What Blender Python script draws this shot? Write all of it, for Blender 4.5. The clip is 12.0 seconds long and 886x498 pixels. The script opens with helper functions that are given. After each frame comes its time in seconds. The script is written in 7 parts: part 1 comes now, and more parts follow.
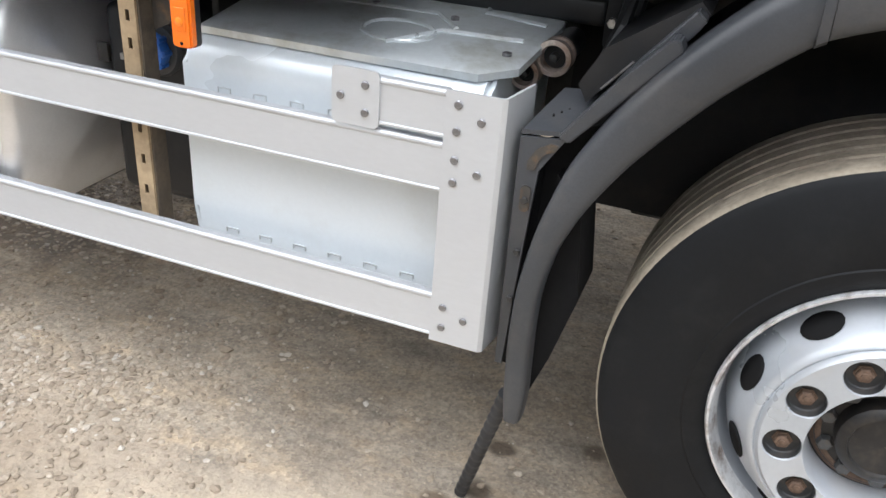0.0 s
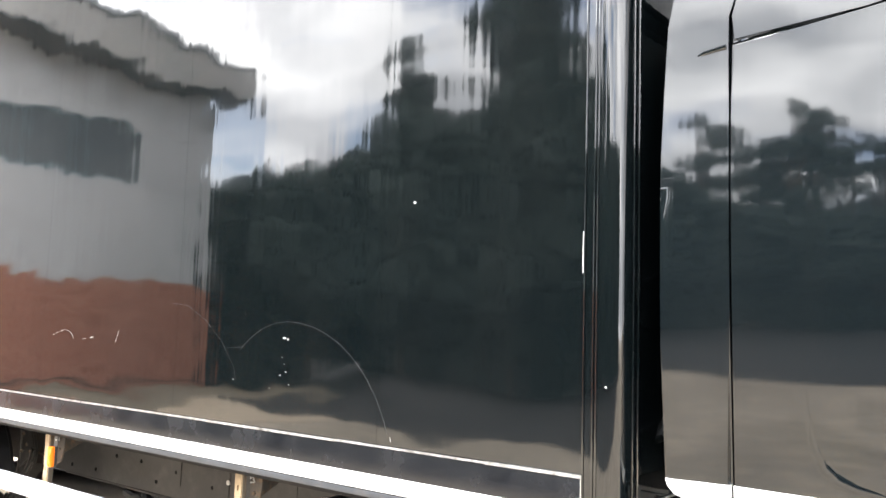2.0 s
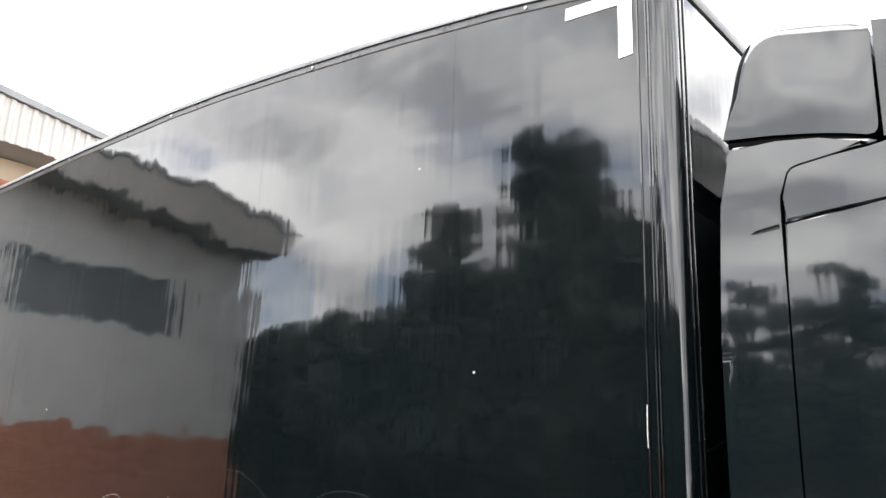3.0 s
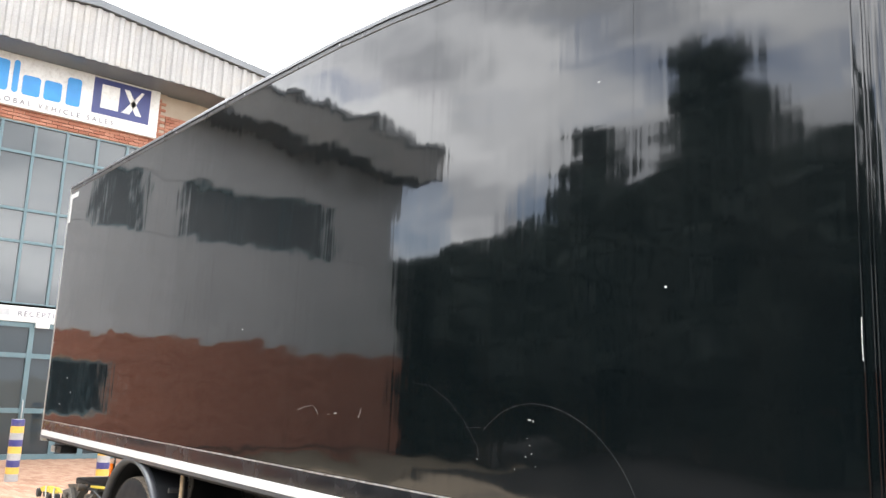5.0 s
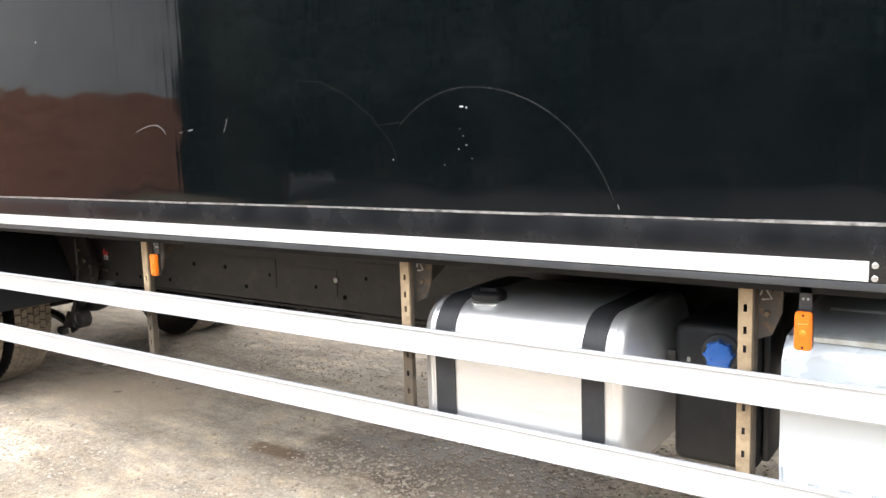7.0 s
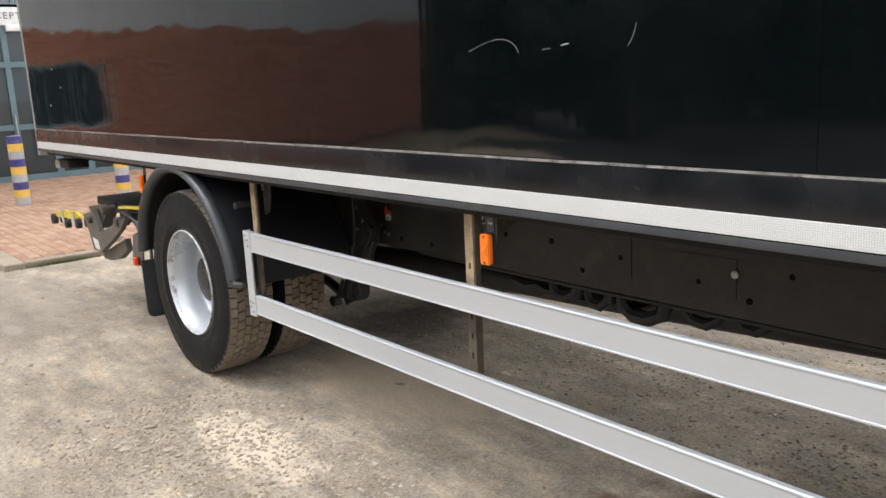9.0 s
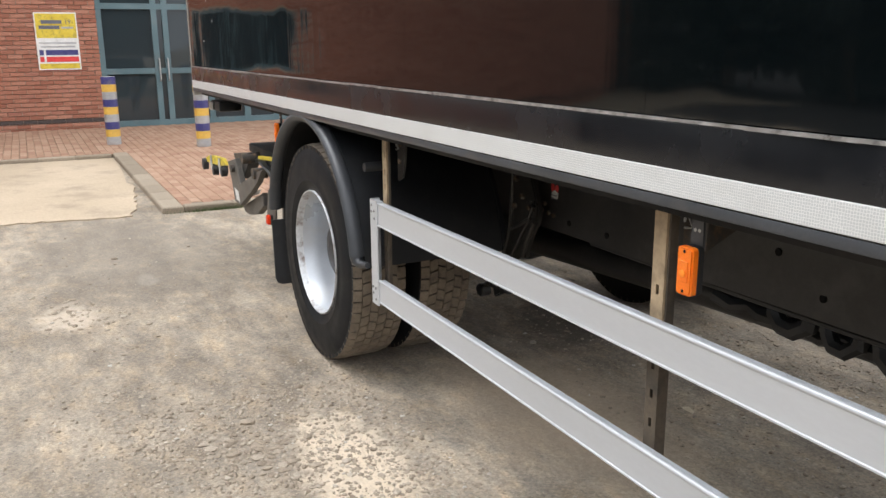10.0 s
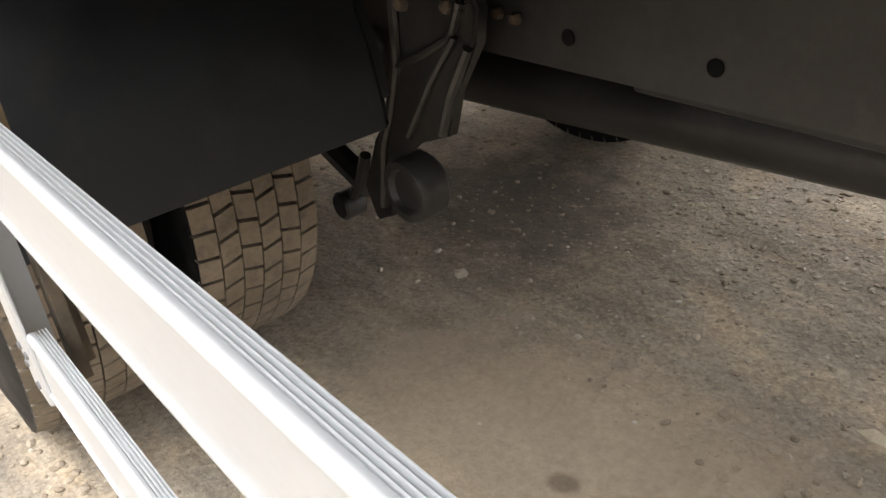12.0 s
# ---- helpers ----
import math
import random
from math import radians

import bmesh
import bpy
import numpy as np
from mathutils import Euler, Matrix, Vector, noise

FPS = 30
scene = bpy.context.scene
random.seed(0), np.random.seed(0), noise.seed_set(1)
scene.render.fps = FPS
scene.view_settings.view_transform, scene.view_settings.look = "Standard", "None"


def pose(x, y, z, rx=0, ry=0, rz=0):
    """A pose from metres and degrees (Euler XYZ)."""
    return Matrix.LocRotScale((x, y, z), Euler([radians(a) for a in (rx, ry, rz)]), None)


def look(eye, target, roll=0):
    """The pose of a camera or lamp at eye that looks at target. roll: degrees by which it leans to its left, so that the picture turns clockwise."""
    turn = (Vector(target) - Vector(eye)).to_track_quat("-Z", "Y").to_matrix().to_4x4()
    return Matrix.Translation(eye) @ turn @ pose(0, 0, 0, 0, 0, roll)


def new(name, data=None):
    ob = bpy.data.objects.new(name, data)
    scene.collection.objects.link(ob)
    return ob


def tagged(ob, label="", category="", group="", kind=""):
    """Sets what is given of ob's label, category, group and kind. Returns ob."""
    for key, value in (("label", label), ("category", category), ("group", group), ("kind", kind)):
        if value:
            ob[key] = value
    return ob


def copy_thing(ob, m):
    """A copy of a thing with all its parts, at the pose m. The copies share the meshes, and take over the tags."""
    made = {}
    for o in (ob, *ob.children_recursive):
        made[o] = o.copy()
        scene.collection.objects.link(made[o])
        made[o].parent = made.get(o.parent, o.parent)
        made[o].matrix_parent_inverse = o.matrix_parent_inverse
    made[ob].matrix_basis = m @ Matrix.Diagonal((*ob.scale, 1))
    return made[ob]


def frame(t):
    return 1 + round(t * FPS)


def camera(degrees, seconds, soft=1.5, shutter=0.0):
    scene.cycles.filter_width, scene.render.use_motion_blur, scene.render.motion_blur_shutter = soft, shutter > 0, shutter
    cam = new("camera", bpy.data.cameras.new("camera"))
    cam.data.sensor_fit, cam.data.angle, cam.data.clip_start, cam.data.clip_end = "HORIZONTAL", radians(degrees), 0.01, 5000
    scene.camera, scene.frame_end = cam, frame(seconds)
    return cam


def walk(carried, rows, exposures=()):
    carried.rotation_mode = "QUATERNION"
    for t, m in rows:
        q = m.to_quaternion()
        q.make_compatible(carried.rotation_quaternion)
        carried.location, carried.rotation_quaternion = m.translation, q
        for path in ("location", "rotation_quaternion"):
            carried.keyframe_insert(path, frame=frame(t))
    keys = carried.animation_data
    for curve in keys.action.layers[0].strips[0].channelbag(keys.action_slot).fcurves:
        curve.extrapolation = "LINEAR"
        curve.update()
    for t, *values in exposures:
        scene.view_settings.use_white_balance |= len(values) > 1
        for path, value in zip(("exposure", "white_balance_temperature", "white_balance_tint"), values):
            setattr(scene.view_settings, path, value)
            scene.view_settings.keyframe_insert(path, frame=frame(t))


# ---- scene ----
cam = camera(56.4, 12.0)
PATH = [
    (0, (0.661, -1.223, 1.407), (0.08, 0.436, 0.454), 4.4),
    (0.5, (0.741, -1.534, 1.451), (-0.113, 0.131, 0.745), 2.7),
    (0.6, (0.75, -1.607, 1.471), (-0.13, 0.075, 0.842), 2.6),
    (0.8, (0.761, -1.704, 1.555), (-0.168, -0.006, 1.053), 2.2),
    (1, (0.812, -1.796, 1.573), (-0.191, -0.095, 1.256), 2.2),
    (1.5, (0.947, -1.978, 1.623), (-0.207, -0.344, 1.605), 2.7),
    (2, (1.03, -2.089, 1.721), (-0.207, -0.53, 1.915), 1.7),
    (2.5, (1.023, -2.137, 1.718), (-0.24, -0.641, 2.126), 1.6),
    (3, (1.002, -2.211, 1.774), (-0.258, -0.757, 2.32), 2.2),
    (3.2, (1.008, -2.231, 1.765), (-0.26, -0.814, 2.384), 2.7),
    (4.8, (0.921, -2.309, 1.757), (-0.605, -1.082, 2.164), 2.9),
    (5, (0.908, -2.325, 1.756), (-0.62, -1.081, 2.101), 2.5),
    (5.5, (0.859, -2.333, 1.68), (-0.656, -1.043, 1.89), 2.5),
    (6, (0.726, -2.349, 1.618), (-0.713, -0.962, 1.696), 1.3),
    (6.5, (0.45, -2.273, 1.587), (-0.802, -0.716, 1.485), -0.5),
    (7, (0.151, -2.297, 1.584), (-0.991, -0.678, 1.308), -1.9),
    (7.5, (-0.137, -2.313, 1.598), (-1.336, -0.751, 1.25), -3.4),
    (7.7, (-0.271, -2.255, 1.582), (-1.527, -0.737, 1.236), -3.3),
    (9.3, (-1.423, -1.508, 1.551), (-3.021, -0.382, 1.13), -1.3),
    (9.5, (-1.534, -1.373, 1.53), (-3.193, -0.342, 1.102), -0.0),
    (10, (-1.927, -1.117, 1.469), (-3.664, -0.25, 0.988), -0.4),
    (10.5, (-2.355, -0.853, 1.402), (-4.067, -0.052, 0.749), -2.5),
    (11, (-2.878, -0.612, 1.296), (-4.558, 0.173, 0.547), -4.5),
    (11.5, (-3.359, -0.321, 1.207), (-4.909, 0.643, 0.39), -5.9),
    (12, (-3.855, -0.056, 1.096), (-5.245, 0.991, 0.109), -6.2),
]
EXPOSURE = [(0, 0.63, 5980, 10), (0.5, 0.25, 5960, 10), (1.0, 0.65, 6000, 10), (1.5, 2.25, 5950, 10), (2.0, 2.48, 6130, 10), (2.5, 2.0, 6170, 10), (3.2, 1.5, 6230, 10), (4.8, 1.25, 6100, 10), (5.5, 1.52, 6050, 10), (6.0, 1.64, 6100, 10), (6.5, 1.66, 6100, 10), (7.0, 1.38, 6070, 10), (7.5, 0.68, 6100, 10), (9.5, 0.45, 6080, 10), (11.0, 0.23, 6050, 10), (11.5, 0.37, 6210, 10), (12, 1.25, 6390, 10)]
walk(cam, [(t, look(eye, target, roll)) for t, eye, target, roll in PATH], EXPOSURE)

# ---- world, sun and exposure ----
SUN_DIR = Vector((-0.25, -0.42, 0.87)).normalized()      # towards the sun
elev = math.asin(SUN_DIR.z)
world = bpy.data.worlds.new("sky")
scene.world = world
world.use_nodes = True
wn, wl = world.node_tree.nodes, world.node_tree.links
wn.clear()
w_out = wn.new("ShaderNodeOutputWorld")
w_bg = wn.new("ShaderNodeBackground")
w_sky = wn.new("ShaderNodeTexSky")
w_sky.sky_type = "NISHITA"
w_sky.sun_disc = False
w_sky.sun_elevation = elev
w_sky.sun_rotation = math.atan2(SUN_DIR.x, SUN_DIR.y)
w_sky.dust_density = 2.0
w_co = wn.new("ShaderNodeTexCoord")
w_map = wn.new("ShaderNodeMapping")
w_map.inputs["Scale"].default_value = (1.6, 1.6, 3.4)
w_map.inputs["Location"].default_value = (3.1, 0.4, 0.2)
w_noise = wn.new("ShaderNodeTexNoise")
w_noise.inputs["Scale"].default_value = 1.9
w_noise.inputs["Detail"].default_value = 9.0
w_noise.inputs["Roughness"].default_value = 0.56
w_ramp = wn.new("ShaderNodeValToRGB")
w_ramp.color_ramp.elements[0].position = 0.30
w_ramp.color_ramp.elements[1].position = 0.47
w_shade = wn.new("ShaderNodeTexNoise")
w_shade.inputs["Scale"].default_value = 2.7
w_shade.inputs["Detail"].default_value = 7.0
w_cloud = wn.new("ShaderNodeValToRGB")
w_cloud.color_ramp.elements[0].position = 0.36
w_cloud.color_ramp.elements[0].color = (6.6, 6.5, 6.5, 1)
w_cloud.color_ramp.elements[1].position = 0.62
w_cloud.color_ramp.elements[1].color = (16.0, 15.4, 14.6, 1)
w_mix = wn.new("ShaderNodeMix")
w_mix.data_type = "RGBA"
wl.new(w_co.outputs["Generated"], w_map.inputs["Vector"])
wl.new(w_map.outputs["Vector"], w_noise.inputs["Vector"])
wl.new(w_map.outputs["Vector"], w_shade.inputs["Vector"])
# breaks in the cloud low over the trees: direction, width
w_dir = wn.new("ShaderNodeVectorMath")
w_dir.operation = "NORMALIZE"
wl.new(w_co.outputs["Generated"], w_dir.inputs[0])
cover = w_noise.outputs["Fac"]
for towards, wide in (((-0.775, -0.595, 0.215), 0.055), ((-0.665, -0.71, 0.225), 0.060)):
    w_off = wn.new("ShaderNodeVectorMath")
    w_off.operation = "DISTANCE"
    w_off.inputs[1].default_value = towards
    wl.new(w_dir.outputs["Vector"], w_off.inputs[0])
    w_gap = wn.new("ShaderNodeMapRange")
    w_gap.interpolation_type = "SMOOTHSTEP"
    w_gap.inputs["From Min"].default_value, w_gap.inputs["From Max"].default_value = wide * 0.45, wide * 1.3
    w_gap.inputs["To Min"].default_value, w_gap.inputs["To Max"].default_value = -0.20, 0.0
    wl.new(w_off.outputs["Value"], w_gap.inputs["Value"])
    w_sum = wn.new("ShaderNodeMath")
    wl.new(cover, w_sum.inputs[0])
    wl.new(w_gap.outputs["Result"], w_sum.inputs[1])
    cover = w_sum.outputs["Value"]
wl.new(cover, w_ramp.inputs["Fac"])
wl.new(w_shade.outputs["Fac"], w_cloud.inputs["Fac"])
wl.new(w_ramp.outputs["Color"], w_mix.inputs["Factor"])
wl.new(w_sky.outputs["Color"], w_mix.inputs["A"])
wl.new(w_cloud.outputs["Color"], w_mix.inputs["B"])
wl.new(w_mix.outputs["Result"], w_bg.inputs["Color"])
w_bg.inputs["Strength"].default_value = 0.15
wl.new(w_bg.outputs["Background"], w_out.inputs["Surface"])

sun = new("sun", bpy.data.lights.new("sun", "SUN"))
sun.data.energy, sun.data.angle, sun.data.color = 1.3, radians(38), (1.0, 0.98, 0.955)
sun.matrix_world = look((0, 0, 30), Vector((0, 0, 30)) - SUN_DIR)


# ---- materials ----
def nodes_of(name):
    m = bpy.data.materials.new(name)
    m.use_nodes = True
    n, l = m.node_tree.nodes, m.node_tree.links
    return m, n, l, n["Principled BSDF"]


def noise_node(n, l, scale, detail=4.0, stretch=(1, 1, 1), rough=0.55):
    co = n.new("ShaderNodeTexCoord")
    mp = n.new("ShaderNodeMapping")
    mp.inputs["Scale"].default_value = stretch
    tx = n.new("ShaderNodeTexNoise")
    tx.inputs["Scale"].default_value, tx.inputs["Detail"].default_value = scale, detail
    tx.inputs["Roughness"].default_value = rough
    l.new(co.outputs["Object"], mp.inputs["Vector"])
    l.new(mp.outputs["Vector"], tx.inputs["Vector"])
    return tx


def ramp_node(n, l, source, stops):
    rp = n.new("ShaderNodeValToRGB")
    while len(rp.color_ramp.elements) < len(stops):
        rp.color_ramp.elements.new(0.5)
    for e, (p, c) in zip(rp.color_ramp.elements, stops):
        e.position = p
        e.color = (*c, 1) if len(c) == 3 else c
    l.new(source, rp.inputs["Fac"])
    return rp


def mix_node(n, l, fac, a, b, blend="MIX"):
    mx = n.new("ShaderNodeMix")
    mx.data_type, mx.blend_type = "RGBA", blend
    for key, v in (("Factor", fac), ("A", a), ("B", b)):
        if hasattr(v, "is_linked"):
            l.new(v, mx.inputs[key])
        else:
            mx.inputs[key].default_value = v if key == "Factor" else (*v, 1)
    return mx.outputs["Result"]


def surface(name, c1, c2, rough=0.5, metal=0.0, scale=6.0, fine=90.0, bump=0.15, dist=0.002, coat=0.0,
            stretch=(1, 1, 1), spread=0.12, dirt=None, dirt_amount=0.0, spec=0.5, grain=0.1):
    """A plain surface: two colours mixed at two scales, roughness that varies, fine relief, and dirt in patches."""
    m, n, l, p = nodes_of(name)
    big = noise_node(n, l, scale, 5, stretch)
    small = noise_node(n, l, fine, 3, stretch)
    col = ramp_node(n, l, big.outputs["Fac"], [(0.32, c1), (0.68, c2)]).outputs["Color"]
    speck = ramp_node(n, l, small.outputs["Fac"], [(0.3, (1 - grain,) * 3), (0.7, (1 + grain * 0.7,) * 3)]).outputs["Color"]
    col = mix_node(n, l, 1.0, col, speck, "MULTIPLY")
    if dirt:
        d = noise_node(n, l, scale * 2.3, 8, stretch, 0.65)
        f = ramp_node(n, l, d.outputs["Fac"], [(0.5, (0, 0, 0)), (0.72, (dirt_amount,) * 3)]).outputs["Color"]
        col = mix_node(n, l, f, col, dirt)
    l.new(col, p.inputs["Base Color"])
    rr = ramp_node(n, l, big.outputs["Fac"], [(0.3, (max(0.02, rough - spread),) * 3), (0.7, (min(1.0, rough + spread),) * 3)])
    l.new(rr.outputs["Color"], p.inputs["Roughness"])
    p.inputs["Metallic"].default_value = metal
    p.inputs["Coat Weight"].default_value = coat
    p.inputs["Coat Roughness"].default_value = 0.05
    p.inputs["Specular IOR Level"].default_value = spec
    if bump:
        b = n.new("ShaderNodeBump")
        b.inputs["Strength"].default_value, b.inputs["Distance"].default_value = bump, dist
        l.new(small.outputs["Fac"], b.inputs["Height"])
        l.new(b.outputs["Normal"], p.inputs["Normal"])
    return m


def gloss_paint(name, colour, ripple=1.0, grime=0.045):
    """Gloss black vehicle paint: panels with a slight ripple, fine dust and run marks."""
    m, n, l, p = nodes_of(name)
    dust = noise_node(n, l, 2.2, 7, (1, 1, 0.35), 0.62)
    f = ramp_node(n, l, dust.outputs["Fac"], [(0.42, (0, 0, 0)), (0.8, (grime,) * 3)]).outputs["Color"]
    l.new(mix_node(n, l, f, colour, (0.16, 0.14, 0.12)), p.inputs["Base Color"])
    r = ramp_node(n, l, dust.outputs["Fac"], [(0.35, (0.044,) * 3), (0.75, (0.072,) * 3)])
    l.new(r.outputs["Color"], p.inputs["Roughness"])
    p.inputs["IOR"].default_value = 1.64
    wave = noise_node(n, l, 1.0, 2, (1.1, 1.1, 0.7))
    runs = noise_node(n, l, 1.0, 2.0, (15, 15, 0.8), 0.45)
    add = n.new("ShaderNodeMath")
    add.operation = "MULTIPLY_ADD"
    add.inputs[1].default_value = 0.13
    l.new(runs.outputs["Fac"], add.inputs[0])
    l.new(wave.outputs["Fac"], add.inputs[2])
    buckle = noise_node(n, l, 1.0, 2, (1.5, 1.5, 2.6), 0.45)
    more = n.new("ShaderNodeMath")
    more.operation = "MULTIPLY_ADD"
    more.inputs[1].default_value = 1.35
    l.new(buckle.outputs["Fac"], more.inputs[0])
    l.new(add.outputs["Value"], more.inputs[2])
    b = n.new("ShaderNodeBump")
    b.inputs["Strength"].default_value, b.inputs["Distance"].default_value = 1.0, 0.0045 * ripple
    l.new(more.outputs["Value"], b.inputs["Height"])
    l.new(b.outputs["Normal"], p.inputs["Normal"])
    return m


def tape_material(name):
    """Off-white retro-reflective tape with small raised cells."""
    m, n, l, p = nodes_of(name)
    co = n.new("ShaderNodeTexCoord")
    cells = n.new("ShaderNodeTexVoronoi")
    cells.feature = "DISTANCE_TO_EDGE"
    cells.inputs["Scale"].default_value = 190.0
    cells.inputs["Randomness"].default_value = 0.25
    l.new(co.outputs["Object"], cells.inputs["Vector"])
    wall = ramp_node(n, l, cells.outputs["Distance"], [(0.05, (0.76, 0.76, 0.735)), (0.16, (0.53, 0.54, 0.535))]).outputs["Color"]
    soil = noise_node(n, l, 5.0, 7, (1, 1, 2))
    f = ramp_node(n, l, soil.outputs["Fac"], [(0.48, (0, 0, 0)), (0.8, (0.35,) * 3)]).outputs["Color"]
    l.new(mix_node(n, l, f, wall, (0.42, 0.40, 0.36)), p.inputs["Base Color"])
    p.inputs["Roughness"].default_value = 0.28
    b = n.new("ShaderNodeBump")
    b.inputs["Strength"].default_value, b.inputs["Distance"].default_value = 0.4, 0.001
    l.new(cells.outputs["Distance"], b.inputs["Height"])
    l.new(b.outputs["Normal"], p.inputs["Normal"])
    return m


def ground_material(name):
    """Compacted dirt and crushed stone: tan earth, grey grit, pale dusty patches."""
    m, n, l, p = nodes_of(name)
    big = noise_node(n, l, 0.55, 6, (1, 1, 1), 0.6)
    mid = noise_node(n, l, 2.6, 9, (0.55, 1.3, 1), 0.72)
    fine = noise_node(n, l, 55.0, 9, (1, 1, 1), 0.74)
    co = n.new("ShaderNodeTexCoord")
    grit = n.new("ShaderNodeTexVoronoi")
    grit.inputs["Scale"].default_value = 120.0
    l.new(co.outputs["Object"], grit.inputs["Vector"])
    earth = ramp_node(n, l, big.outputs["Fac"], [(0.33, (0.262, 0.222, 0.174)), (0.66, (0.385, 0.330, 0.262))]).outputs["Color"]
    patch = ramp_node(n, l, mid.outputs["Fac"], [(0.34, (0.66, 0.65, 0.64)), (0.50, (1, 1, 1)), (0.66, (1.42, 1.40, 1.36))]).outputs["Color"]
    col = mix_node(n, l, 1.0, earth, patch, "MULTIPLY")
    blotch = noise_node(n, l, 7.5, 8, (0.7, 1.2, 1), 0.7)
    hue = ramp_node(n, l, blotch.outputs["Fac"], [(0.34, (0.84, 0.87, 0.91)), (0.50, (1, 1, 1)), (0.66, (1.22, 1.15, 1.05))]).outputs["Color"]
    col = mix_node(n, l, 1.0, col, hue, "MULTIPLY")
    grain = ramp_node(n, l, fine.outputs["Fac"], [(0.3, (0.76, 0.76, 0.75)), (0.5, (1, 1, 1)), (0.72, (1.2, 1.19, 1.17))]).outputs["Color"]
    col = mix_node(n, l, 1.0, col, grain, "MULTIPLY")
    chips = ramp_node(n, l, grit.outputs["Color"], [(0.2, (0.78, 0.78, 0.78)), (0.8, (1.24, 1.23, 1.2))]).outputs["Color"]
    col = mix_node(n, l, 0.7, col, chips, "MULTIPLY")
    # stains, drifts of dust, paler and darker patches, each with a ragged edge: place, radii, tint, strength,
    # raggedness
    edge = noise_node(n, l, 7.0, 6, (1, 1, 1), 0.65)
    wet = None
    for place, radii, tint, strength, ragged, damp in (
            ((-4.50, -0.20), (0.62, 0.26), (0.80, 0.67, 0.51), 0.7, 1.6, False), ((-6.82, -1.03), (0.34, 0.22), (0.72, 0.61, 0.48), 0.6, 1.5, False), ((-7.4, -0.53), (0.22, 0.09), (0.56, 0.49, 0.40), 0.6, 1.2, False),
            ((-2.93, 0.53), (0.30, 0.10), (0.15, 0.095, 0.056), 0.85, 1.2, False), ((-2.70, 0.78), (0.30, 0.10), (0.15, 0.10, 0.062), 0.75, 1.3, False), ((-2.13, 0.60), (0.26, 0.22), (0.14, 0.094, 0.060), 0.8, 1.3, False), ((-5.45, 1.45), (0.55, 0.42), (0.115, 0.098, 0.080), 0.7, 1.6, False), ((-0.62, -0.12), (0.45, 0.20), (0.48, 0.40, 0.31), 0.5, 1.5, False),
            ((-4.55, 0.72), (0.95, 0.52), (0.43, 0.345, 0.255), 0.75, 1.0, False), ((0.20, -0.42), (1.2, 0.60), (0.54, 0.455, 0.352), 0.75, 1.2, False),
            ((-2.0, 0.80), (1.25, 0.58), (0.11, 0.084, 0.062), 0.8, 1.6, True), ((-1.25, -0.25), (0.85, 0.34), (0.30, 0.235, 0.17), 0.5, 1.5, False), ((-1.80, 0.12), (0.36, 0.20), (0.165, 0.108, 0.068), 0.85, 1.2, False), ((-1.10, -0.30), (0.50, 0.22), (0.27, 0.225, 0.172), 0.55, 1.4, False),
            ((-8.3, -0.55), (1.9, 1.0), (0.235, 0.205, 0.168), 0.6, 1.3, False), ((-4.60, 0.714), (0.040, 0.034), (0.15, 0.118, 0.088), 0.7, 1.0, False), ((0.312, 0.33), (0.050, 0.040), (0.085, 0.066, 0.048), 0.9, 0.7, False), ((0.305, 0.17), (0.050, 0.045), (0.085, 0.066, 0.048), 0.9, 0.7, False), ((0.225, 0.10), (0.055, 0.035), (0.12, 0.09, 0.062), 0.85, 0.8, False), ((0.53, 0.42), (0.045, 0.04), (0.11, 0.085, 0.06), 0.8, 0.8, False)):
        mp = n.new("ShaderNodeMapping")
        mp.vector_type = "POINT"
        mp.inputs["Scale"].default_value = (1 / radii[0], 1 / radii[1], 0)
        mp.inputs["Location"].default_value = (-place[0] / radii[0], -place[1] / radii[1], 0)
        l.new(co.outputs["Object"], mp.inputs["Vector"])
        ln = n.new("ShaderNodeVectorMath")
        ln.operation = "LENGTH"
        l.new(mp.outputs["Vector"], ln.inputs[0])
        ad = n.new("ShaderNodeMath")
        ad.operation = "MULTIPLY_ADD"
        l.new(edge.outputs["Fac"], ad.inputs[0])
        ad.inputs[1].default_value = ragged
        l.new(ln.outputs["Value"], ad.inputs[2])
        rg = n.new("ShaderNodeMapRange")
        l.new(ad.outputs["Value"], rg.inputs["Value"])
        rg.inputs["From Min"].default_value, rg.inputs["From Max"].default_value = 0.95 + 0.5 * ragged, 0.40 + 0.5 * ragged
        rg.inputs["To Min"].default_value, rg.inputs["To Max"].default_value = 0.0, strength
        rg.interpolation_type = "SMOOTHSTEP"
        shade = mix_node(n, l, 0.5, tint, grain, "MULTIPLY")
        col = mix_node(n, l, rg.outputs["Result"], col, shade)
        if damp:
            wet = rg.outputs["Result"]
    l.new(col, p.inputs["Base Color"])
    rough = ramp_node(n, l, wet, [(0.2, (0.9,) * 3), (0.8, (0.55,) * 3)])
    l.new(rough.outputs["Color"], p.inputs["Roughness"])
    p.inputs["Specular IOR Level"].default_value = 0.25
    b = n.new("ShaderNodeBump")
    b.inputs["Strength"].default_value, b.inputs["Distance"].default_value = 0.7, 0.004
    l.new(fine.outputs["Fac"], b.inputs["Height"])
    b2 = n.new("ShaderNodeBump")
    b2.inputs["Strength"].default_value, b2.inputs["Distance"].default_value = 0.35, 0.003
    l.new(grit.outputs["Distance"], b2.inputs["Height"])
    l.new(b.outputs["Normal"], b2.inputs["Normal"])
    lump = n.new("ShaderNodeTexVoronoi")
    lump.inputs["Scale"].default_value = 48.0
    l.new(co.outputs["Object"], lump.inputs["Vector"])
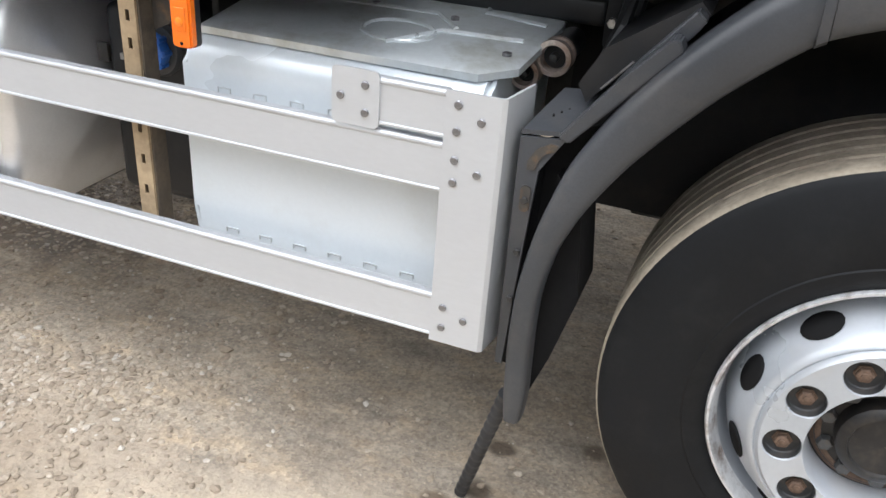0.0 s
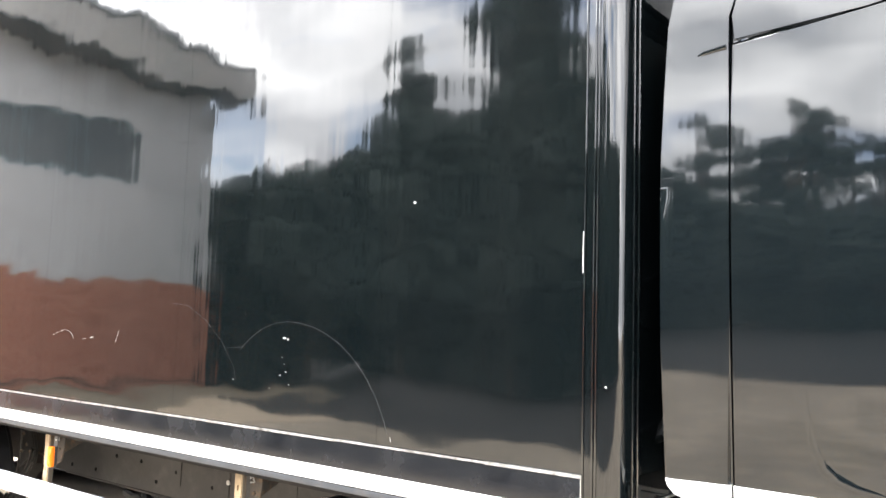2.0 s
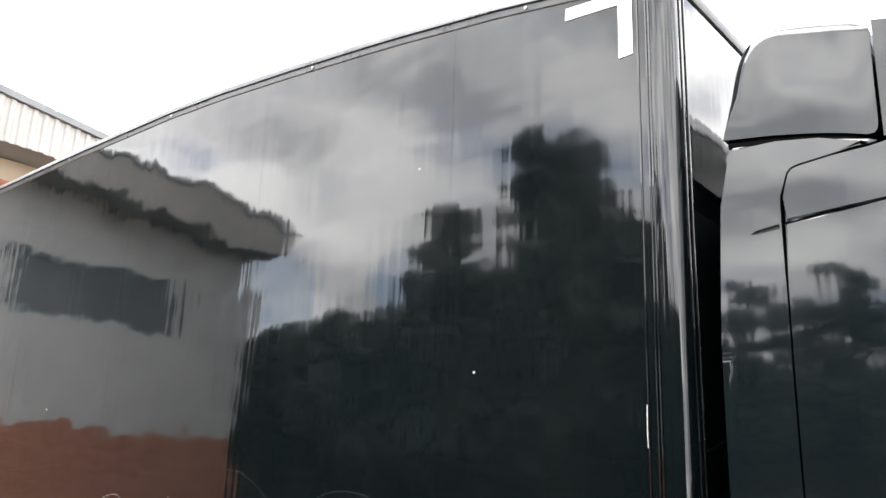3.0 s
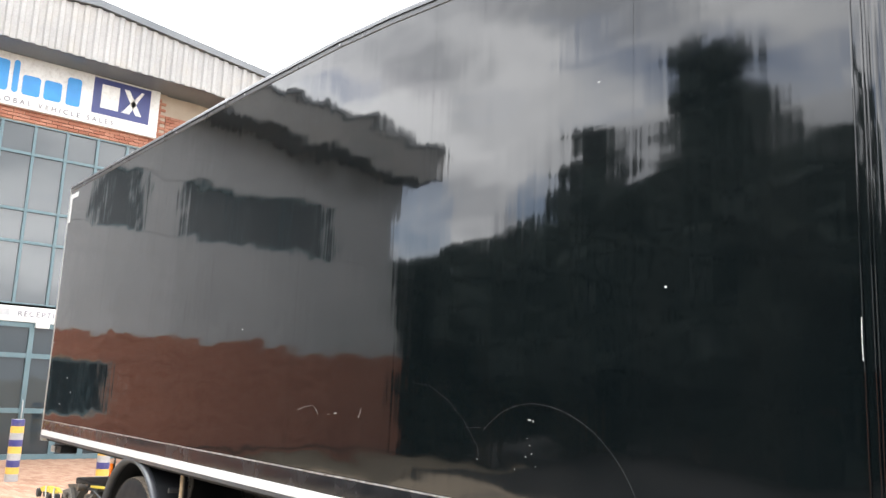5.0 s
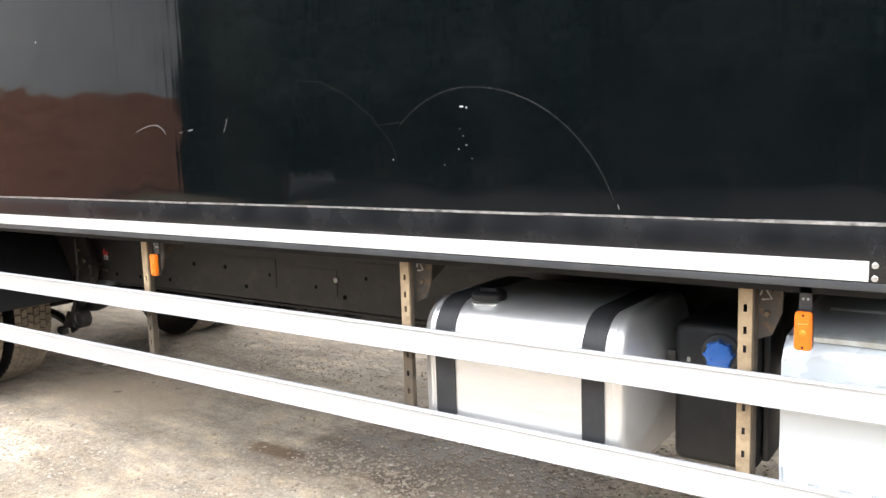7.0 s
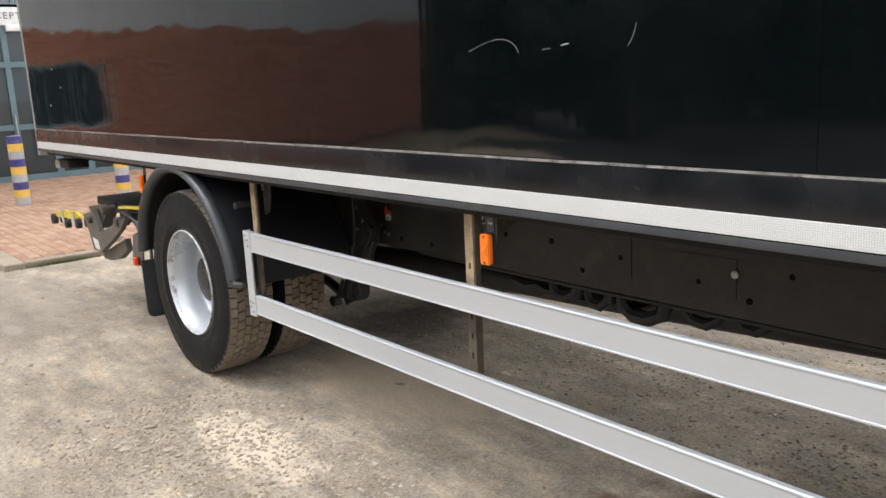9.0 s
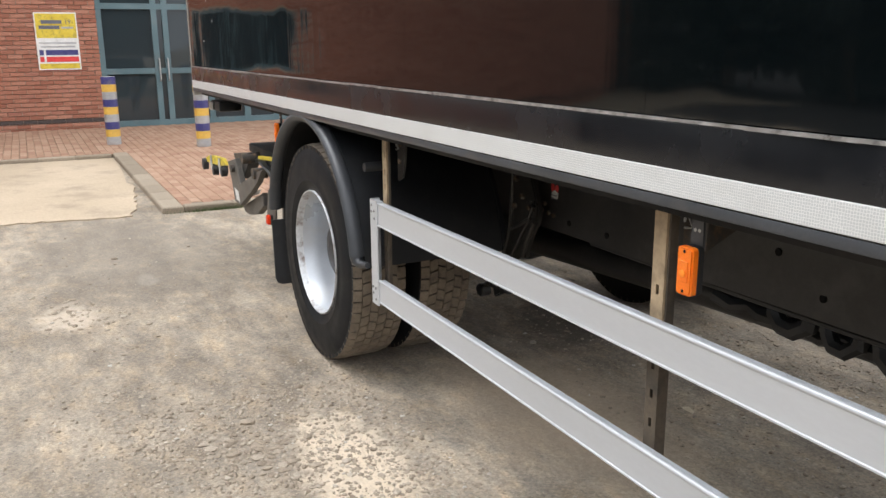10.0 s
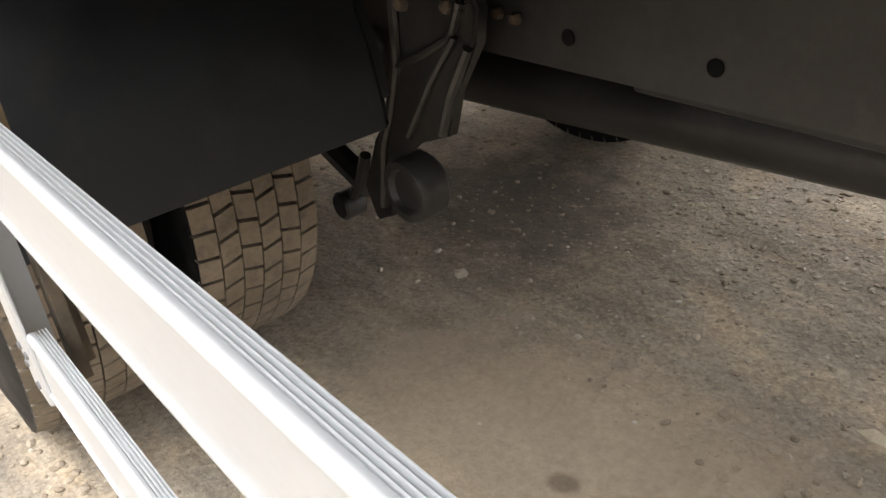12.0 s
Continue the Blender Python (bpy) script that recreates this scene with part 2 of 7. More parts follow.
    rut = noise_node(n, l, 16.0, 7, (1, 1, 1), 0.7)
    b3 = n.new("ShaderNodeBump")
    b3.inputs["Strength"].default_value, b3.inputs["Distance"].default_value = 0.5, 0.0045
    b3.invert = True
    l.new(lump.outputs["Distance"], b3.inputs["Height"])
    l.new(b2.outputs["Normal"], b3.inputs["Normal"])
    b4 = n.new("ShaderNodeBump")
    b4.inputs["Strength"].default_value, b4.inputs["Distance"].default_value = 0.5, 0.02
    l.new(rut.outputs["Fac"], b4.inputs["Height"])
    l.new(b3.outputs["Normal"], b4.inputs["Normal"])
    l.new(b4.outputs["Normal"], p.inputs["Normal"])
    return m


def pieces_material(name, stops, rough=0.85, island=False, bump=0.5):
    """Bricks, blocks and stones: each one its own shade."""
    m, n, l, p = nodes_of(name)
    if island:
        r = n.new("ShaderNodeNewGeometry").outputs["Random Per Island"]
    else:
        r = n.new("ShaderNodeObjectInfo").outputs["Random"]
    col = ramp_node(n, l, r, stops).outputs["Color"]
    fine = noise_node(n, l, 60.0, 5, (1, 1, 1), 0.7)
    g = ramp_node(n, l, fine.outputs["Fac"], [(0.3, (0.75, 0.75, 0.75)), (0.7, (1.18, 1.18, 1.18))]).outputs["Color"]
    l.new(mix_node(n, l, 1.0, col, g, "MULTIPLY"), p.inputs["Base Color"])
    p.inputs["Roughness"].default_value = rough
    p.inputs["Specular IOR Level"].default_value = 0.25
    b = n.new("ShaderNodeBump")
    b.inputs["Strength"].default_value, b.inputs["Distance"].default_value = bump, 0.003
    l.new(fine.outputs["Fac"], b.inputs["Height"])
    l.new(b.outputs["Normal"], p.inputs["Normal"])
    return m


def glass_material(name, tint=(0.03, 0.04, 0.045), ior=1.52):
    m, n, l, p = nodes_of(name)
    p.inputs["Base Color"].default_value = (*tint, 1)
    p.inputs["Roughness"].default_value = 0.03
    p.inputs["IOR"].default_value = ior
    w = noise_node(n, l, 0.9, 2)
    b = n.new("ShaderNodeBump")
    b.inputs["Strength"].default_value, b.inputs["Distance"].default_value = 1.0, 0.004
    l.new(w.outputs["Fac"], b.inputs["Height"])
    l.new(b.outputs["Normal"], p.inputs["Normal"])
    return m


def leaf_material(name, stops):
    m, n, l, p = nodes_of(name)
    r = n.new("ShaderNodeNewGeometry").outputs["Random Per Island"]
    l.new(ramp_node(n, l, r, stops).outputs["Color"], p.inputs["Base Color"])
    p.inputs["Roughness"].default_value = 0.6
    p.inputs["Specular IOR Level"].default_value = 0.3
    return m


def lens_material(name, colour):
    """Moulded translucent lamp lens with fine ribs."""
    m, n, l, p = nodes_of(name)
    w = noise_node(n, l, 320.0, 2)
    col = ramp_node(n, l, w.outputs["Fac"], [(0.35, tuple(c * 0.93 for c in colour)), (0.65, colour)]).outputs["Color"]
    l.new(col, p.inputs["Base Color"])
    p.inputs["Roughness"].default_value = 0.22
    p.inputs["Subsurface Weight"].default_value = 0.25
    p.inputs["Subsurface Radius"].default_value = (0.01, 0.004, 0.002)
    b = n.new("ShaderNodeBump")
    b.inputs["Strength"].default_value, b.inputs["Distance"].default_value = 0.4, 0.001
    l.new(w.outputs["Fac"], b.inputs["Height"])
    l.new(b.outputs["Normal"], p.inputs["Normal"])
    return m


M_PAINT = gloss_paint("gloss_black_paint", (0.0024, 0.0038, 0.0045), 1.0, 0.016)
M_CABPAINT = gloss_paint("cab_black_paint", (0.0040, 0.0060, 0.0073), 0.75, 0.018)
M_SKIRT = surface("black_rail_paint", (0.008, 0.0085, 0.010), (0.013, 0.0135, 0.0155), 0.24, 0, 4, 70, 0.1, 0.001, dirt=(0.05, 0.048, 0.046), dirt_amount=0.15)
M_EDGE = surface("worn_aluminium_edge", (0.45, 0.45, 0.46), (0.72, 0.72, 0.73), 0.38, 0.85, 18, 140, 0.3, 0.001, dirt=(0.03, 0.03, 0.03), dirt_amount=0.8)
M_TAPE = tape_material("reflective_tape")
M_ALU = surface("anodised_aluminium", (0.54, 0.556, 0.576), (0.59, 0.606, 0.626), 0.36, 0.3, 2, 160, 0.02, 0.0004, stretch=(0.3, 1, 1), spread=0.05, dirt=(0.50, 0.49, 0.47), dirt_amount=0.14, grain=0.02)
M_TANK = surface("brushed_tank_aluminium", (0.86, 0.863, 0.867), (0.92, 0.922, 0.925), 0.39, 0.77, 4, 220, 0.05, 0.0005, stretch=(0.15, 1, 1), spread=0.08, dirt=(0.5, 0.48, 0.45), dirt_amount=0.15, grain=0.025)
M_SHELL = surface("pale_silver_shell", (0.68, 0.735, 0.775), (0.73, 0.775, 0.805), 0.30, 0.15, 1.5, 120, 0.02, 0.0005, spread=0.06, dirt=(0.46, 0.43, 0.34), dirt_amount=0.22, grain=0.015)
M_LID = surface("dusty_pressed_lid", (0.60, 0.645, 0.665), (0.70, 0.735, 0.75), 0.33, 0.5, 3, 80, 0.06, 0.001, spread=0.1, dirt=(0.27, 0.26, 0.19), dirt_amount=0.6, grain=0.04)
M_RUBBER = surface("tyre_rubber", (0.0055, 0.0062, 0.0074), (0.009, 0.0100, 0.0118), 0.58, 0, 5, 110, 0.3, 0.0012, dirt=(0.030, 0.030, 0.029), dirt_amount=0.22, spec=0.24)
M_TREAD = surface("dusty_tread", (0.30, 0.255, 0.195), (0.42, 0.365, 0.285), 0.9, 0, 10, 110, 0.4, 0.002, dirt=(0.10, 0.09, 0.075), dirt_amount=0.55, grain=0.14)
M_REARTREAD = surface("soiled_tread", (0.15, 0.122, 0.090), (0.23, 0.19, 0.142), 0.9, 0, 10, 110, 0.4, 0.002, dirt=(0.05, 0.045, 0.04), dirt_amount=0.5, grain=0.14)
M_TARMAC = surface("dark_tarmac", (0.034, 0.031, 0.030), (0.050, 0.046, 0.043), 0.9, 0, 0.5, 60, 0.5, 0.003, dirt=(0.075, 0.066, 0.058), dirt_amount=0.35, spec=0.2)
M_STRAP = surface("black_strap_rubber", (0.018, 0.019, 0.021), (0.032, 0.033, 0.036), 0.6, 0, 10, 150, 0.2, 0.001, dirt=(0.06, 0.055, 0.05), dirt_amount=0.25)
M_PLASTIC = surface("grey_black_plastic", (0.038, 0.041, 0.046), (0.058, 0.062, 0.069), 0.42, 0, 3, 260, 0.25, 0.0006, dirt=(0.15, 0.13, 0.11), dirt_amount=0.25)
M_BLACKPL = surface("black_plastic", (0.008, 0.009, 0.0105), (0.015, 0.0165, 0.019), 0.48, 0, 4, 200, 0.2, 0.0008, dirt=(0.045, 0.04, 0.036), dirt_amount=0.35)
M_CHASSIS = surface("chassis_paint", (0.020, 0.020, 0.0205), (0.040, 0.039, 0.038), 0.42, 0.1, 4, 90, 0.25, 0.002, dirt=(0.092, 0.088, 0.082), dirt_amount=0.32)
M_LIFT = surface("dusty_lift_paint", (0.075, 0.070, 0.062), (0.135, 0.122, 0.104), 0.55, 0.1, 7, 90, 0.25, 0.001, dirt=(0.24, 0.20, 0.15), dirt_amount=0.5)
M_IRON = surface("oily_cast_iron", (0.018, 0.018, 0.018), (0.035, 0.033, 0.030), 0.38, 0.1, 8, 90, 0.3, 0.002, dirt=(0.10, 0.085, 0.065), dirt_amount=0.35)
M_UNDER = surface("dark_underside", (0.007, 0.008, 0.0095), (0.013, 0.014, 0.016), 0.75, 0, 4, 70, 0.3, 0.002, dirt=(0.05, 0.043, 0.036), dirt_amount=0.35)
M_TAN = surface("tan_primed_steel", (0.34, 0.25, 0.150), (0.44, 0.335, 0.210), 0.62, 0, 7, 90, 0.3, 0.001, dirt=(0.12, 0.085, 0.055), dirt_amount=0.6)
M_DARKTAN = surface("darkened_tan_steel", (0.055, 0.046, 0.036), (0.13, 0.10, 0.068), 0.7, 0, 9, 90, 0.3, 0.001, dirt=(0.025, 0.023, 0.021), dirt_amount=0.7)
M_BROWN = surface("rusty_bracket", (0.05, 0.046, 0.042), (0.085, 0.072, 0.058), 0.7, 0.1, 14, 100, 0.5, 0.002, dirt=(0.20, 0.12, 0.055), dirt_amount=0.75)
M_RIM = surface("silver_wheel_paint", (0.43, 0.465, 0.505), (0.54, 0.565, 0.60), 0.33, 0.35, 3, 110, 0.05, 0.0006, dirt=(0.42, 0.39, 0.34), dirt_amount=0.3, grain=0.03)
M_FLANGE = surface("chipped_rim_flange", (0.52, 0.53, 0.54), (0.68, 0.69, 0.70), 0.45, 0.4, 9, 90, 0.4, 0.0015, dirt=(0.13, 0.07, 0.04), dirt_amount=0.95)
M_RUST = surface("rusty_nut", (0.10, 0.066, 0.046), (0.19, 0.125, 0.088), 0.75, 0.2, 60, 260, 0.5, 0.001)
M_BOLT = surface("grey_bolt", (0.20, 0.20, 0.21), (0.33, 0.33, 0.34), 0.42, 0.8, 50, 300, 0.2, 0.0006, dirt=(0.10, 0.08, 0.06), dirt_amount=0.6)
M_CUP = surface("dark_nut_cup", (0.028, 0.030, 0.032), (0.060, 0.062, 0.064), 0.4, 0.2, 20, 120, 0.2, 0.001, dirt=(0.10, 0.075, 0.055), dirt_amount=0.4)
M_HUBBOLT = surface("dull_hub_bolt", (0.075, 0.078, 0.08), (0.13, 0.13, 0.128), 0.45, 0.4, 40, 200, 0.3, 0.001, dirt=(0.11, 0.07, 0.04), dirt_amount=0.6)
M_PALEBOLT = surface("bright_bolt", (0.55, 0.55, 0.55), (0.75, 0.75, 0.74), 0.3, 0.8, 60, 300, 0.2, 0.0006, dirt=(0.10, 0.09, 0.08), dirt_amount=0.8)
M_DARK = surface("shade_and_black_rubber", (0.007, 0.007, 0.008), (0.012, 0.012, 0.012), 0.85, 0, 10, 90, 0.2, 0.001, spec=0.1)
M_FAINT = surface("dull_scratch", (0.03, 0.03, 0.03), (0.11, 0.11, 0.108), 0.5, 0, 60, 400, 0.2, 0.0004)
M_SPECK = surface("small_chip", (0.16, 0.16, 0.157), (0.28, 0.28, 0.27), 0.5, 0, 90, 400, 0.2, 0.0004)
M_SCRATCH = surface("bare_scratch", (0.42, 0.42, 0.41), (0.62, 0.62, 0.60), 0.5, 0, 90, 400, 0.2, 0.0004)
M_BULB = lens_material("pale_amber_dome", (0.95, 0.27, 0.022))
M_AMBER = lens_material("amber_lens", (0.92, 0.21, 0.012))
M_REDLENS = lens_material("red_lens", (0.85, 0.07, 0.02))
M_BLUE = surface("blue_cap_plastic", (0.045, 0.17, 0.62), (0.07, 0.24, 0.74), 0.38, 0, 20, 200, 0.1, 0.0006, dirt=(0.2, 0.2, 0.22), dirt_amount=0.3)
M_YELLOW = surface("yellow_paint", (0.62, 0.46, 0.03), (0.74, 0.58, 0.06), 0.5, 0, 9, 90, 0.3, 0.001, dirt=(0.09, 0.08, 0.05), dirt_amount=0.7)
M_WHITE = surface("white_plate", (0.68, 0.68, 0.66), (0.80, 0.80, 0.78), 0.45, 0, 6, 100, 0.1, 0.001, dirt=(0.36, 0.33, 0.28), dirt_amount=0.4)
M_GRASS = leaf_material("grass_blades", [(0, (0.07, 0.10, 0.035)), (1, (0.14, 0.17, 0.07))])
M_GREASE = surface("greasy_hub_iron", (0.018, 0.018, 0.019), (0.042, 0.041, 0.040), 0.42, 0.3, 12, 120, 0.3, 0.001, dirt=(0.09, 0.07, 0.05), dirt_amount=0.4)
M_CLIP = surface("dull_clip_steel", (0.44, 0.47, 0.485), (0.56, 0.58, 0.59), 0.4, 0.3, 20, 200, 0.15, 0.0005, dirt=(0.16, 0.13, 0.10), dirt_amount=0.4)
M_GALV = surface("galvanised_steel", (0.36, 0.37, 0.37), (0.55, 0.55, 0.54), 0.45, 0.6, 9, 60, 0.15, 0.001, dirt=(0.26, 0.22, 0.16), dirt_amount=0.6)
M_COPPER = surface("stained_pipe_end", (0.24, 0.15, 0.10), (0.62, 0.54, 0.48), 0.4, 0.7, 25, 120, 0.2, 0.001, dirt=(0.06, 0.05, 0.04), dirt_amount=0.5)
M_STICKER = surface("torn_white_sticker", (0.46, 0.46, 0.46), (0.66, 0.66, 0.65), 0.4, 0, 30, 120, 0.05, 0.0005, dirt=(0.3, 0.28, 0.26), dirt_amount=0.4)
M_RED = surface("red_sticker", (0.55, 0.035, 0.035), (0.72, 0.06, 0.055), 0.4, 0, 20, 120, 0.05, 0.0005)
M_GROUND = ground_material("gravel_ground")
M_STONE = pieces_material("crushed_stone", [(0, (0.27, 0.220, 0.165)), (0.5, (0.375, 0.312, 0.240)), (0.85, (0.43, 0.368, 0.290)), (0.97, (0.48, 0.42, 0.345)), (1, (0.56, 0.52, 0.46))], 0.9, True)
M_CONCRETE = surface("pale_concrete", (0.425, 0.340, 0.240), (0.505, 0.410, 0.300), 0.85, 0, 0.9, 45, 0.5, 0.003, dirt=(0.22, 0.18, 0.135), dirt_amount=0.6, spec=0.25)
M_KERB = pieces_material("concrete_kerb", [(0, (0.25, 0.205, 0.152)), (1, (0.345, 0.288, 0.218))])
M_PAVER = pieces_material("paving_block", [(0, (0.315, 0.185, 0.124)), (0.5, (0.375, 0.235, 0.158)), (1, (0.425, 0.285, 0.200))])
M_PAVERS = pieces_material("paving_blocks_far", [(0, (0.315, 0.185, 0.124)), (0.5, (0.375, 0.235, 0.158)), (1, (0.425, 0.285, 0.200))], island=True)
M_JOINT = surface("sandy_joint", (0.17, 0.14, 0.10), (0.25, 0.21, 0.155), 0.95, 0, 3, 60, 0.4, 0.002, spec=0.2)
BRICKS = [(0, (0.29, 0.120, 0.078)), (0.4, (0.37, 0.165, 0.109)), (0.8, (0.425, 0.210, 0.145)), (1, (0.32, 0.142, 0.100))]
M_BRICK = pieces_material("red_brick", BRICKS)
M_BRICKS = pieces_material("red_bricks_far", BRICKS, island=True)
M_DKBRICK = pieces_material("dark_plinth_brick", [(0, (0.07, 0.055, 0.05)), (1, (0.12, 0.095, 0.085))])
M_MORTAR = surface("mortar", (0.36, 0.30, 0.235), (0.45, 0.385, 0.31), 0.95, 0, 2, 60, 0.4, 0.002, spec=0.2)
M_CLAD = surface("grey_cladding", (0.40, 0.405, 0.41), (0.46, 0.465, 0.47), 0.5, 0.1, 0.6, 30, 0.1, 0.001, dirt=(0.25, 0.25, 0.25), dirt_amount=0.3)
M_FASCIA = surface("white_corrugated_sheet", (0.31, 0.305, 0.295), (0.40, 0.392, 0.38), 0.5, 0.05, 0.8, 30, 0.1, 0.001, dirt=(0.38, 0.35, 0.30), dirt_amount=0.5)
M_ROOFEDGE = surface("grey_roof_trim", (0.12, 0.13, 0.14), (0.19, 0.20, 0.21), 0.5, 0.2, 1, 40, 0.1, 0.001)
M_FRAME = surface("teal_grey_frame", (0.085, 0.145, 0.165), (0.12, 0.185, 0.205), 0.4, 0.1, 2, 60, 0.08, 0.001, dirt=(0.2, 0.2, 0.19), dirt_amount=0.3)
M_GLASS = glass_material("tinted_glass")
M_COATED = glass_material("coated_glass", (0.045, 0.055, 0.060), 1.74)
M_NAVY = surface("navy_panel", (0.035, 0.045, 0.16), (0.05, 0.06, 0.20), 0.4, 0, 2, 60, 0.05, 0.001)
M_SKYBLUE = surface("bright_blue_vinyl", (0.03, 0.24, 0.60), (0.05, 0.30, 0.68), 0.4, 0, 2, 60, 0.05, 0.001)
M_LETTER = surface("dark_lettering", (0.10, 0.10, 0.13), (0.14, 0.14, 0.17), 0.5, 0, 5, 60, 0, 0.001)
M_BANDBLUE = surface("bollard_blue", (0.035, 0.035, 0.16), (0.06, 0.06, 0.22), 0.45, 0, 6, 60, 0.1, 0.001, dirt=(0.2, 0.18, 0.16), dirt_amount=0.4)
M_BANDYEL = surface("bollard_yellow", (0.66, 0.40, 0.06), (0.76, 0.50, 0.10), 0.45, 0, 6, 60, 0.1, 0.001, dirt=(0.3, 0.22, 0.12), dirt_amount=0.4)
M_BANDGREY = surface("bollard_grey", (0.36, 0.37, 0.38), (0.47, 0.47, 0.47), 0.5, 0.2, 6, 60, 0.1, 0.001, dirt=(0.25, 0.2, 0.16), dirt_amount=0.4)
M_BARK = surface("bark", (0.07, 0.055, 0.04), (0.13, 0.105, 0.08), 0.95, 0, 4, 40, 0.7, 0.01, stretch=(1, 1, 0.25))
# lit upper leaves and shaded lower ones: the light is put into the colours
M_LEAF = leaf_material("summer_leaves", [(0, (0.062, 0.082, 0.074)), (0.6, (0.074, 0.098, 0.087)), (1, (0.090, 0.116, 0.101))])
M_LOWSHADE = leaf_material("shaded_low_leaves", [(0, (0.032, 0.046, 0.039)), (0.6, (0.042, 0.059, 0.050)), (1, (0.054, 0.073, 0.061))])
M_DRYLEAF = surface("dry_leaf", (0.55, 0.47, 0.33), (0.66, 0.58, 0.44), 0.8, 0, 30, 200, 0.3, 0.001)


# ---- mesh helpers ----
WORLD_OF = {}


def finish(bm, name, angle=35):
    bmesh.ops.recalc_face_normals(bm, faces=bm.faces)
    me = bpy.data.meshes.new(name)
    bm.to_mesh(me)
    bm.free()
    me.polygons.foreach_set("use_smooth", [True] * len(me.polygons))
    me.set_sharp_from_angle(angle=radians(angle))
    return me


def put_mesh(name, me, material, parent=None, label="", m=None):
    if not me.materials:
        me.materials.append(material)
    ob = new(name, me)
    local = m or Matrix.Identity(4)
    ob.matrix_basis = local
    base = Matrix.Identity(4)
    if parent is not None:
        ob.parent = parent
        base = WORLD_OF.get(parent, Matrix.Identity(4))
        ob.matrix_parent_inverse = base.inverted()
    WORLD_OF[ob] = local
    if label:
        ob["label"] = label
    return ob


def part(name, bm, material, parent=None, label="", angle=35):
    return put_mesh(name, finish(bm, name, angle), material, parent, label)


def thing(name, at, label, category, group=""):
    e = new(name)
    e.empty_display_size = 0.2
    e.location = at
    WORLD_OF[e] = Matrix.Translation(at)
    return tagged(e, label, category, group)


def B():
    return bmesh.new()


def box(bm, x0, x1, y0, y1, z0, z1, bev=0.0, seg=2):
    v = [bm.verts.new((x, y, z)) for x in (x0, x1) for y in (y0, y1) for z in (z0, z1)]
    fs = [bm.faces.new([v[i] for i in q]) for q in ((0, 1, 3, 2), (4, 6, 7, 5), (0, 4, 5, 1), (2, 3, 7, 6), (0, 2, 6, 4), (1, 5, 7, 3))]
    if bev:
        es = list({e for f in fs for e in f.edges})
        bmesh.ops.bevel(bm, geom=es, offset=bev, segments=seg, affect="EDGES", profile=0.5)
    return bm


def prism(bm, poly, axis, a, b):
    """A polygon pushed along an axis. x: (y, z); y: (x, z); z: (x, y)."""
    def at(p, d):
        return {"x": (d, p[0], p[1]), "y": (p[0], d, p[1]), "z": (p[0], p[1], d)}[axis]
    lo = [bm.verts.new(at(p, a)) for p in poly]
    hi = [bm.verts.new(at(p, b)) for p in poly]
    n = len(poly)
    bm.faces.new(lo), bm.faces.new(hi[::-1])
    for i in range(n):
        bm.faces.new((lo[i], lo[(i + 1) % n], hi[(i + 1) % n], hi[i]))
    return bm


def lathe(bm, prof, c, segs=48, axis="y", caps=True):
    """A profile of (radius, depth) turned round an axis through c."""
    rings = []
    for r, d in prof:
        ring = []
        for i in range(segs):
            a = 2 * math.pi * i / segs
            u, w = r * math.cos(a), r * math.sin(a)
            p = {"y": (u, d, w), "x": (d, u, w), "z": (u, w, d)}[axis]
            ring.append(bm.verts.new((c[0] + p[0], c[1] + p[1], c[2] + p[2])))
        rings.append(ring)
    for p, q in zip(rings, rings[1:]):
        for i in range(segs):
            bm.faces.new((p[i], p[(i + 1) % segs], q[(i + 1) % segs], q[i]))
    for ring in (rings[0], rings[-1]) if caps else ():
        bm.faces.new(ring)
    return bm


def tube(bm, pts, r, segs=8, radii=None):
    pts = [Vector(p) for p in pts]
    rings = []
    up = Vector((0.13, 0.31, 0.94))
    for i, p in enumerate(pts):
        d = (pts[min(i + 1, len(pts) - 1)] - pts[max(i - 1, 0)]).normalized()
        s = d.cross(up)
        if s.length < 0.05:
            s = d.cross(Vector((1, 0, 0)))
        s.normalize()
        t = d.cross(s)
        rr = radii[i] if radii else r
        rings.append([bm.verts.new(p + rr * (math.cos(a) * s + math.sin(a) * t)) for a in (2 * math.pi * k / segs for k in range(segs))])
    for a, b in zip(rings, rings[1:]):
        for k in range(segs):
            bm.faces.new((a[k], a[(k + 1) % segs], b[(k + 1) % segs], b[k]))
    bm.faces.new(rings[0]), bm.faces.new(rings[-1])
    return bm


def sweep(bm, path, prof):
    """A closed profile of (outwards, y) along a path of ((x, z), (nx, nz)) in the truck's side view."""
    rings = [[bm.verts.new((p[0] + n[0] * o, y, p[1] + n[1] * o)) for o, y in prof] for p, n in path]
    k = len(prof)
    for a, b in zip(rings, rings[1:]):
        for i in range(k):
            bm.faces.new((a[i], a[(i + 1) % k], b[(i + 1) % k], b[i]))
    bm.faces.new(rings[0]), bm.faces.new(rings[-1])
    return bm


def rounded(x0, x1, z0, z1, r, seg=6):
    pts = []
    for cx, cz, a0 in ((x1 - r, z0 + r, -90), (x1 - r, z1 - r, 0), (x0 + r, z1 - r, 90), (x0 + r, z0 + r, 180)):
        for k in range(seg + 1):
            a = radians(a0 + 90 * k / seg)
            pts.append((cx + r * math.cos(a), cz + r * math.sin(a)))
    return pts


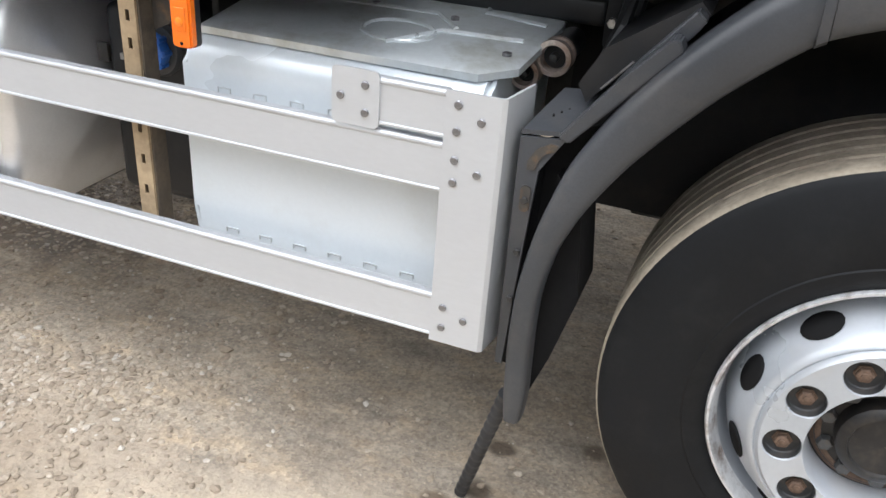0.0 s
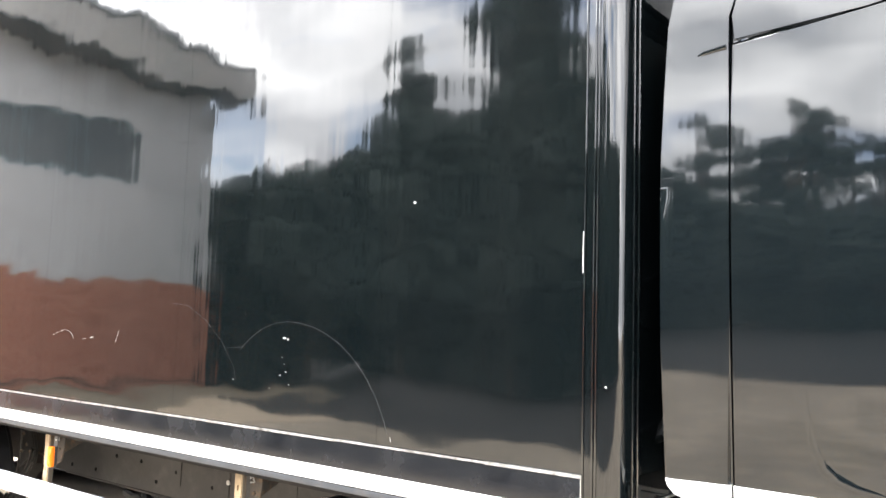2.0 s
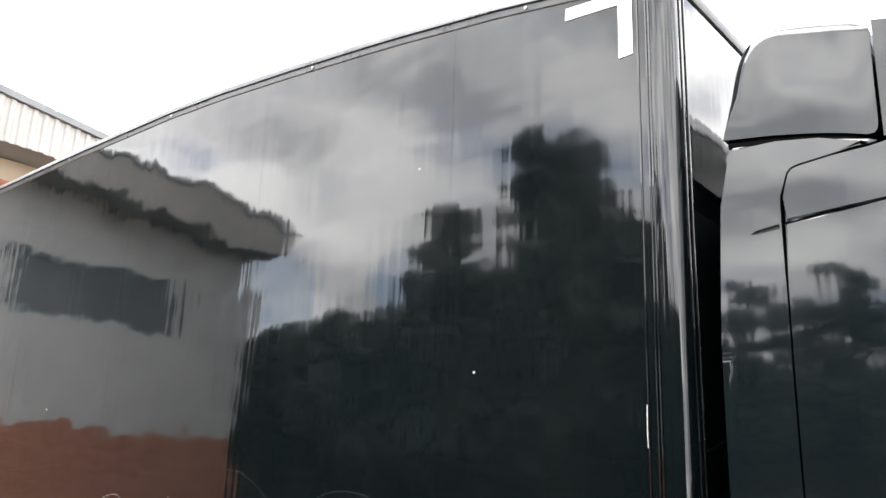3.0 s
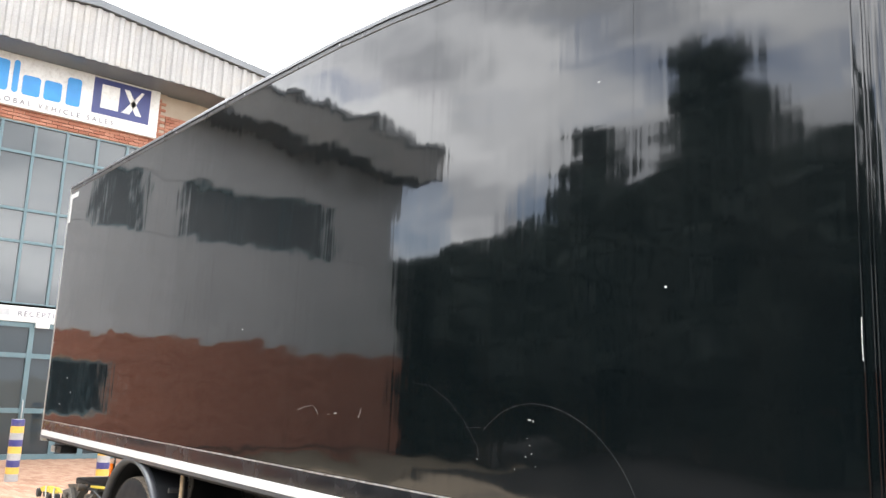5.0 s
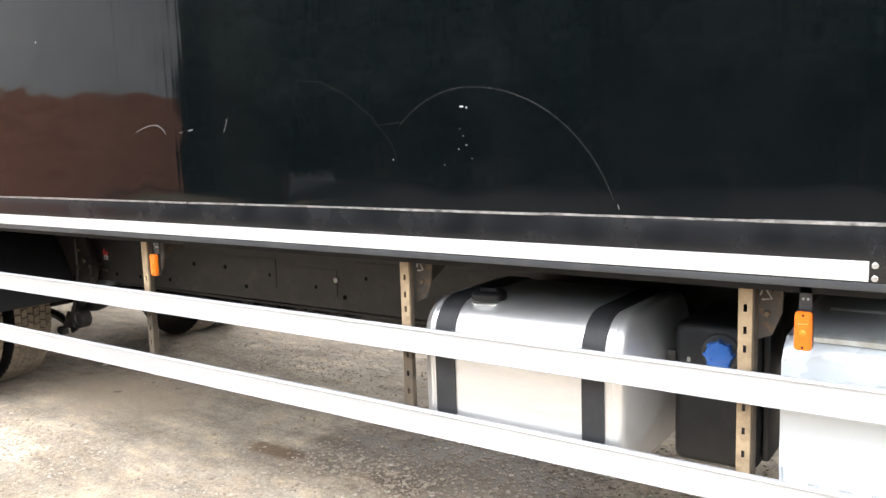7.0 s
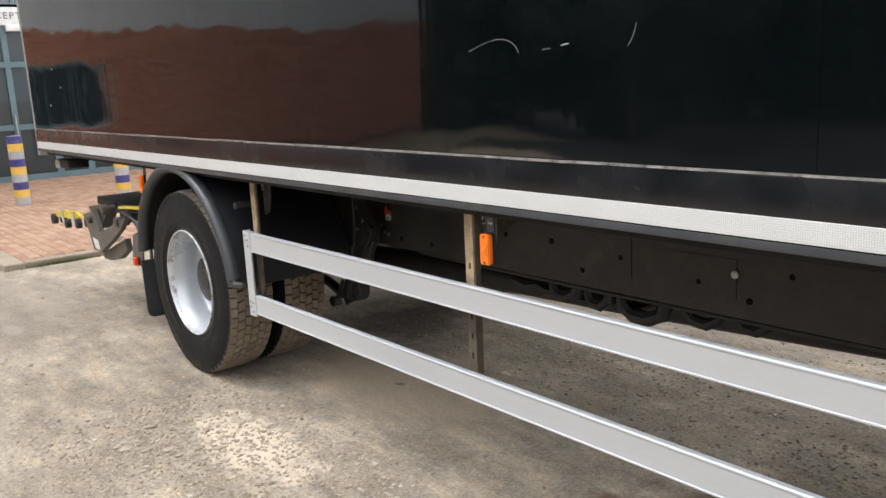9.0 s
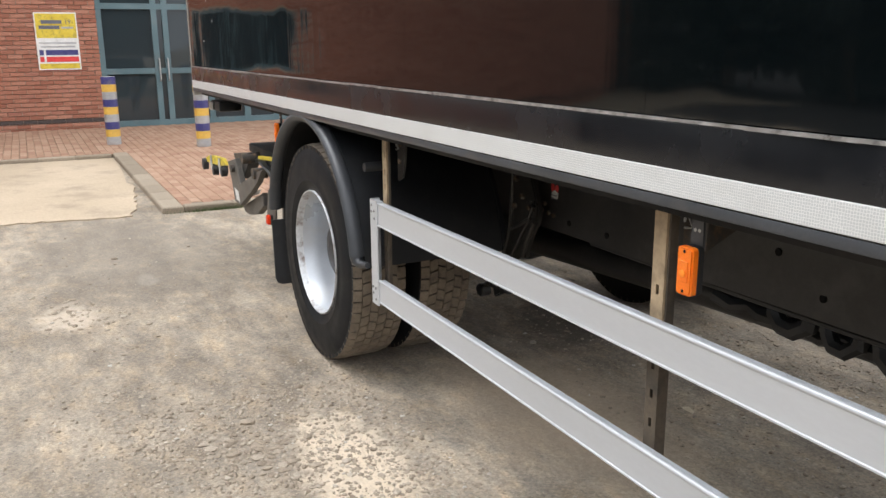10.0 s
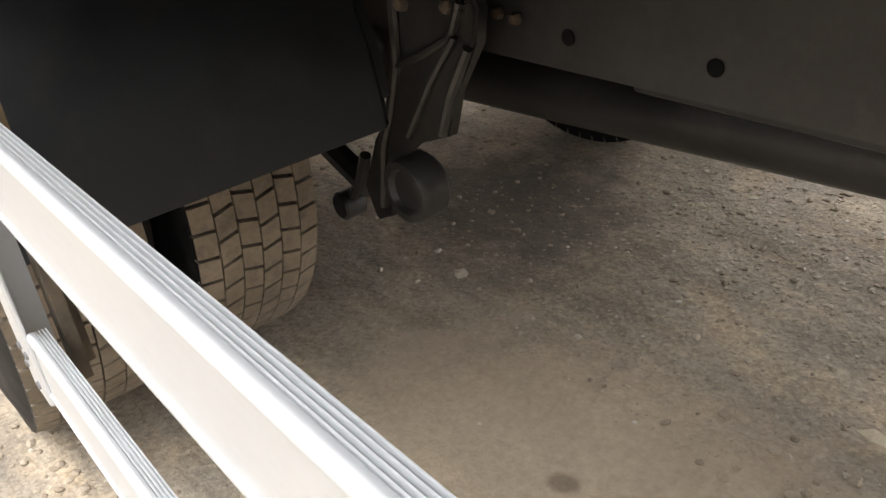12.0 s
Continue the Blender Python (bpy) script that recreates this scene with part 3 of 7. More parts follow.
def bolts(name, places, material, parent, r=0.008, h=0.005, sides=6, label=""):
    """Bolt heads that face -y, one object each on one mesh."""
    bm = B()
    lathe(bm, [(r, 0), (r, -h * 0.7), (r * 0.82, -h), (r * 0.3, -h)], (0, 0, 0), sides)
    me = finish(bm, name)
    return [put_mesh(name, me, material, parent, label, Matrix.Translation(p)) for p in places]


# ---- ground ----
def spaced(lo, hi, step, far, grow=1.35):
    """Even steps between lo and hi, then wider and wider ones out to the distance."""
    mid = list(np.arange(lo, hi + 1e-6, step))
    out, d, p = [], step, hi
    while p < far:
        d *= grow
        p += d
        out.append(p)
    left, d, p = [], step, lo
    while p > -far:
        d *= grow
        p -= d
        left.append(p)
    return np.array(left[::-1] + mid + out)


def build_ground():
    xs, ys = spaced(-9.6, 3.6, 0.055, 400), spaced(-4.0, 5.0, 0.055, 400)
    verts = []
    for y in ys:
        for x in xs:
            h = 0.011 * noise.noise((x * 1.3, y * 1.3, 0)) + 0.006 * noise.noise((x * 5, y * 5, 3)) + 0.004 * noise.noise((x * 13, y * 13, 7))
            near = 1.0 if -9.4 < x < 3.4 and -3.9 < y < 4.9 else 0.0
            verts.append((x, y, h * near - 0.006))
    nx = len(xs)
    faces = [(j * nx + i, j * nx + i + 1, (j + 1) * nx + i + 1, (j + 1) * nx + i) for j in range(len(ys) - 1) for i in range(nx - 1)]
    me = bpy.data.meshes.new("ground")
    me.from_pydata(verts, [], faces)
    me.polygons.foreach_set("use_smooth", [True] * len(me.polygons))
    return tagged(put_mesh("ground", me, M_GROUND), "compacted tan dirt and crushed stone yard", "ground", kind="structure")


build_ground()


def build_gravel():
    rng = np.random.default_rng(5)
    base = B()
    bmesh.ops.create_icosphere(base, subdivisions=1, radius=1.0)
    bv = np.array([v.co[:] for v in base.verts])
    bf = np.array([[v.index for v in f.verts] for f in base.faces])
    base.free()
    zones = [(-9.0, 3.0, -3.2, 0.2, 3800), (-6.4, -2.6, 0.9, 3.8, 6500), (-3.6, 1.2, 0.3, 2.8, 3400), (-5.6, -2.8, -1.2, 0.2, 3800), (-2.8, -0.2, -0.9, 1.6, 9000), (0.0, 1.2, -1.2, 0.6, 600), (-5.3, -3.6, -0.95, 0.1, 5200)]
    vs, fs, k = [], [], 0
    for x0, x1, y0, y1, count in zones:
        for _ in range(count):
            x, y = rng.uniform(x0, x1), rng.uniform(y0, y1)
            s = 0.0026 + 0.0100 * rng.random() ** (2.2 if y1 == 1.6 else 4.2 if y1 == 3.8 else 3.1)
            if rng.random() < 0.02:
                s *= 1.8
            sc = s * np.array([1, rng.uniform(0.65, 1.0), rng.uniform(0.35, 0.65)])
            a = rng.uniform(0, 6.28)
            p = bv * (1 + rng.uniform(-0.34, 0.34, (len(bv), 1))) * sc
            q = np.stack([p[:, 0] * math.cos(a) - p[:, 1] * math.sin(a), p[:, 0] * math.sin(a) + p[:, 1] * math.cos(a), p[:, 2]], 1)
            h = 0.011 * noise.noise((x * 1.3, y * 1.3, 0)) + 0.006 * noise.noise((x * 5, y * 5, 3)) - 0.006
            vs.append(q + (x, y, h + sc[2] * 0.2))
            fs.append(bf + k)
            k += len(bv)
    # drifts of coarser flat pebbles: place, spread, turn, count, size
    for cx, cy, sx, sy, turn, count, big in ((-1.02, -0.08, 0.34, 0.17, 0.5, 1100, 0.0125), (-1.45, 0.22, 0.30, 0.06, -0.25, 420, 0.0125), (-1.75, 0.02, 0.22, 0.14, 0.0, 60, 0.015), (-1.15, -0.42, 0.30, 0.15, 0.3, 520, 0.012),
                                             (-2.05, 0.50, 0.45, 0.16, 0.1, 700, 0.013), (-2.45, 0.62, 0.22, 0.10, 0.2, 260, 0.014), (-4.62, 1.75, 0.40, 0.32, 0.3, 1500, 0.008), (-4.74, -0.47, 0.13, 0.06, 0.5, 70, 0.030), (-4.55, -0.18, 0.26, 0.10, 0.5, 150, 0.013), (-4.25, 0.08, 0.28, 0.10, 0.5, 170, 0.012),
                                             (-6.85, -1.0, 0.22, 0.10, 0.3, 90, 0.020), (-0.86, 0.06, 0.22, 0.11, 0.3, 520, 0.015), (-1.5, 1.0, 0.45, 0.30, 0.1, 1100, 0.014), (-3.7, 1.9, 0.5, 0.3, 0.1, 700, 0.013), (-5.3, -0.7, 0.5, 0.35, 0.2, 330, 0.012), (-4.3, 2.2, 0.5, 0.4, 0.0, 900, 0.009)):
        for _ in range(count):
            u, v = rng.normal(0, sx), rng.normal(0, sy)
            x, y = cx + u * math.cos(turn) - v * math.sin(turn), cy + u * math.sin(turn) + v * math.cos(turn)
            s = big * (0.35 + 0.75 * rng.random() ** 1.8)
            sc = s * np.array([1, rng.uniform(0.55, 0.95), rng.uniform(0.22, 0.40)])
            a = rng.uniform(0, 6.28)
            p = bv * (1 + rng.uniform(-0.30, 0.30, (len(bv), 1))) * sc
            q = np.stack([p[:, 0] * math.cos(a) - p[:, 1] * math.sin(a), p[:, 0] * math.sin(a) + p[:, 1] * math.cos(a), p[:, 2]], 1)
            h = 0.011 * noise.noise((x * 1.3, y * 1.3, 0)) + 0.006 * noise.noise((x * 5, y * 5, 3)) - 0.006
            vs.append(q + (x, y, h + sc[2] * 0.35))
            fs.append(bf + k)
            k += len(bv)
    me = bpy.data.meshes.new("gravel")
    me.from_pydata(np.concatenate(vs).tolist(), [], np.concatenate(fs).tolist())
    return tagged(put_mesh("gravel", me, M_STONE), "loose grey and tan crushed stone on the dirt", "gravel", kind="stuff")


build_gravel()

# pale concrete parking bay beside the paved forecourt
bm = B()
rim = [(-13.92, -0.12), (-12.6, -0.14), (-11.6, -0.20)]
rng_c = random.Random(5)
for k in range(24):
    u = k / 23
    rim.append((-11.4 + 1.78 * u + rng_c.uniform(-0.02, 0.02), -0.17 - 0.20 * u ** 1.6 + rng_c.uniform(-0.025, 0.025)))
for k in range(26):
    u = k / 25
    rim.append((-9.60 - 0.15 * min(1, 2.2 * u) + rng_c.uniform(-0.03, 0.03), -0.42 - 1.9 * u))
rim += [(-9.76, -9.0), (-13.92, -9.0)]
prism(bm, rim, "z", -0.03, 0.006)
tagged(part("road", bm, M_CONCRETE), "pale worn concrete parking bay", "road", kind="structure")


# dark tarmac on the open side of the yard
bm = B()
box(bm, -45, 60, -90, -8.8, -0.03, 0.008)
tagged(part("road", bm, M_TARMAC), "dark worn tarmac across the yard", "road", kind="structure")


# ---- truck ----
truck = thing("box_truck", (-4.0, 1.25, 0), "black rigid box lorry with aluminium side guards, parked on gravel", "truck")


def roof_z(x):
    xs = (-8.3, -4.2, -3.0, -2.3, -1.29, -0.68, -0.16, -0.05)
    zs = (3.75, 3.76, 3.745, 3.71, 3.615, 3.54, 3.457, 3.435)
    return float(np.interp(x, xs, zs))


REAR, WIDE = -8.20, 2.50
SEAMS = [REAR, -6.79, -5.61, -4.43, -3.25, -2.07, -0.89, -0.112]


def cargo_box():
    """The dry-freight body: flush gloss panels, bottom rail, curved cant rail, corner posts and doors."""
    bm = B()
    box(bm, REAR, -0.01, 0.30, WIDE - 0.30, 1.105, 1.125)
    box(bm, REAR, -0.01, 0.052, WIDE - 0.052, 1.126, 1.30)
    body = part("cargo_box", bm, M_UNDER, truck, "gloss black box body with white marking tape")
    for a, b in zip(SEAMS, SEAMS[1:]):
        for side in (0, 1):
            bm = B()
            xs = np.linspace(a + 0.0005, b - 0.0005, 9)
            poly = [(x, 1.33) for x in xs] + [(x, roof_z(x) - 0.03) for x in xs[::-1]]
            y = 0.0 if side == 0 else WIDE
            prism(bm, poly, "y", y, y + (0.03 if side == 0 else -0.03))
            part("side_panel", bm, M_PAINT, body)
    # joint backing behind the panel gaps
    bm = B()
    prism(bm, [(x, 1.30) for x in (REAR + 0.01, -0.02)] + [(x, roof_z(x) - 0.04) for x in (-0.02, -0.68, -1.3, -2.3, -3.0, -4.2, REAR + 0.01)], "y", 0.031, 0.05)
    part("inner_lining", bm, M_DARK, body)
    bm = B()
    box(bm, REAR, -0.112, -0.006, 0.034, 1.155, 1.322, 0.004)
    part("bottom_rail", bm, M_SKIRT, body)
    bm = B()
    box(bm, REAR, -0.112, WIDE - 0.034, WIDE + 0.006, 1.155, 1.322, 0.004)
    part("bottom_rail", bm, M_SKIRT, body)
    # lower strip in a lighter grey than the rail
    bm = B()
    box(bm, REAR, -0.112, -0.0085, -0.0055, 1.1545, 1.1755, 0.001)
    part("rail_lip", bm, M_PLASTIC, body, "grey strip along the rail's lower edge")
    # worn edge of the bottom rail, a little uneven
    bm = B()
    rng = random.Random(4)
    x = REAR
    while x < -0.115:
        w = rng.uniform(0.1, 0.5)
        x1 = min(x + w, -0.112)
        t = rng.uniform(0.002, 0.0052)
        box(bm, x, x1, -0.0095, -0.001, 1.3255 - t, 1.3275 + rng.uniform(0, 0.002))
        x = x1
    part("rail_edge", bm, M_EDGE, body, "worn bare metal edge")
    bm = B()
    box(bm, -0.1125, -0.1095, -0.0085, 0.01, 1.160, 1.326)
    part("rail_end", bm, M_EDGE, body)
    bm = B()
    box(bm, REAR + 0.01, -0.155, -0.0085, -0.004, 1.179, 1.231, 0.001, 1)
    part("marking_tape", bm, M_TAPE, body, "off-white reflective tape strip")
    # corner tapes at both ends of the upper edge
    zt = 3.385
    bm = B()
    prism(bm, [(-0.126, zt), (-0.380, zt + 0.018), (-0.385, zt - 0.030), (-0.178, zt - 0.042), (-0.178, zt - 0.245), (-0.126, zt - 0.240)], "y", -0.0035, 0.004)
    part("corner_tape", bm, M_TAPE, body, "white corner marking tape")
    bm = B()
    zr = roof_z(REAR) - 0.10
    prism(bm, [(REAR + 0.02, zr), (REAR + 0.27, zr), (REAR + 0.27, zr - 0.05), (REAR + 0.07, zr - 0.05), (REAR + 0.07, zr - 0.30), (REAR + 0.02, zr - 0.30)], "y", -0.0035, 0.004)
    part("corner_tape", bm, M_TAPE, body, "white corner marking tape")
    # roof skin and the curved rail along its edge
    xs = np.concatenate([np.linspace(REAR, -1.4, 14), np.linspace(-1.2, -0.02, 8)])
    bm = B()
    prism(bm, [(x, roof_z(x) - 0.035) for x in xs] + [(x, roof_z(x) - 0.012) for x in xs[::-1]], "y", 0.02, WIDE - 0.02)
    part("roof", bm, M_WHITE, body)
    for s in (0, 1):
        bm = B()
        prof = [(0.0, 0.03), (0.004, 0.006), (0.0, -0.002), (-0.010, -0.009), (-0.032, -0.011), (-0.036, -0.007), (-0.062, -0.006), (-0.066, 0.0), (-0.066, 0.03)]
        if s:
            prof = [(o, WIDE - y) for o, y in prof]
        sweep(bm, [((x, roof_z(x)), (0, 1)) for x in xs], prof)
        part("cant_rail", bm, M_SKIRT if s else M_CANT, body, "dull metal roof edge rail")
    bm = B()
    prism(bm, [(x, roof_z(x) - 0.0355) for x in xs] + [(x, roof_z(x) - 0.0315) for x in xs[::-1]], "y", -0.0125, -0.006)
    part("rail_bead", bm, M_DARK, body)
    bolts("rivet", [(x, -0.008, roof_z(x) - 0.05) for x in (-0.55, -1.75, -2.95, -4.15, -5.35, -6.55)], M_EDGE, body, 0.007, 0.004, 8)
    # front corner post: rounded extrusion with beads
    for s in (0, 1):
        pts = [(-0.1095, -0.004), (-0.060, -0.004)]
        pts += [(-0.060 + 0.062 * math.cos(a), 0.058 + 0.062 * math.sin(a)) for a in (radians(-90 + 9 * k) for k in range(1, 11))]
        pts += [(0.002, 0.110), (-0.02, 0.110), (-0.03, 0.045), (-0.1095, 0.030)]
        if s:
            pts = [(x, WIDE - y) for x, y in pts]
        bm = B()
        prism(bm, pts, "z", 1.132, 3.415)
        part("corner_post", bm, M_PAINT, body, "rounded black corner extrusion")
        for px, py in ((-0.107, -0.006), (-0.078, -0.006), (-0.068, -0.005), (0.004, 0.074), (0.004, 0.106)):
            bm = B()
            tube(bm, [(px, py if not s else WIDE - py, 1.14), (px, py if not s else WIDE - py, 3.41)], 0.0028, 6)
            part("post_bead", bm, M_PAINT, body)
    bm = B()
    lathe(bm, [(0.066, 0), (0.068, 0.012), (0.060, 0.024), (0.02, 0.028)], (-0.060, 0.058, 3.412), 20, "z")
    part("post_cap", bm, M_CANT, body)
    bm = B()
    box(bm, -0.025, -0.003, 0.11, WIDE - 0.11, 1.14, 3.40)
    part("front_wall", bm, M_PAINT, body)
    bm = B()
    box(bm, -0.02, 0.006, 0.09, WIDE - 0.09, 3.385, 3.43, 0.006)
    part("front_rail", bm, M_CANT, body)
    bm = B()
    box(bm, -0.003, 0.004, 0.125, 0.50, 1.24, 1.246)
    box(bm, -0.003, 0.004, 0.125, 0.131, 1.15, 1.24)
    part("wall_edging", bm, M_EDGE, body)
    bolts("tape_bolt", [(-0.141, -0.007, 1.221), (-0.141, -0.007, 1.188), (-0.096, -0.005, 1.219), (-0.096, -0.005, 1.190)], M_PALEBOLT, body, 0.0085, 0.005, 8)
    # rear frame and doors
    bm = B()
    box(bm, REAR - 0.05, REAR, 0.0, WIDE, 1.12, 1.20, 0.005)
    box(bm, REAR - 0.05, REAR, 0.0, WIDE, 3.66, 3.73, 0.005)
    box(bm, REAR - 0.05, REAR, 0.0, 0.06, 1.20, 3.66, 0.005)
    box(bm, REAR - 0.05, REAR, WIDE - 0.06, WIDE, 1.20, 3.66, 0.005)
    part("rear_frame", bm, M_GALV, body)
    for y0, y1 in ((0.062, 1.247), (1.253, WIDE - 0.062)):
        bm = B()
        box(bm, REAR - 0.045, REAR - 0.01, y0, y1, 1.205, 3.655, 0.004)
        part("rear_door", bm, M_PAINT, body)
    bolts("rear_rivet", [(REAR + 0.03, -0.002, 1.42 + 0.34 * k) for k in range(6)], M_PALEBOLT, body, 0.005, 0.003, 6)
    # scuffs in the paint
    def scuff(pts, w, label="", material=None):
        bm = B()
        tube(bm, [(x, -0.0004, z) for x, z in pts], w, 5)
        part("scratch", bm, material or M_SCRATCH, body, label)
    arc = [(-1.36 + 0.55 * math.cos(a) * (0.82 if a > 1.57 else 1.0), 1.183 + 0.55 * math.sin(a)) for a in (radians(20 + 3.6 * k) for k in range(31))]
    scuff(arc, 0.0004, "long curved pale scratch", M_FAINT)
    scuff([(-0.83, 1.36), (-0.825, 1.345)], 0.0005)
    scuff([(-2.12, 1.80), (-2.0, 1.79), (-1.87, 1.73), (-1.76, 1.65), (-1.67, 1.55), (-1.655, 1.5)], 0.0003, "", M_FAINT2)
    scuff([(-3.146, 1.635), (-3.120, 1.643), (-3.090, 1.652), (-3.058, 1.659), (-3.025, 1.663), (-2.994, 1.662), (-2.972, 1.656), (-2.955, 1.647), (-2.942, 1.635), (-2.935, 1.622)], 0.0005)
    scuff([(-2.530, 1.672), (-2.534, 1.655), (-2.542, 1.637), (-2.554, 1.620)], 0.0006)
    scuff([(-2.845, 1.625), (-2.815, 1.627)], 0.0005)
    scuff([(-2.775, 1.632), (-2.748, 1.636)], 0.0016)
    scuff([(-1.75, 1.62), (-1.62, 1.63)], 0.0003, "", M_FAINT2)
    for x, z, a, b in ((-1.377, 1.671, 0.013, 0.0045), (-1.356, 1.667, 0.004, 0.006), (-0.752, 2.142, 0.007, 0.006), (-1.392, 1.532, 0.004, 0.003), (-1.372, 1.575, 0.003, 0.003),
                       (-1.36, 1.545, 0.005, 0.003), (-1.385, 1.60, 0.003, 0.003), (-1.34, 1.50, 0.003, 0.003), (-1.67, 1.50, 0.004, 0.003), (-1.45, 1.48, 0.003, 0.003),
                       (-0.038, 1.576, 0.005, 0.005), (-1.05, 2.95, 0.008, 0.004), (-3.9, 2.1, 0.006, 0.005), (-7.7, 1.5, 0.01, 0.01), (-7.4, 1.62, 0.01, 0.01), (-7.55, 1.75, 0.01, 0.01)):
        bm = B()
        y = -0.0004 if x < -0.1 else -0.0052
        k = 7
        rr = [random.uniform(0.6, 1.1) for _ in range(k)]
        prism(bm, [(x + 0.72 * a * rr[i] * math.cos(6.283 * i / k), z + 0.72 * b * rr[i] * math.sin(6.283 * i / k)) for i in range(k)], "y", y - 0.0008, y + 0.001)
        part("paint_chip", bm, M_SCRATCH if a > 0.0035 else M_SPECK, body, "chipped pale paint")
    bm = B()
    tube(bm, [(-0.1105, -0.0095, 1.893), (-0.1112, -0.0095, 1.95), (-0.110, -0.0095, 2.012)], 0.0016, 5)
    part("scratch", bm, M_SCRATCH, body)
    # cross bearers beneath the floor
    for i in range(14):
        x = REAR + 0.25 + i * 0.58
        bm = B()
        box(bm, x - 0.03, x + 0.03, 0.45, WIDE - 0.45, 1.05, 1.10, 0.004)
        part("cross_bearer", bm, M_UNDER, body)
    return body


M_FAINT2 = surface("hair_scratch", (0.012, 0.012, 0.012), (0.035, 0.035, 0.035), 0.4, 0, 60, 400, 0.2, 0.0004)
M_CANT = surface("dull_grey_rail", (0.05, 0.052, 0.056), (0.10, 0.104, 0.11), 0.34, 0.3, 6, 90, 0.15, 0.001, dirt=(0.2, 0.19, 0.17), dirt_amount=0.3)
cargo_box()


def chassis():
    def channel(y0, y1):
        s = 1 if y1 > y0 else -1
        pts = [(y0, 0.692), (y1, 0.692), (y1, 0.701), (y0 + s * 0.009, 0.701), (y0 + s * 0.009, 0.984), (y1, 0.984), (y1, 0.993), (y0, 0.993)]
        return prism(B(), pts, "x", -7.9, 1.9)
    rails = part("chassis", channel(0.85, 0.93), M_CHASSIS, truck, "dusty dark chassis rails")
    part("far_rail", channel(1.65, 1.57), M_CHASSIS, rails)
    for x in (-7.6, -6.4, -4.9, -3.6, -2.2, -0.9, 0.4, 1.5):
        bm = B()
        box(bm, x - 0.05, x + 0.05, 0.93, 1.57, 0.74, 0.94, 0.01)
        part("cross_member", bm, M_UNDER, rails)
    for y in (0.85, 1.58):
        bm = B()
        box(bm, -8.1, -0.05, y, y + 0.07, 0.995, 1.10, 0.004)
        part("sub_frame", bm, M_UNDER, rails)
    spots = [(-4.440, 0.848, 0.743), (-4.692, 0.848, 0.744), (-4.140, 0.848, 0.747), (-3.9, 0.848, 0.86), (-3.62, 0.848, 0.86), (-3.25, 0.848, 0.84), (-2.9, 0.848, 0.80), (-2.55, 0.848, 0.87), (-3.45, 0.848, 0.76), (-2.7, 0.848, 0.76)]
    # near-black discs drawn for the shade inside holes in the web
    bolts("hole", [(x, y + 0.0012, z) for x, y, z in spots], M_DARK, rails, 0.0125, 0.003, 14)
    bolts("frame_bolt", [(x, 0.846, z) for x, z in ((-4.93, 0.772), (-4.885, 0.768), (-4.835, 0.764), (-4.795, 0.760), (-4.865, 0.80))], M_BROWN, rails, 0.010, 0.012)
    for x0, x1, z0, z1 in ((-3.6, -3.2, 0.77, 0.93), (-3.05, -2.75, 0.76, 0.90), (-2.6, -2.2, 0.78, 0.95)):
        bm = B()
        box(bm, x0, x1, 0.8465, 0.8490, z0, z1)
        part("mounting_plate", bm, M_CHASSIS, rails)
    # drive shaft, pipes and hoses that hang below the rails
    bm = B()
    tube(bm, [(-5.5, 1.2, 0.475), (-4.34, 1.2, 0.532), (-3.5, 1.2, 0.557), (-2.9, 1.2, 0.588), (0.6, 1.2, 0.75)], 0.075, 18)
    part("drive_shaft", bm, M_CHASSIS, rails)
    bm = B()
    box(bm, -4.4, -1.9, 1.60, 1.68, 0.62, 0.69, 0.02)
    part("far_beam", bm, M_CHASSIS, rails)
    bm = B()
    rng = random.Random(8)
    pts = [(-4.0 + 0.075 * i, 0.99 + 0.02 * math.sin(i), 0.612 - 0.018 * abs(math.sin(i * 1.3)) - rng.uniform(0, 0.014)) for i in range(10)] + [(-3.2, 1.0, 0.64), (-2.7, 1.0, 0.67)]
    tube(bm, pts, 0.03, 8, [rng.uniform(0.02, 0.038) for _ in pts])
    part("air_hose", bm, M_BLACKPL, rails)
    for x, w, d, r in ((-3.70, 0.16, 0.016, 0.030), (-3.50, 0.13, 0.022, 0.026), (-3.33, 0.24, 0.034, 0.032), (-3.02, 0.17, 0.002, 0.024), (-2.80, 0.14, -0.012, 0.022)):
        bm = B()
        tube(bm, [(x, 0.95, 0.70), (x + w * 0.12, 0.935, 0.648 - d), (x + w * 0.33, 0.925, 0.622 - d), (x + w * 0.62, 0.925, 0.618 - d), (x + w * 0.88, 0.935, 0.642 - d), (x + w, 0.95, 0.70)], r, 8)
        part("hose_loop", bm, M_BLACKPL, rails)
    bm = B()
    tube(bm, [(-4.6, 0.90, 0.675), (-3.4, 0.90, 0.668), (-2.2, 0.90, 0.672), (-1.6, 0.90, 0.68)], 0.012, 7)
    part("brake_pipe", bm, M_BLACKPL, rails)
    bm = B()
    lathe(bm, [(0.04, 0), (0.105, 0.02), (0.12, 0.06), (0.12, 0.62), (0.105, 0.66), (0.04, 0.68)], (-3.0, 1.85, 0.80), 24, "x")
    part("air_tank", bm, M_CHASSIS, rails)
    # torn sticker on the web: two red lobes over a white scrap with dark bars
    bm = B()
    prism(bm, [(-4.825, 0.836), (-4.783, 0.831), (-4.776, 0.856), (-4.797, 0.868), (-4.822, 0.859)], "y", 0.8465, 0.8498)
    part("sticker", bm, M_STICKER, rails, "torn red and white sticker")
    bm = B()
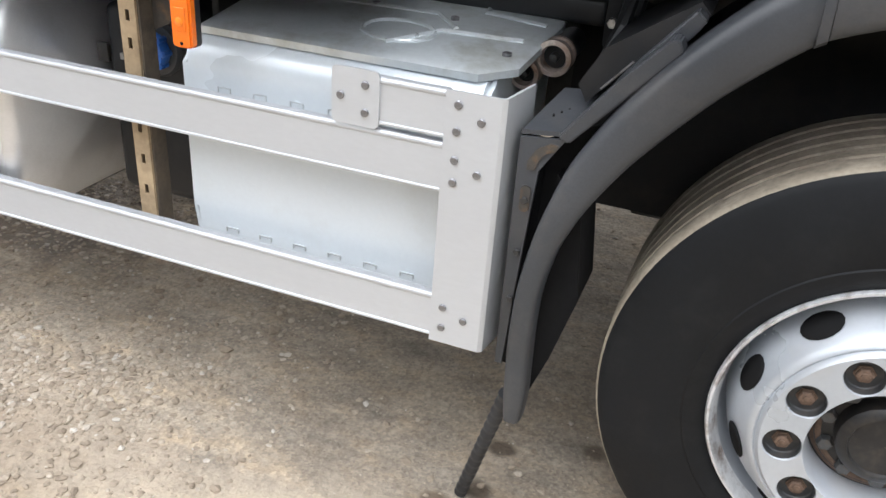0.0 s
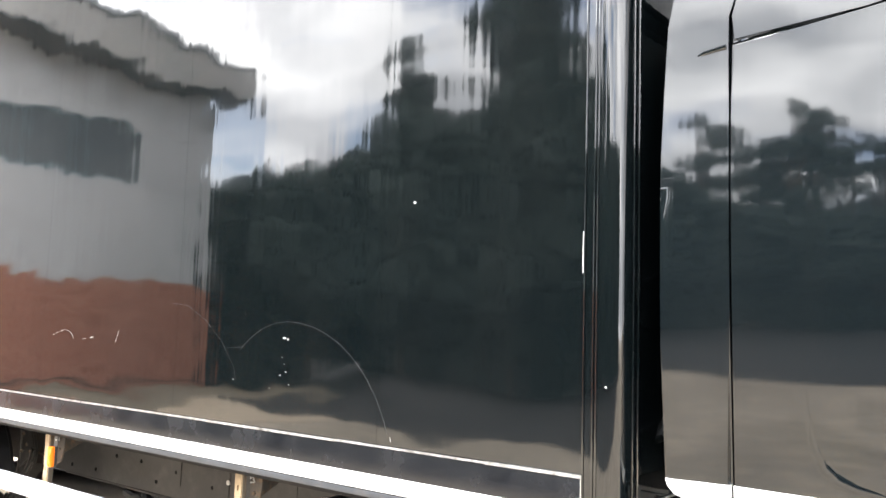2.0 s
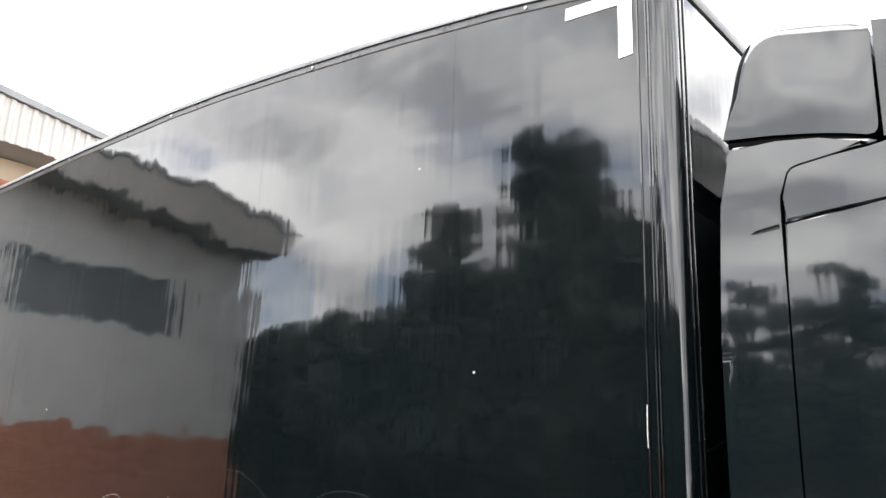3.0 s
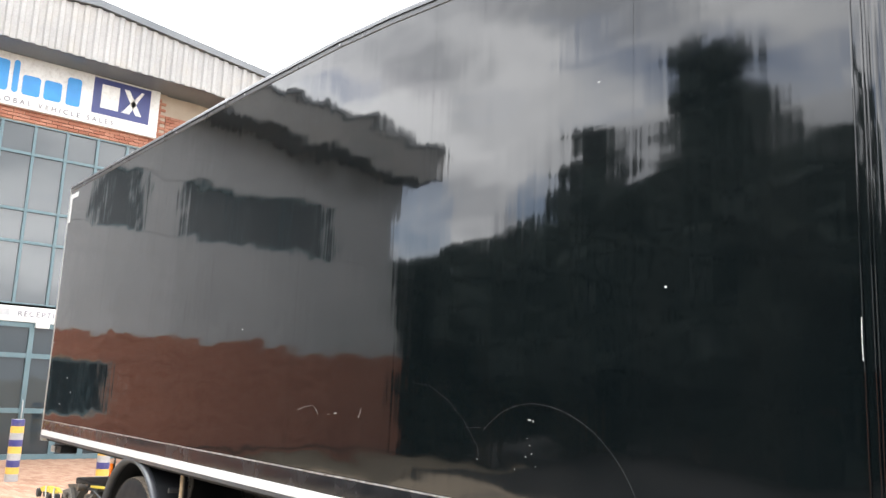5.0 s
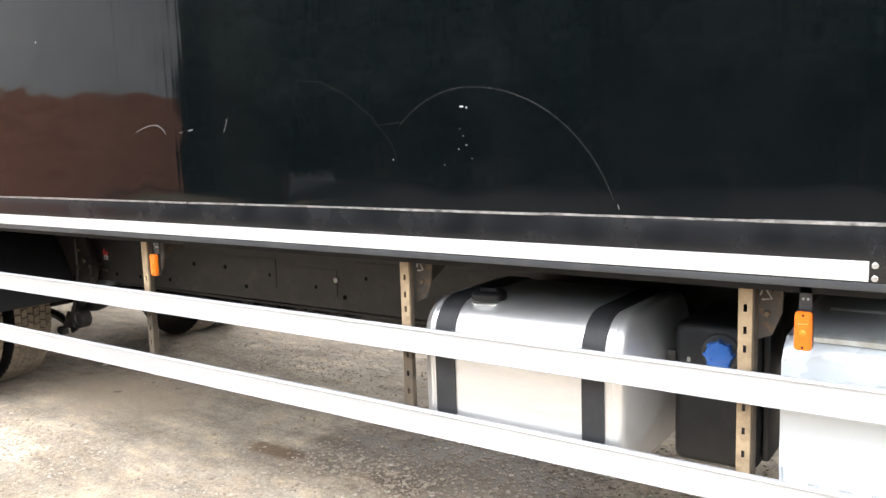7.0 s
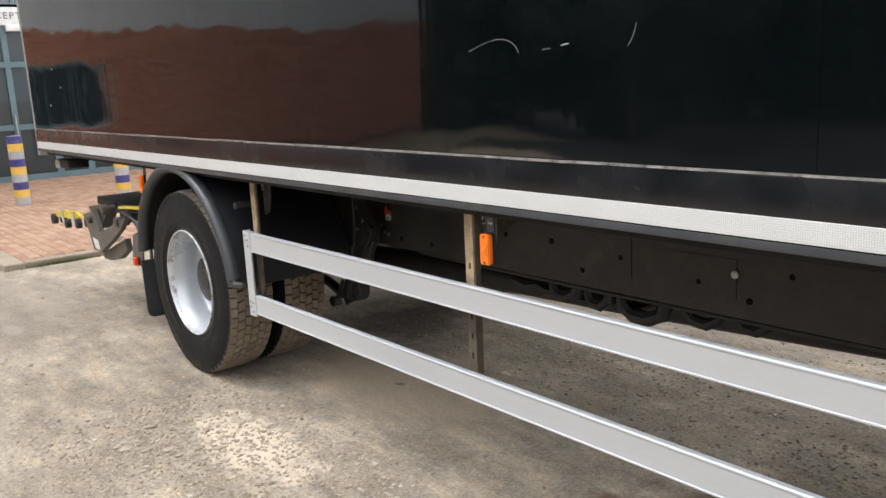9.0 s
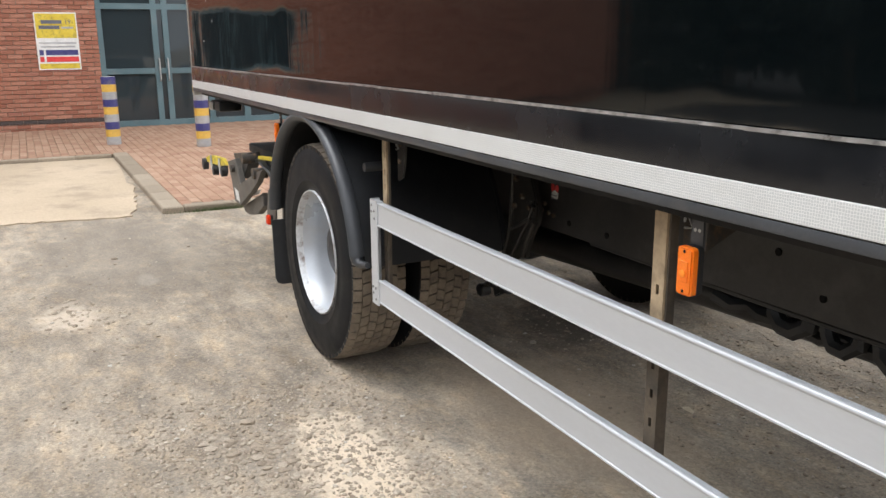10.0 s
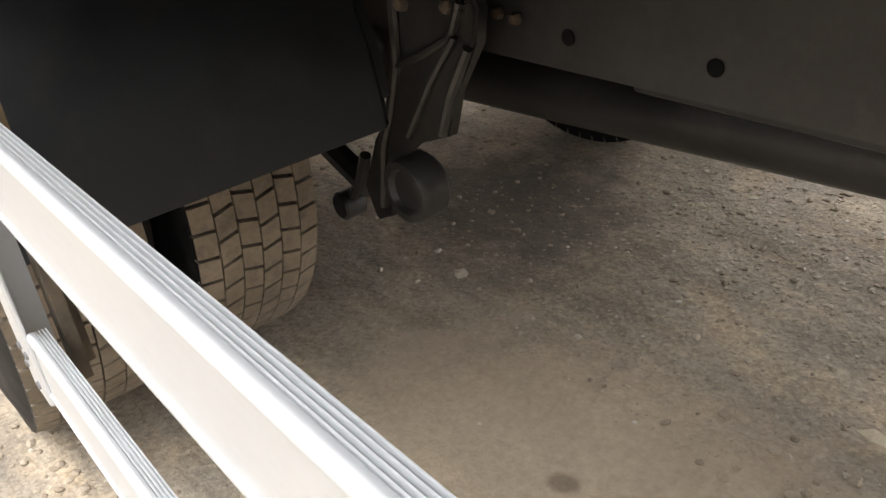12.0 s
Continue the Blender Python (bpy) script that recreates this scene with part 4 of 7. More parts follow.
    prism(bm, [(-4.827, 0.862), (-4.816, 0.858), (-4.806, 0.869), (-4.809, 0.899), (-4.819, 0.906), (-4.828, 0.888)], "y", 0.8465, 0.8497)
    prism(bm, [(-4.801, 0.869), (-4.781, 0.860), (-4.774, 0.876), (-4.780, 0.890), (-4.795, 0.888)], "y", 0.8465, 0.8497)
    part("sticker_mark", bm, M_RED, rails)
    bm = B()
    for z in (0.828, 0.842):
        box(bm, -4.825, -4.785, 0.8455, 0.847, z, z + 0.005)
    part("sticker_bars", bm, M_LETTER, rails)
    bm = B()
    lathe(bm, [(0.014, 0), (0.014, -0.006), (0.004, -0.008)], (-2.754, 0.846, 0.848), 12)
    part("white_plug", bm, M_STICKER, rails)
    return rails


chassis()


def rail_profile(z0, z1):
    """An aluminium side guard plank: flat face, rounded edges, ribbed top and a back lip."""
    y = 0.040
    t = 0.0212
    pts = [(y + 0.002, z0), (y - 0.003, z0 + 0.001), (y - 0.003, z0 + 0.005), (y, z0 + 0.0065), (y, z0 + 0.009), (y, z1 - 0.014), (y, z1 - 0.012)]
    pts += [(y + 0.0035 - 0.0065 * math.cos(radians(a)), z1 - 0.0065 + 0.0065 * math.sin(radians(a))) for a in (-40, -10, 20, 50, 80, 100, 130)]
    for k in range(4):
        a = y + 0.0065 + k * 0.0036
        pts += [(a, z1 - 0.0065), (a + 0.0019, z1 - 0.0065), (a + 0.0022, z1 - 0.0012), (a + 0.0034, z1 - 0.0012)]
    pts += [(y + t, z1 - 0.002), (y + t, z1 - 0.016), (y + 0.006, z1 - 0.020), (y + 0.006, z0 + 0.014), (y + t, z0 + 0.012), (y + t, z0)]
    return pts


def pressed_leg(across, edges):
    """A pressed channel with a row of slots: every second span of the middle strip stays open."""
    bm = B()
    grid = [[bm.verts.new((u, v, z)) for u, v in across] for z in edges]
    for i in range(len(edges) - 1):
        for j in range(5):
            if j != 2 or i % 2 == 0:
                bm.faces.new((grid[i][j], grid[i][j + 1], grid[i + 1][j + 1], grid[i + 1][j]))
    bmesh.ops.recalc_face_normals(bm, faces=bm.faces[:])
    bmesh.ops.solidify(bm, geom=bm.faces[:], thickness=0.0042)
    bmesh.ops.recalc_face_normals(bm, faces=bm.faces[:])
    return bm


def side_guard():
    bm = B()
    prism(bm, rail_profile(0.795, 0.888), "x", -4.800, 0.206)
    guard = part("side_guard", bm, M_ALU, truck, "silver aluminium two-rail side guard", 40)
    bm = B()
    prism(bm, rail_profile(0.488, 0.582), "x", -4.800, 0.206)
    part("lower_rail", bm, M_ALU, guard, "", 40)
    bm = B()
    prism(bm, rail_profile(0.897, 0.982), "x", 0.040, 0.206)
    part("short_rail", bm, M_ALU, guard, "", 40)
    # rear end post, folded back at its edge
    bm = B()
    pts = [(-4.868, 0.075), (-4.868, 0.040), (-4.862, 0.034), (-4.802, 0.034), (-4.799, 0.037), (-4.799, 0.0395), (-4.860, 0.0395), (-4.862, 0.075)]
    prism(bm, pts, "z", 0.476, 0.893)
    part("rear_post", bm, M_ALU, guard)
    bm = B()
    box(bm, -4.868, -4.80, 0.0395, 0.064, 0.883, 0.8895)
    part("post_cap", bm, M_ALU, guard)
    bolts("rear_rivet", [(-4.846, 0.034, 0.872), (-4.822, 0.034, 0.851), (-4.849, 0.034, 0.846), (-4.820, 0.034, 0.822), (-4.846, 0.034, 0.520), (-4.822, 0.034, 0.543), (-4.822, 0.034, 0.498), (-4.849, 0.034, 0.545)], M_BOLT, guard, 0.0055, 0.003, 10)
    # front end post: channel with a deep return
    bm = B()
    pts = [(0.205, 0.0395), (0.205, 0.034), (0.305, 0.034), (0.313, 0.040), (0.330, 0.150), (0.325, 0.150), (0.308, 0.042), (0.302, 0.0395)]
    prism(bm, pts, "z", 0.480, 0.985)
    part("front_post", bm, M_ALU, guard)
    bolts("post_bolt", [(0.229, 0.034, z) for z in (0.962, 0.915, 0.862, 0.820, 0.560, 0.515)] + [(0.272, 0.034, z) for z in (0.938, 0.843, 0.541)], M_BOLT, guard, 0.0075, 0.004, 12)
    # joining plate
    bm = B()
    prism(bm, rounded(-0.010, 0.082, 0.888, 0.992, 0.010, 3), "y", 0.0345, 0.0398)
    part("joining_plate", bm, M_ALU, guard)
    bolts("plate_bolt", [(0.008, 0.0345, 0.940), (0.056, 0.0345, 0.965), (0.056, 0.0345, 0.915)], M_BOLT, guard, 0.0075, 0.004, 12)
    # legs: tan perforated channels with a rusty hanger
    for x, low, deep in ((-0.472, 0.50, 0.125), (-1.695, 0.50, 0.098), (-3.262, 0.50, 0.105), (-4.80, 0.50, 0.090)):
        bm = B()
        w = 0.050
        slots = [1.065, 1.0, 0.945, 0.77, 0.70, 0.63]
        if -3.5 < x < -3:
            slots = [0.945, 0.77, 0.70, 0.63]
        x0, x1 = x - w / 2, x - w / 2 + 0.039
        # these legs get a foot in a darker colour
        worn = x < -1
        if worn:
            slots = [z for z in slots if z > 0.9]
            low = 0.80
        edges = [low] + sorted(v for z in slots for v in (z - 0.011, z + 0.011)) + [1.155]
        xm = (x0 + x1) / 2
        across = [(x0, 0.105), (x0, 0.075), (xm - 0.005, 0.075), (xm + 0.005, 0.075), (x1, 0.075), (x1, deep)]
        part("leg", pressed_leg(across, edges), M_TAN, guard, "tan perforated steel leg")
        # film on the flange: its shade and grime painted as a darker colour
        bm = B()
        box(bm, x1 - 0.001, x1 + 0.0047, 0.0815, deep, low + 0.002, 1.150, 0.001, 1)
        part("return_flange", bm, M_DARKTAN, guard, "return flange darkened for shade and grime")
        if worn:
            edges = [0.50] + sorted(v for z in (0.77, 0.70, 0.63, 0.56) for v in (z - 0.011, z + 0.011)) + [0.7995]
            part("leg_foot", pressed_leg(across, edges), M_DARKTAN, guard, "darker lower leg")
        bm = B()
        prism(bm, [(x1 + 0.002, 1.15), (x1 + 0.075, 1.15), (x1 + 0.070, 1.05), (x1 + 0.045, 0.985), (x1 + 0.002, 0.965)], "y", 0.120, 0.128)
        if x > -4.5:
            prism(bm, [(0.128, 1.15), (0.40, 1.15), (0.128, 1.02)], "x", x1 + 0.030, x1 + 0.038)
        part("hanger", bm, M_BROWN if x > -4.5 else M_IRON, guard, "rusty brown hanger bracket" if x > -4.5 else "dark hanger bracket")
        bolts("hanger_bolt", [(x1 + 0.03, 0.120, 1.045), (x1 + 0.035, 0.120, 1.11)], M_BROWN, guard, 0.011, 0.010)
        bm = B()
        tube(bm, [(x1 + 0.012, 0.112, 1.10), (x1 + 0.024, 0.105, 1.128), (x1 + 0.046, 0.105, 1.092), (x1 + 0.018, 0.108, 1.088)], 0.0032, 6)
        part("lashing_ring", bm, M_GALV, guard)
    return guard


side_guard()


def marker_lamp(x, z0, z1, y, w=0.046, name="marker_lamp", lens=None, strap=True):
    bm = B()
    prism(bm, rounded(x - w / 2, x + w / 2, z0, z1, 0.010, 4), "y", y, y + 0.014)
    lamp = part(name, bm, M_BLACKPL, truck, "amber side marker lamp on a black strap")
    bm = B()
    prism(bm, rounded(x - w / 2 + 0.001, x + w / 2 - 0.001, z0 + 0.001, z1 - 0.001, 0.009, 4), "y", y - 0.016, y)
    bmesh.ops.bevel(bm, geom=[e for e in bm.edges if all(v.co.y < y - 0.01 for v in e.verts)], offset=0.004, segments=2, affect="EDGES")
    part("lens", bm, lens or M_AMBER, lamp, "amber lens")
    bm = B()
    box(bm, x - w * 0.27, x + w * 0.27, y - 0.0185, y - 0.0155, (z0 + z1) / 2 - 0.022, (z0 + z1) / 2 + 0.022, 0.001, 1)
    part("lens_boss", bm, lens or M_AMBER, lamp)
    if strap:
        for dz in (-0.004,):
            bm = B()
            lathe(bm, [(0.009, 0.0), (0.0085, -0.0025), (0.005, -0.0045), (0.001, -0.005)], (x, y - 0.0180, (z0 + z1) / 2 + dz), 12)
            part("bulb_dome", bm, M_BULB, lamp, "paler amber dome")
    bolts("lens_screw", [(x, y - 0.016, z0 + 0.010), (x, y - 0.016, z1 - 0.010)], M_DARK, lamp, 0.0035, 0.0012, 8)
    if strap:
        bm = B()
        prism(bm, [(x - 0.018, z1 - 0.01), (x + 0.018, z1 - 0.01), (x + 0.014, 1.15), (x - 0.014, 1.15)], "y", y + 0.014, y + 0.019)
        part("strap", bm, M_PLASTIC, lamp)
        bolts("strap_slot", [(x - 0.006, y + 0.0142, z1 + 0.03), (x + 0.006, y + 0.0142, z1 + 0.03)], M_GALV, lamp, 0.004, 0.001, 8)
    return lamp


marker_lamp(-0.313, 0.972, 1.080, 0.038)
marker_lamp(-3.137, 0.974, 1.076, 0.040)
marker_lamp(-6.155, 0.975, 1.080, 0.045)
marker_lamp(-6.415, 0.495, 0.55, 0.04, 0.05, "reflector", M_REDLENS, False)


def fuel_tank():
    """Rounded aluminium tank on two rubber-lined straps."""
    def ring(x, grow):
        return [(x, p, q) for p, q in rounded(0.085 - grow, 0.74 + grow, 0.455 - grow, 0.985 + grow, max(0.012, 0.135 + grow), 8)]
    bm = B()
    secs = [(-1.640, -0.085), (-1.6395, -0.05), (-1.634, -0.022), (-1.620, -0.006), (-1.600, 0.0), (-1.597, 0.004), (-1.589, 0.004), (-1.586, 0.0),
            (-0.896, 0.0), (-0.893, 0.004), (-0.885, 0.004), (-0.882, 0.0), (-0.870, -0.001), (-0.862, -0.005), (-0.856, -0.012), (-0.850, -0.026), (-0.836, -0.070), (-0.820, -0.125), (-0.806, -0.180), (-0.798, -0.225)]
    rings = [[bm.verts.new(v) for v in ring(x, g)] for x, g in secs]
    k = len(rings[0])
    for a, b in zip(rings, rings[1:]):
        for i in range(k):
            bm.faces.new((a[i], a[(i + 1) % k], b[(i + 1) % k], b[i]))
    bm.faces.new(rings[0]), bm.faces.new(rings[-1])
    tank = part("fuel_tank", bm, M_TANK, truck, "brushed aluminium fuel tank with black straps", 50)
    for x0, x1 in ((-1.574, -1.492), (-0.992, -0.914)):
        bm = B()
        outer = rounded(0.085 - 0.007, 0.747, 0.448, 0.992, 0.142, 8)
        inner = rounded(0.085 - 0.0005, 0.7405, 0.4545, 0.9855, 0.1355, 8)
        vo = [[bm.verts.new((x, p, q)) for p, q in outer] for x in (x0, x1)]
        vi = [[bm.verts.new((x, p, q)) for p, q in inner] for x in (x0, x1)]
        for i in range(k):
            j = (i + 1) % k
            bm.faces.new((vo[0][i], vo[0][j], vo[1][j], vo[1][i]))
            bm.faces.new((vo[0][i], vi[0][i], vi[0][j], vo[0][j]))
            bm.faces.new((vo[1][i], vo[1][j], vi[1][j], vi[1][i]))
        part("strap", bm, M_STRAP, tank, "black rubber strap")
    bm = B()
    lathe(bm, [(0.062, 0.014), (0.064, 0.020), (0.052, 0.026), (0.050, 0.030), (0.050, 0.038)], (-1.415, 0.205, 0.957), 28, "z")
    part("filler_neck", bm, M_TANK, tank)
    bm = B()
    lathe(bm, [(0.052, 0.028), (0.062, 0.028), (0.064, 0.032), (0.064, 0.050), (0.056, 0.058), (0.040, 0.059), (0.036, 0.055), (0.012, 0.056)], (-1.415, 0.205, 0.957), 28, "z")
    cap = part("filler_cap", bm, M_BLACKPL, tank, "black filler cap")
    bm = B()
    box(bm, -1.450, -1.380, 0.197, 0.213, 1.011, 1.026, 0.004, 2)
    part("cap_grip", bm, M_BLACKPL, cap)
    for x in (-1.533, -0.953):
        bm = B()
        prism(bm, [(0.20, 0.455), (0.86, 0.455), (0.86, 0.90), (0.80, 0.90), (0.76, 0.42), (0.20, 0.42)], "x", x - 0.03, x + 0.03)
        part("bracket", bm, M_CHASSIS, tank)
    return tank


fuel_tank()


def additive_tank():
    bm = B()
    box(bm, -0.775, -0.50, 0.325, 0.74, 0.47, 0.945, 0.03, 3)
    t = part("additive_tank", bm, M_BLACKPL, truck, "black plastic tank with a blue cap")
    bm = B()
    lathe(bm, [(0.064, 0.02), (0.066, 0.0), (0.060, -0.010), (0.046, -0.012)], (-0.615, 0.322, 0.857), 28)
    part("cap_collar", bm, M_PLASTIC, t)
    bm = B()
    lathe(bm, [(0.042, 0.0), (0.044, -0.02), (0.040, -0.030), (0.015, -0.033)], (-0.615, 0.312, 0.857), 28)
    cap = part("cap", bm, M_BLUE, t, "bright blue cap")
    for k in range(8):
        a = k * math.pi / 4
        bm = B()
        lathe(bm, [(0.008, 0.0), (0.008, -0.026), (0.004, -0.030)], (-0.615 + 0.041 * math.cos(a), 0.310, 0.857 + 0.041 * math.sin(a)), 8)
        part("grip", bm, M_BLUE, cap)
    bm = B()
    box(bm, -0.495, -0.475, 0.37, 0.56, 0.50, 1.02, 0.004)
    part("side_plate", bm, M_BLACKPL, t)
    bm = B()
    box(bm, -0.795, -0.765, 0.322, 0.334, 0.80, 0.845, 0.002)
    part("side_tab", bm, M_CHASSIS, t)
    bm = B()
    box(bm, -0.725, -0.715, 0.318, 0.326, 0.815, 0.83)
    part("level_mark", bm, M_GALV, t)
    return t


additive_tank()


def silencer_box():
    """Pale pressed-metal exhaust box with a dusty embossed lid."""
    prof = [(0.135, 0.470), (0.118, 0.485), (0.112, 0.60), (0.112, 0.915)]
    prof += [(0.112 + 0.06 - 0.06 * math.cos(radians(a)), 0.915 + 0.06 * math.sin(radians(a))) for a in range(15, 91, 15)]
    prof += [(0.30, 0.985), (0.58, 1.015), (0.58, 0.470)]
    bm = B()
    prism(bm, prof, "x", -0.385, 0.252)
    bmesh.ops.bevel(bm, geom=[e for e in bm.edges if abs(e.verts[0].co.x - e.verts[1].co.x) < 1e-5], offset=0.012, segments=2, affect="EDGES")
    s = part("silencer_box", bm, M_SHELL, truck, "pale silver exhaust box with a dusty lid")
    # lid: slightly sloped plate with chamfered corners, rolled edge and raised ribs
    def lid_z(y):
        return 0.986 + (y - 0.15) * 0.15
    out = [(-0.36, 0.138), (0.225, 0.138), (0.285, 0.19), (0.305, 0.42), (0.295, 0.49), (0.24, 0.60), (-0.36, 0.60)]
    bm = B()
    lo = [bm.verts.new((x, y, lid_z(y) - 0.012)) for x, y in out]
    hi = [bm.verts.new((x, y, lid_z(y) + 0.002)) for x, y in out]
    cx, cy = -0.02, 0.43
    top = [bm.verts.new((cx + (x - cx) * 0.965, cy + (y - cy) * 0.955, lid_z(y) + 0.010)) for x, y in out]
    n = len(out)
    for i in range(n):
        j = (i + 1) % n
        bm.faces.new((lo[i], lo[j], hi[j], hi[i]))
        bm.faces.new((hi[i], hi[j], top[j], top[i]))
    bm.faces.new(top), bm.faces.new(lo[::-1])
    part("lid", bm, M_LID, s, "dusty embossed lid")
    for pts in ([(-0.30, 0.35), (0.06, 0.36), (0.12, 0.30)], [(0.12, 0.57), (0.15, 0.40), (0.28, 0.38)], [(-0.25, 0.55), (0.10, 0.56)], [(0.02, 0.19), (0.10, 0.28), (0.26, 0.29)]):
        bm = B()
        tube(bm, [(x, y, lid_z(y) + 0.0095) for x, y in pts], 0.006, 6)
        part("lid_rib", bm, M_LID, s)
    bm = B()
    ringpts = [(0.02 + 0.075 * math.cos(a), 0.25 + 0.05 * math.sin(a)) for a in (k * 0.3927 for k in range(17))]
    tube(bm, [(x, y, lid_z(y) + 0.0095) for x, y in ringpts], 0.005, 6)
    part("lid_ring", bm, M_LID, s)
    for x, y in ((-0.08, 0.36), (0.10, 0.345), (0.18, 0.50), (0.25, 0.22), (0.03, 0.55)):
        bm = B()
        lathe(bm, [(0.009, 0.0), (0.009, 0.006), (0.003, 0.008)], (x, y, lid_z(y) + 0.009), 10, "z")
        part("lid_screw", bm, M_BOLT, s)
    for z in (0.872, 0.560):
        for k in range(6):
            x = -0.29 + 0.082 * k
            bm = B()
            box(bm, x - 0.015, x + 0.015, 0.1100, 0.1135, z + 0.0045, z + 0.0060)
            box(bm, x - 0.015, x - 0.0135, 0.1100, 0.1135, z - 0.005, z + 0.0045)
            box(bm, x + 0.0135, x + 0.015, 0.1100, 0.1135, z - 0.005, z + 0.0045)
            part("clip", bm, M_CLIP, s)
    # round pipe ends beyond the lid
    for x, y, z, r in ((0.272, 0.27, 0.962, 0.030), (0.318, 0.30, 0.992, 0.036)):
        bm = B()
        lathe(bm, [(r * 0.66, 0.05), (r * 0.66, 0.004), (r * 0.72, -0.002), (r * 0.97, 0.0), (r, 0.006), (r * 0.97, 0.014), (r * 0.86, 0.016), (r * 0.86, 0.03), (r * 0.96, 0.034), (r * 0.96, 0.045), (r * 0.66, 0.05)], (x, y, z), 28)
        ring = part("pipe_end", bm, M_COPPER, s, "stained round pipe end")
        bm = B()
        lathe(bm, [(0.001, 0.020), (r * 0.65, 0.022), (r * 0.65, 0.051), (r * 0.79, 0.053), (r * 0.79, 0.16), (0.001, 0.16)], (x, y, z), 20)
        part("pipe_core", bm, M_BLACKPL, ring)
        bm = B()
        lathe(bm, [(0.002, -0.004), (r * 0.22, -0.002), (r * 0.26, 0.006), (r * 0.26, 0.022)], (x, y, z), 10)
        part("pipe_bolt", bm, M_IRON, ring)
    return s


silencer_box()


# ---- wheels ----
def tyre_mesh(R, W, blocks):
    bm = B()
    if blocks:
        prof = [(0.285, 0.035), (0.300, 0.012), (0.330, 0.002), (0.345, -0.003), (0.349, -0.001), (0.40, -0.006), (0.43, -0.004), (R - 0.055, 0.002), (R - 0.03, 0.008), (R - 0.016, 0.016),
                (R - 0.015, W - 0.016), (R - 0.03, W - 0.008), (R - 0.055, W - 0.002), (0.40, W + 0.006), (0.33, W), (0.285, W - 0.035)]
        lathe(bm, prof, (0, 0, 0), 72, caps=False)
    else:
        prof = [(0.285, 0.035), (0.300, 0.014), (0.325, 0.004), (0.338, 0.0), (0.341, 0.002), (0.39, -0.006), (0.42, -0.005), (R - 0.05, 0.0), (R - 0.02, 0.007), (R - 0.006, 0.014), (R - 0.001, 0.022)]
        g = [0.072, 0.118, 0.164, 0.210, 0.256]
        for d in g:
            prof += [(R, d - 0.006), (R - 0.013, d - 0.003), (R - 0.013, d + 0.003), (R, d + 0.006)]
        prof += [(R - 0.001, W - 0.02), (R - 0.02, W - 0.007), (0.40, W + 0.005), (0.30, W - 0.012), (0.285, W - 0.035)]
        lathe(bm, prof, (0, 0, 0), 96, caps=False)
        for f in bm.faces:
            rr = [math.hypot(v.co.x, v.co.z) for v in f.verts]
            if len(rr) == 4 and min(rr) > R - 0.016 and max(v.co.y for v in f.verts) > 0.018:
                f.material_index = 1
    me = finish(bm, "tyre", 40)
    me.materials.append(M_RUBBER)
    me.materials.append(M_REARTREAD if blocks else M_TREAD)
    return me


def tread_mesh(R, W):
    """Rows of staggered tread blocks round the rear tyres."""
    bm = B()
    rows, count = 6, 58
    span = W - 0.018
    for j in range(rows):
        d0 = 0.009 + span * j / rows + (0.0016 if j else 0)
        d1 = 0.009 + span * (j + 1) / rows - (0.0016 if j < rows - 1 else 0)
        for k in range(count):
            a0 = 2 * math.pi * (k + (0.5 if j % 2 else 0.0)) / count
            a1 = a0 + 2 * math.pi / count - 0.008 / R
            skew = (0.010 if 0 < j < rows - 1 else 0.0) / R * (1 if j % 2 else -1)
            v = []
            for r in (R - 0.017, R):
                for a, d in ((a0, d0), (a1, d0), (a1 + skew, d1), (a0 + skew, d1)):
                    rr = r - (0.007 if (j == 0 and d == d0) or (j == rows - 1 and d == d1) else 0)
                    v.append(bm.verts.new((rr * math.cos(a), d, rr * math.sin(a))))
            for q in ((4, 5, 6, 7), (0, 1, 5, 4), (1, 2, 6, 5), (2, 3, 7, 6), (3, 0, 4, 7)):
                f = bm.faces.new([v[i] for i in q])
                shoulder = (j == 0 and q[0] == 0) or (j == rows - 1 and q[0] == 2)
                f.material_index = 0 if shoulder else 1
    me = finish(bm, "tread", 40)
    me.materials.append(M_RUBBER)
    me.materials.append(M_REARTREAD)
    return me


TREAD = tread_mesh(0.515, 0.262)
TY_FRONT, TY_REAR = tyre_mesh(0.505, 0.315, False), tyre_mesh(0.515, 0.262, True)


def rim_mesh(prof, segs=72):
    bm = B()
    lathe(bm, prof, (0, 0, 0), segs, caps=False)
    return finish(bm, "rim", 40)


FLANGE = rim_mesh([(0.286, 0.036), (0.297, 0.020), (0.2985, 0.011), (0.2955, 0.005), (0.291, 0.005), (0.2875, 0.011), (0.285, 0.026), (0.282, 0.036), (0.279, 0.040)])
DISC_FRONT = rim_mesh([(0.281, 0.036), (0.279, 0.06), (0.277, 0.115), (0.268, 0.125), (0.2665, 0.100), (0.263, 0.062), (0.254, 0.036), (0.238, 0.006), (0.226, -0.016), (0.218, -0.026), (0.213, -0.028), (0.210, -0.026), (0.206, -0.034), (0.2025, -0.0375)])
LIP_FRONT = rim_mesh([(0.1305, -0.0375), (0.1285, -0.034), (0.126, -0.010), (0.124, 0.05)])



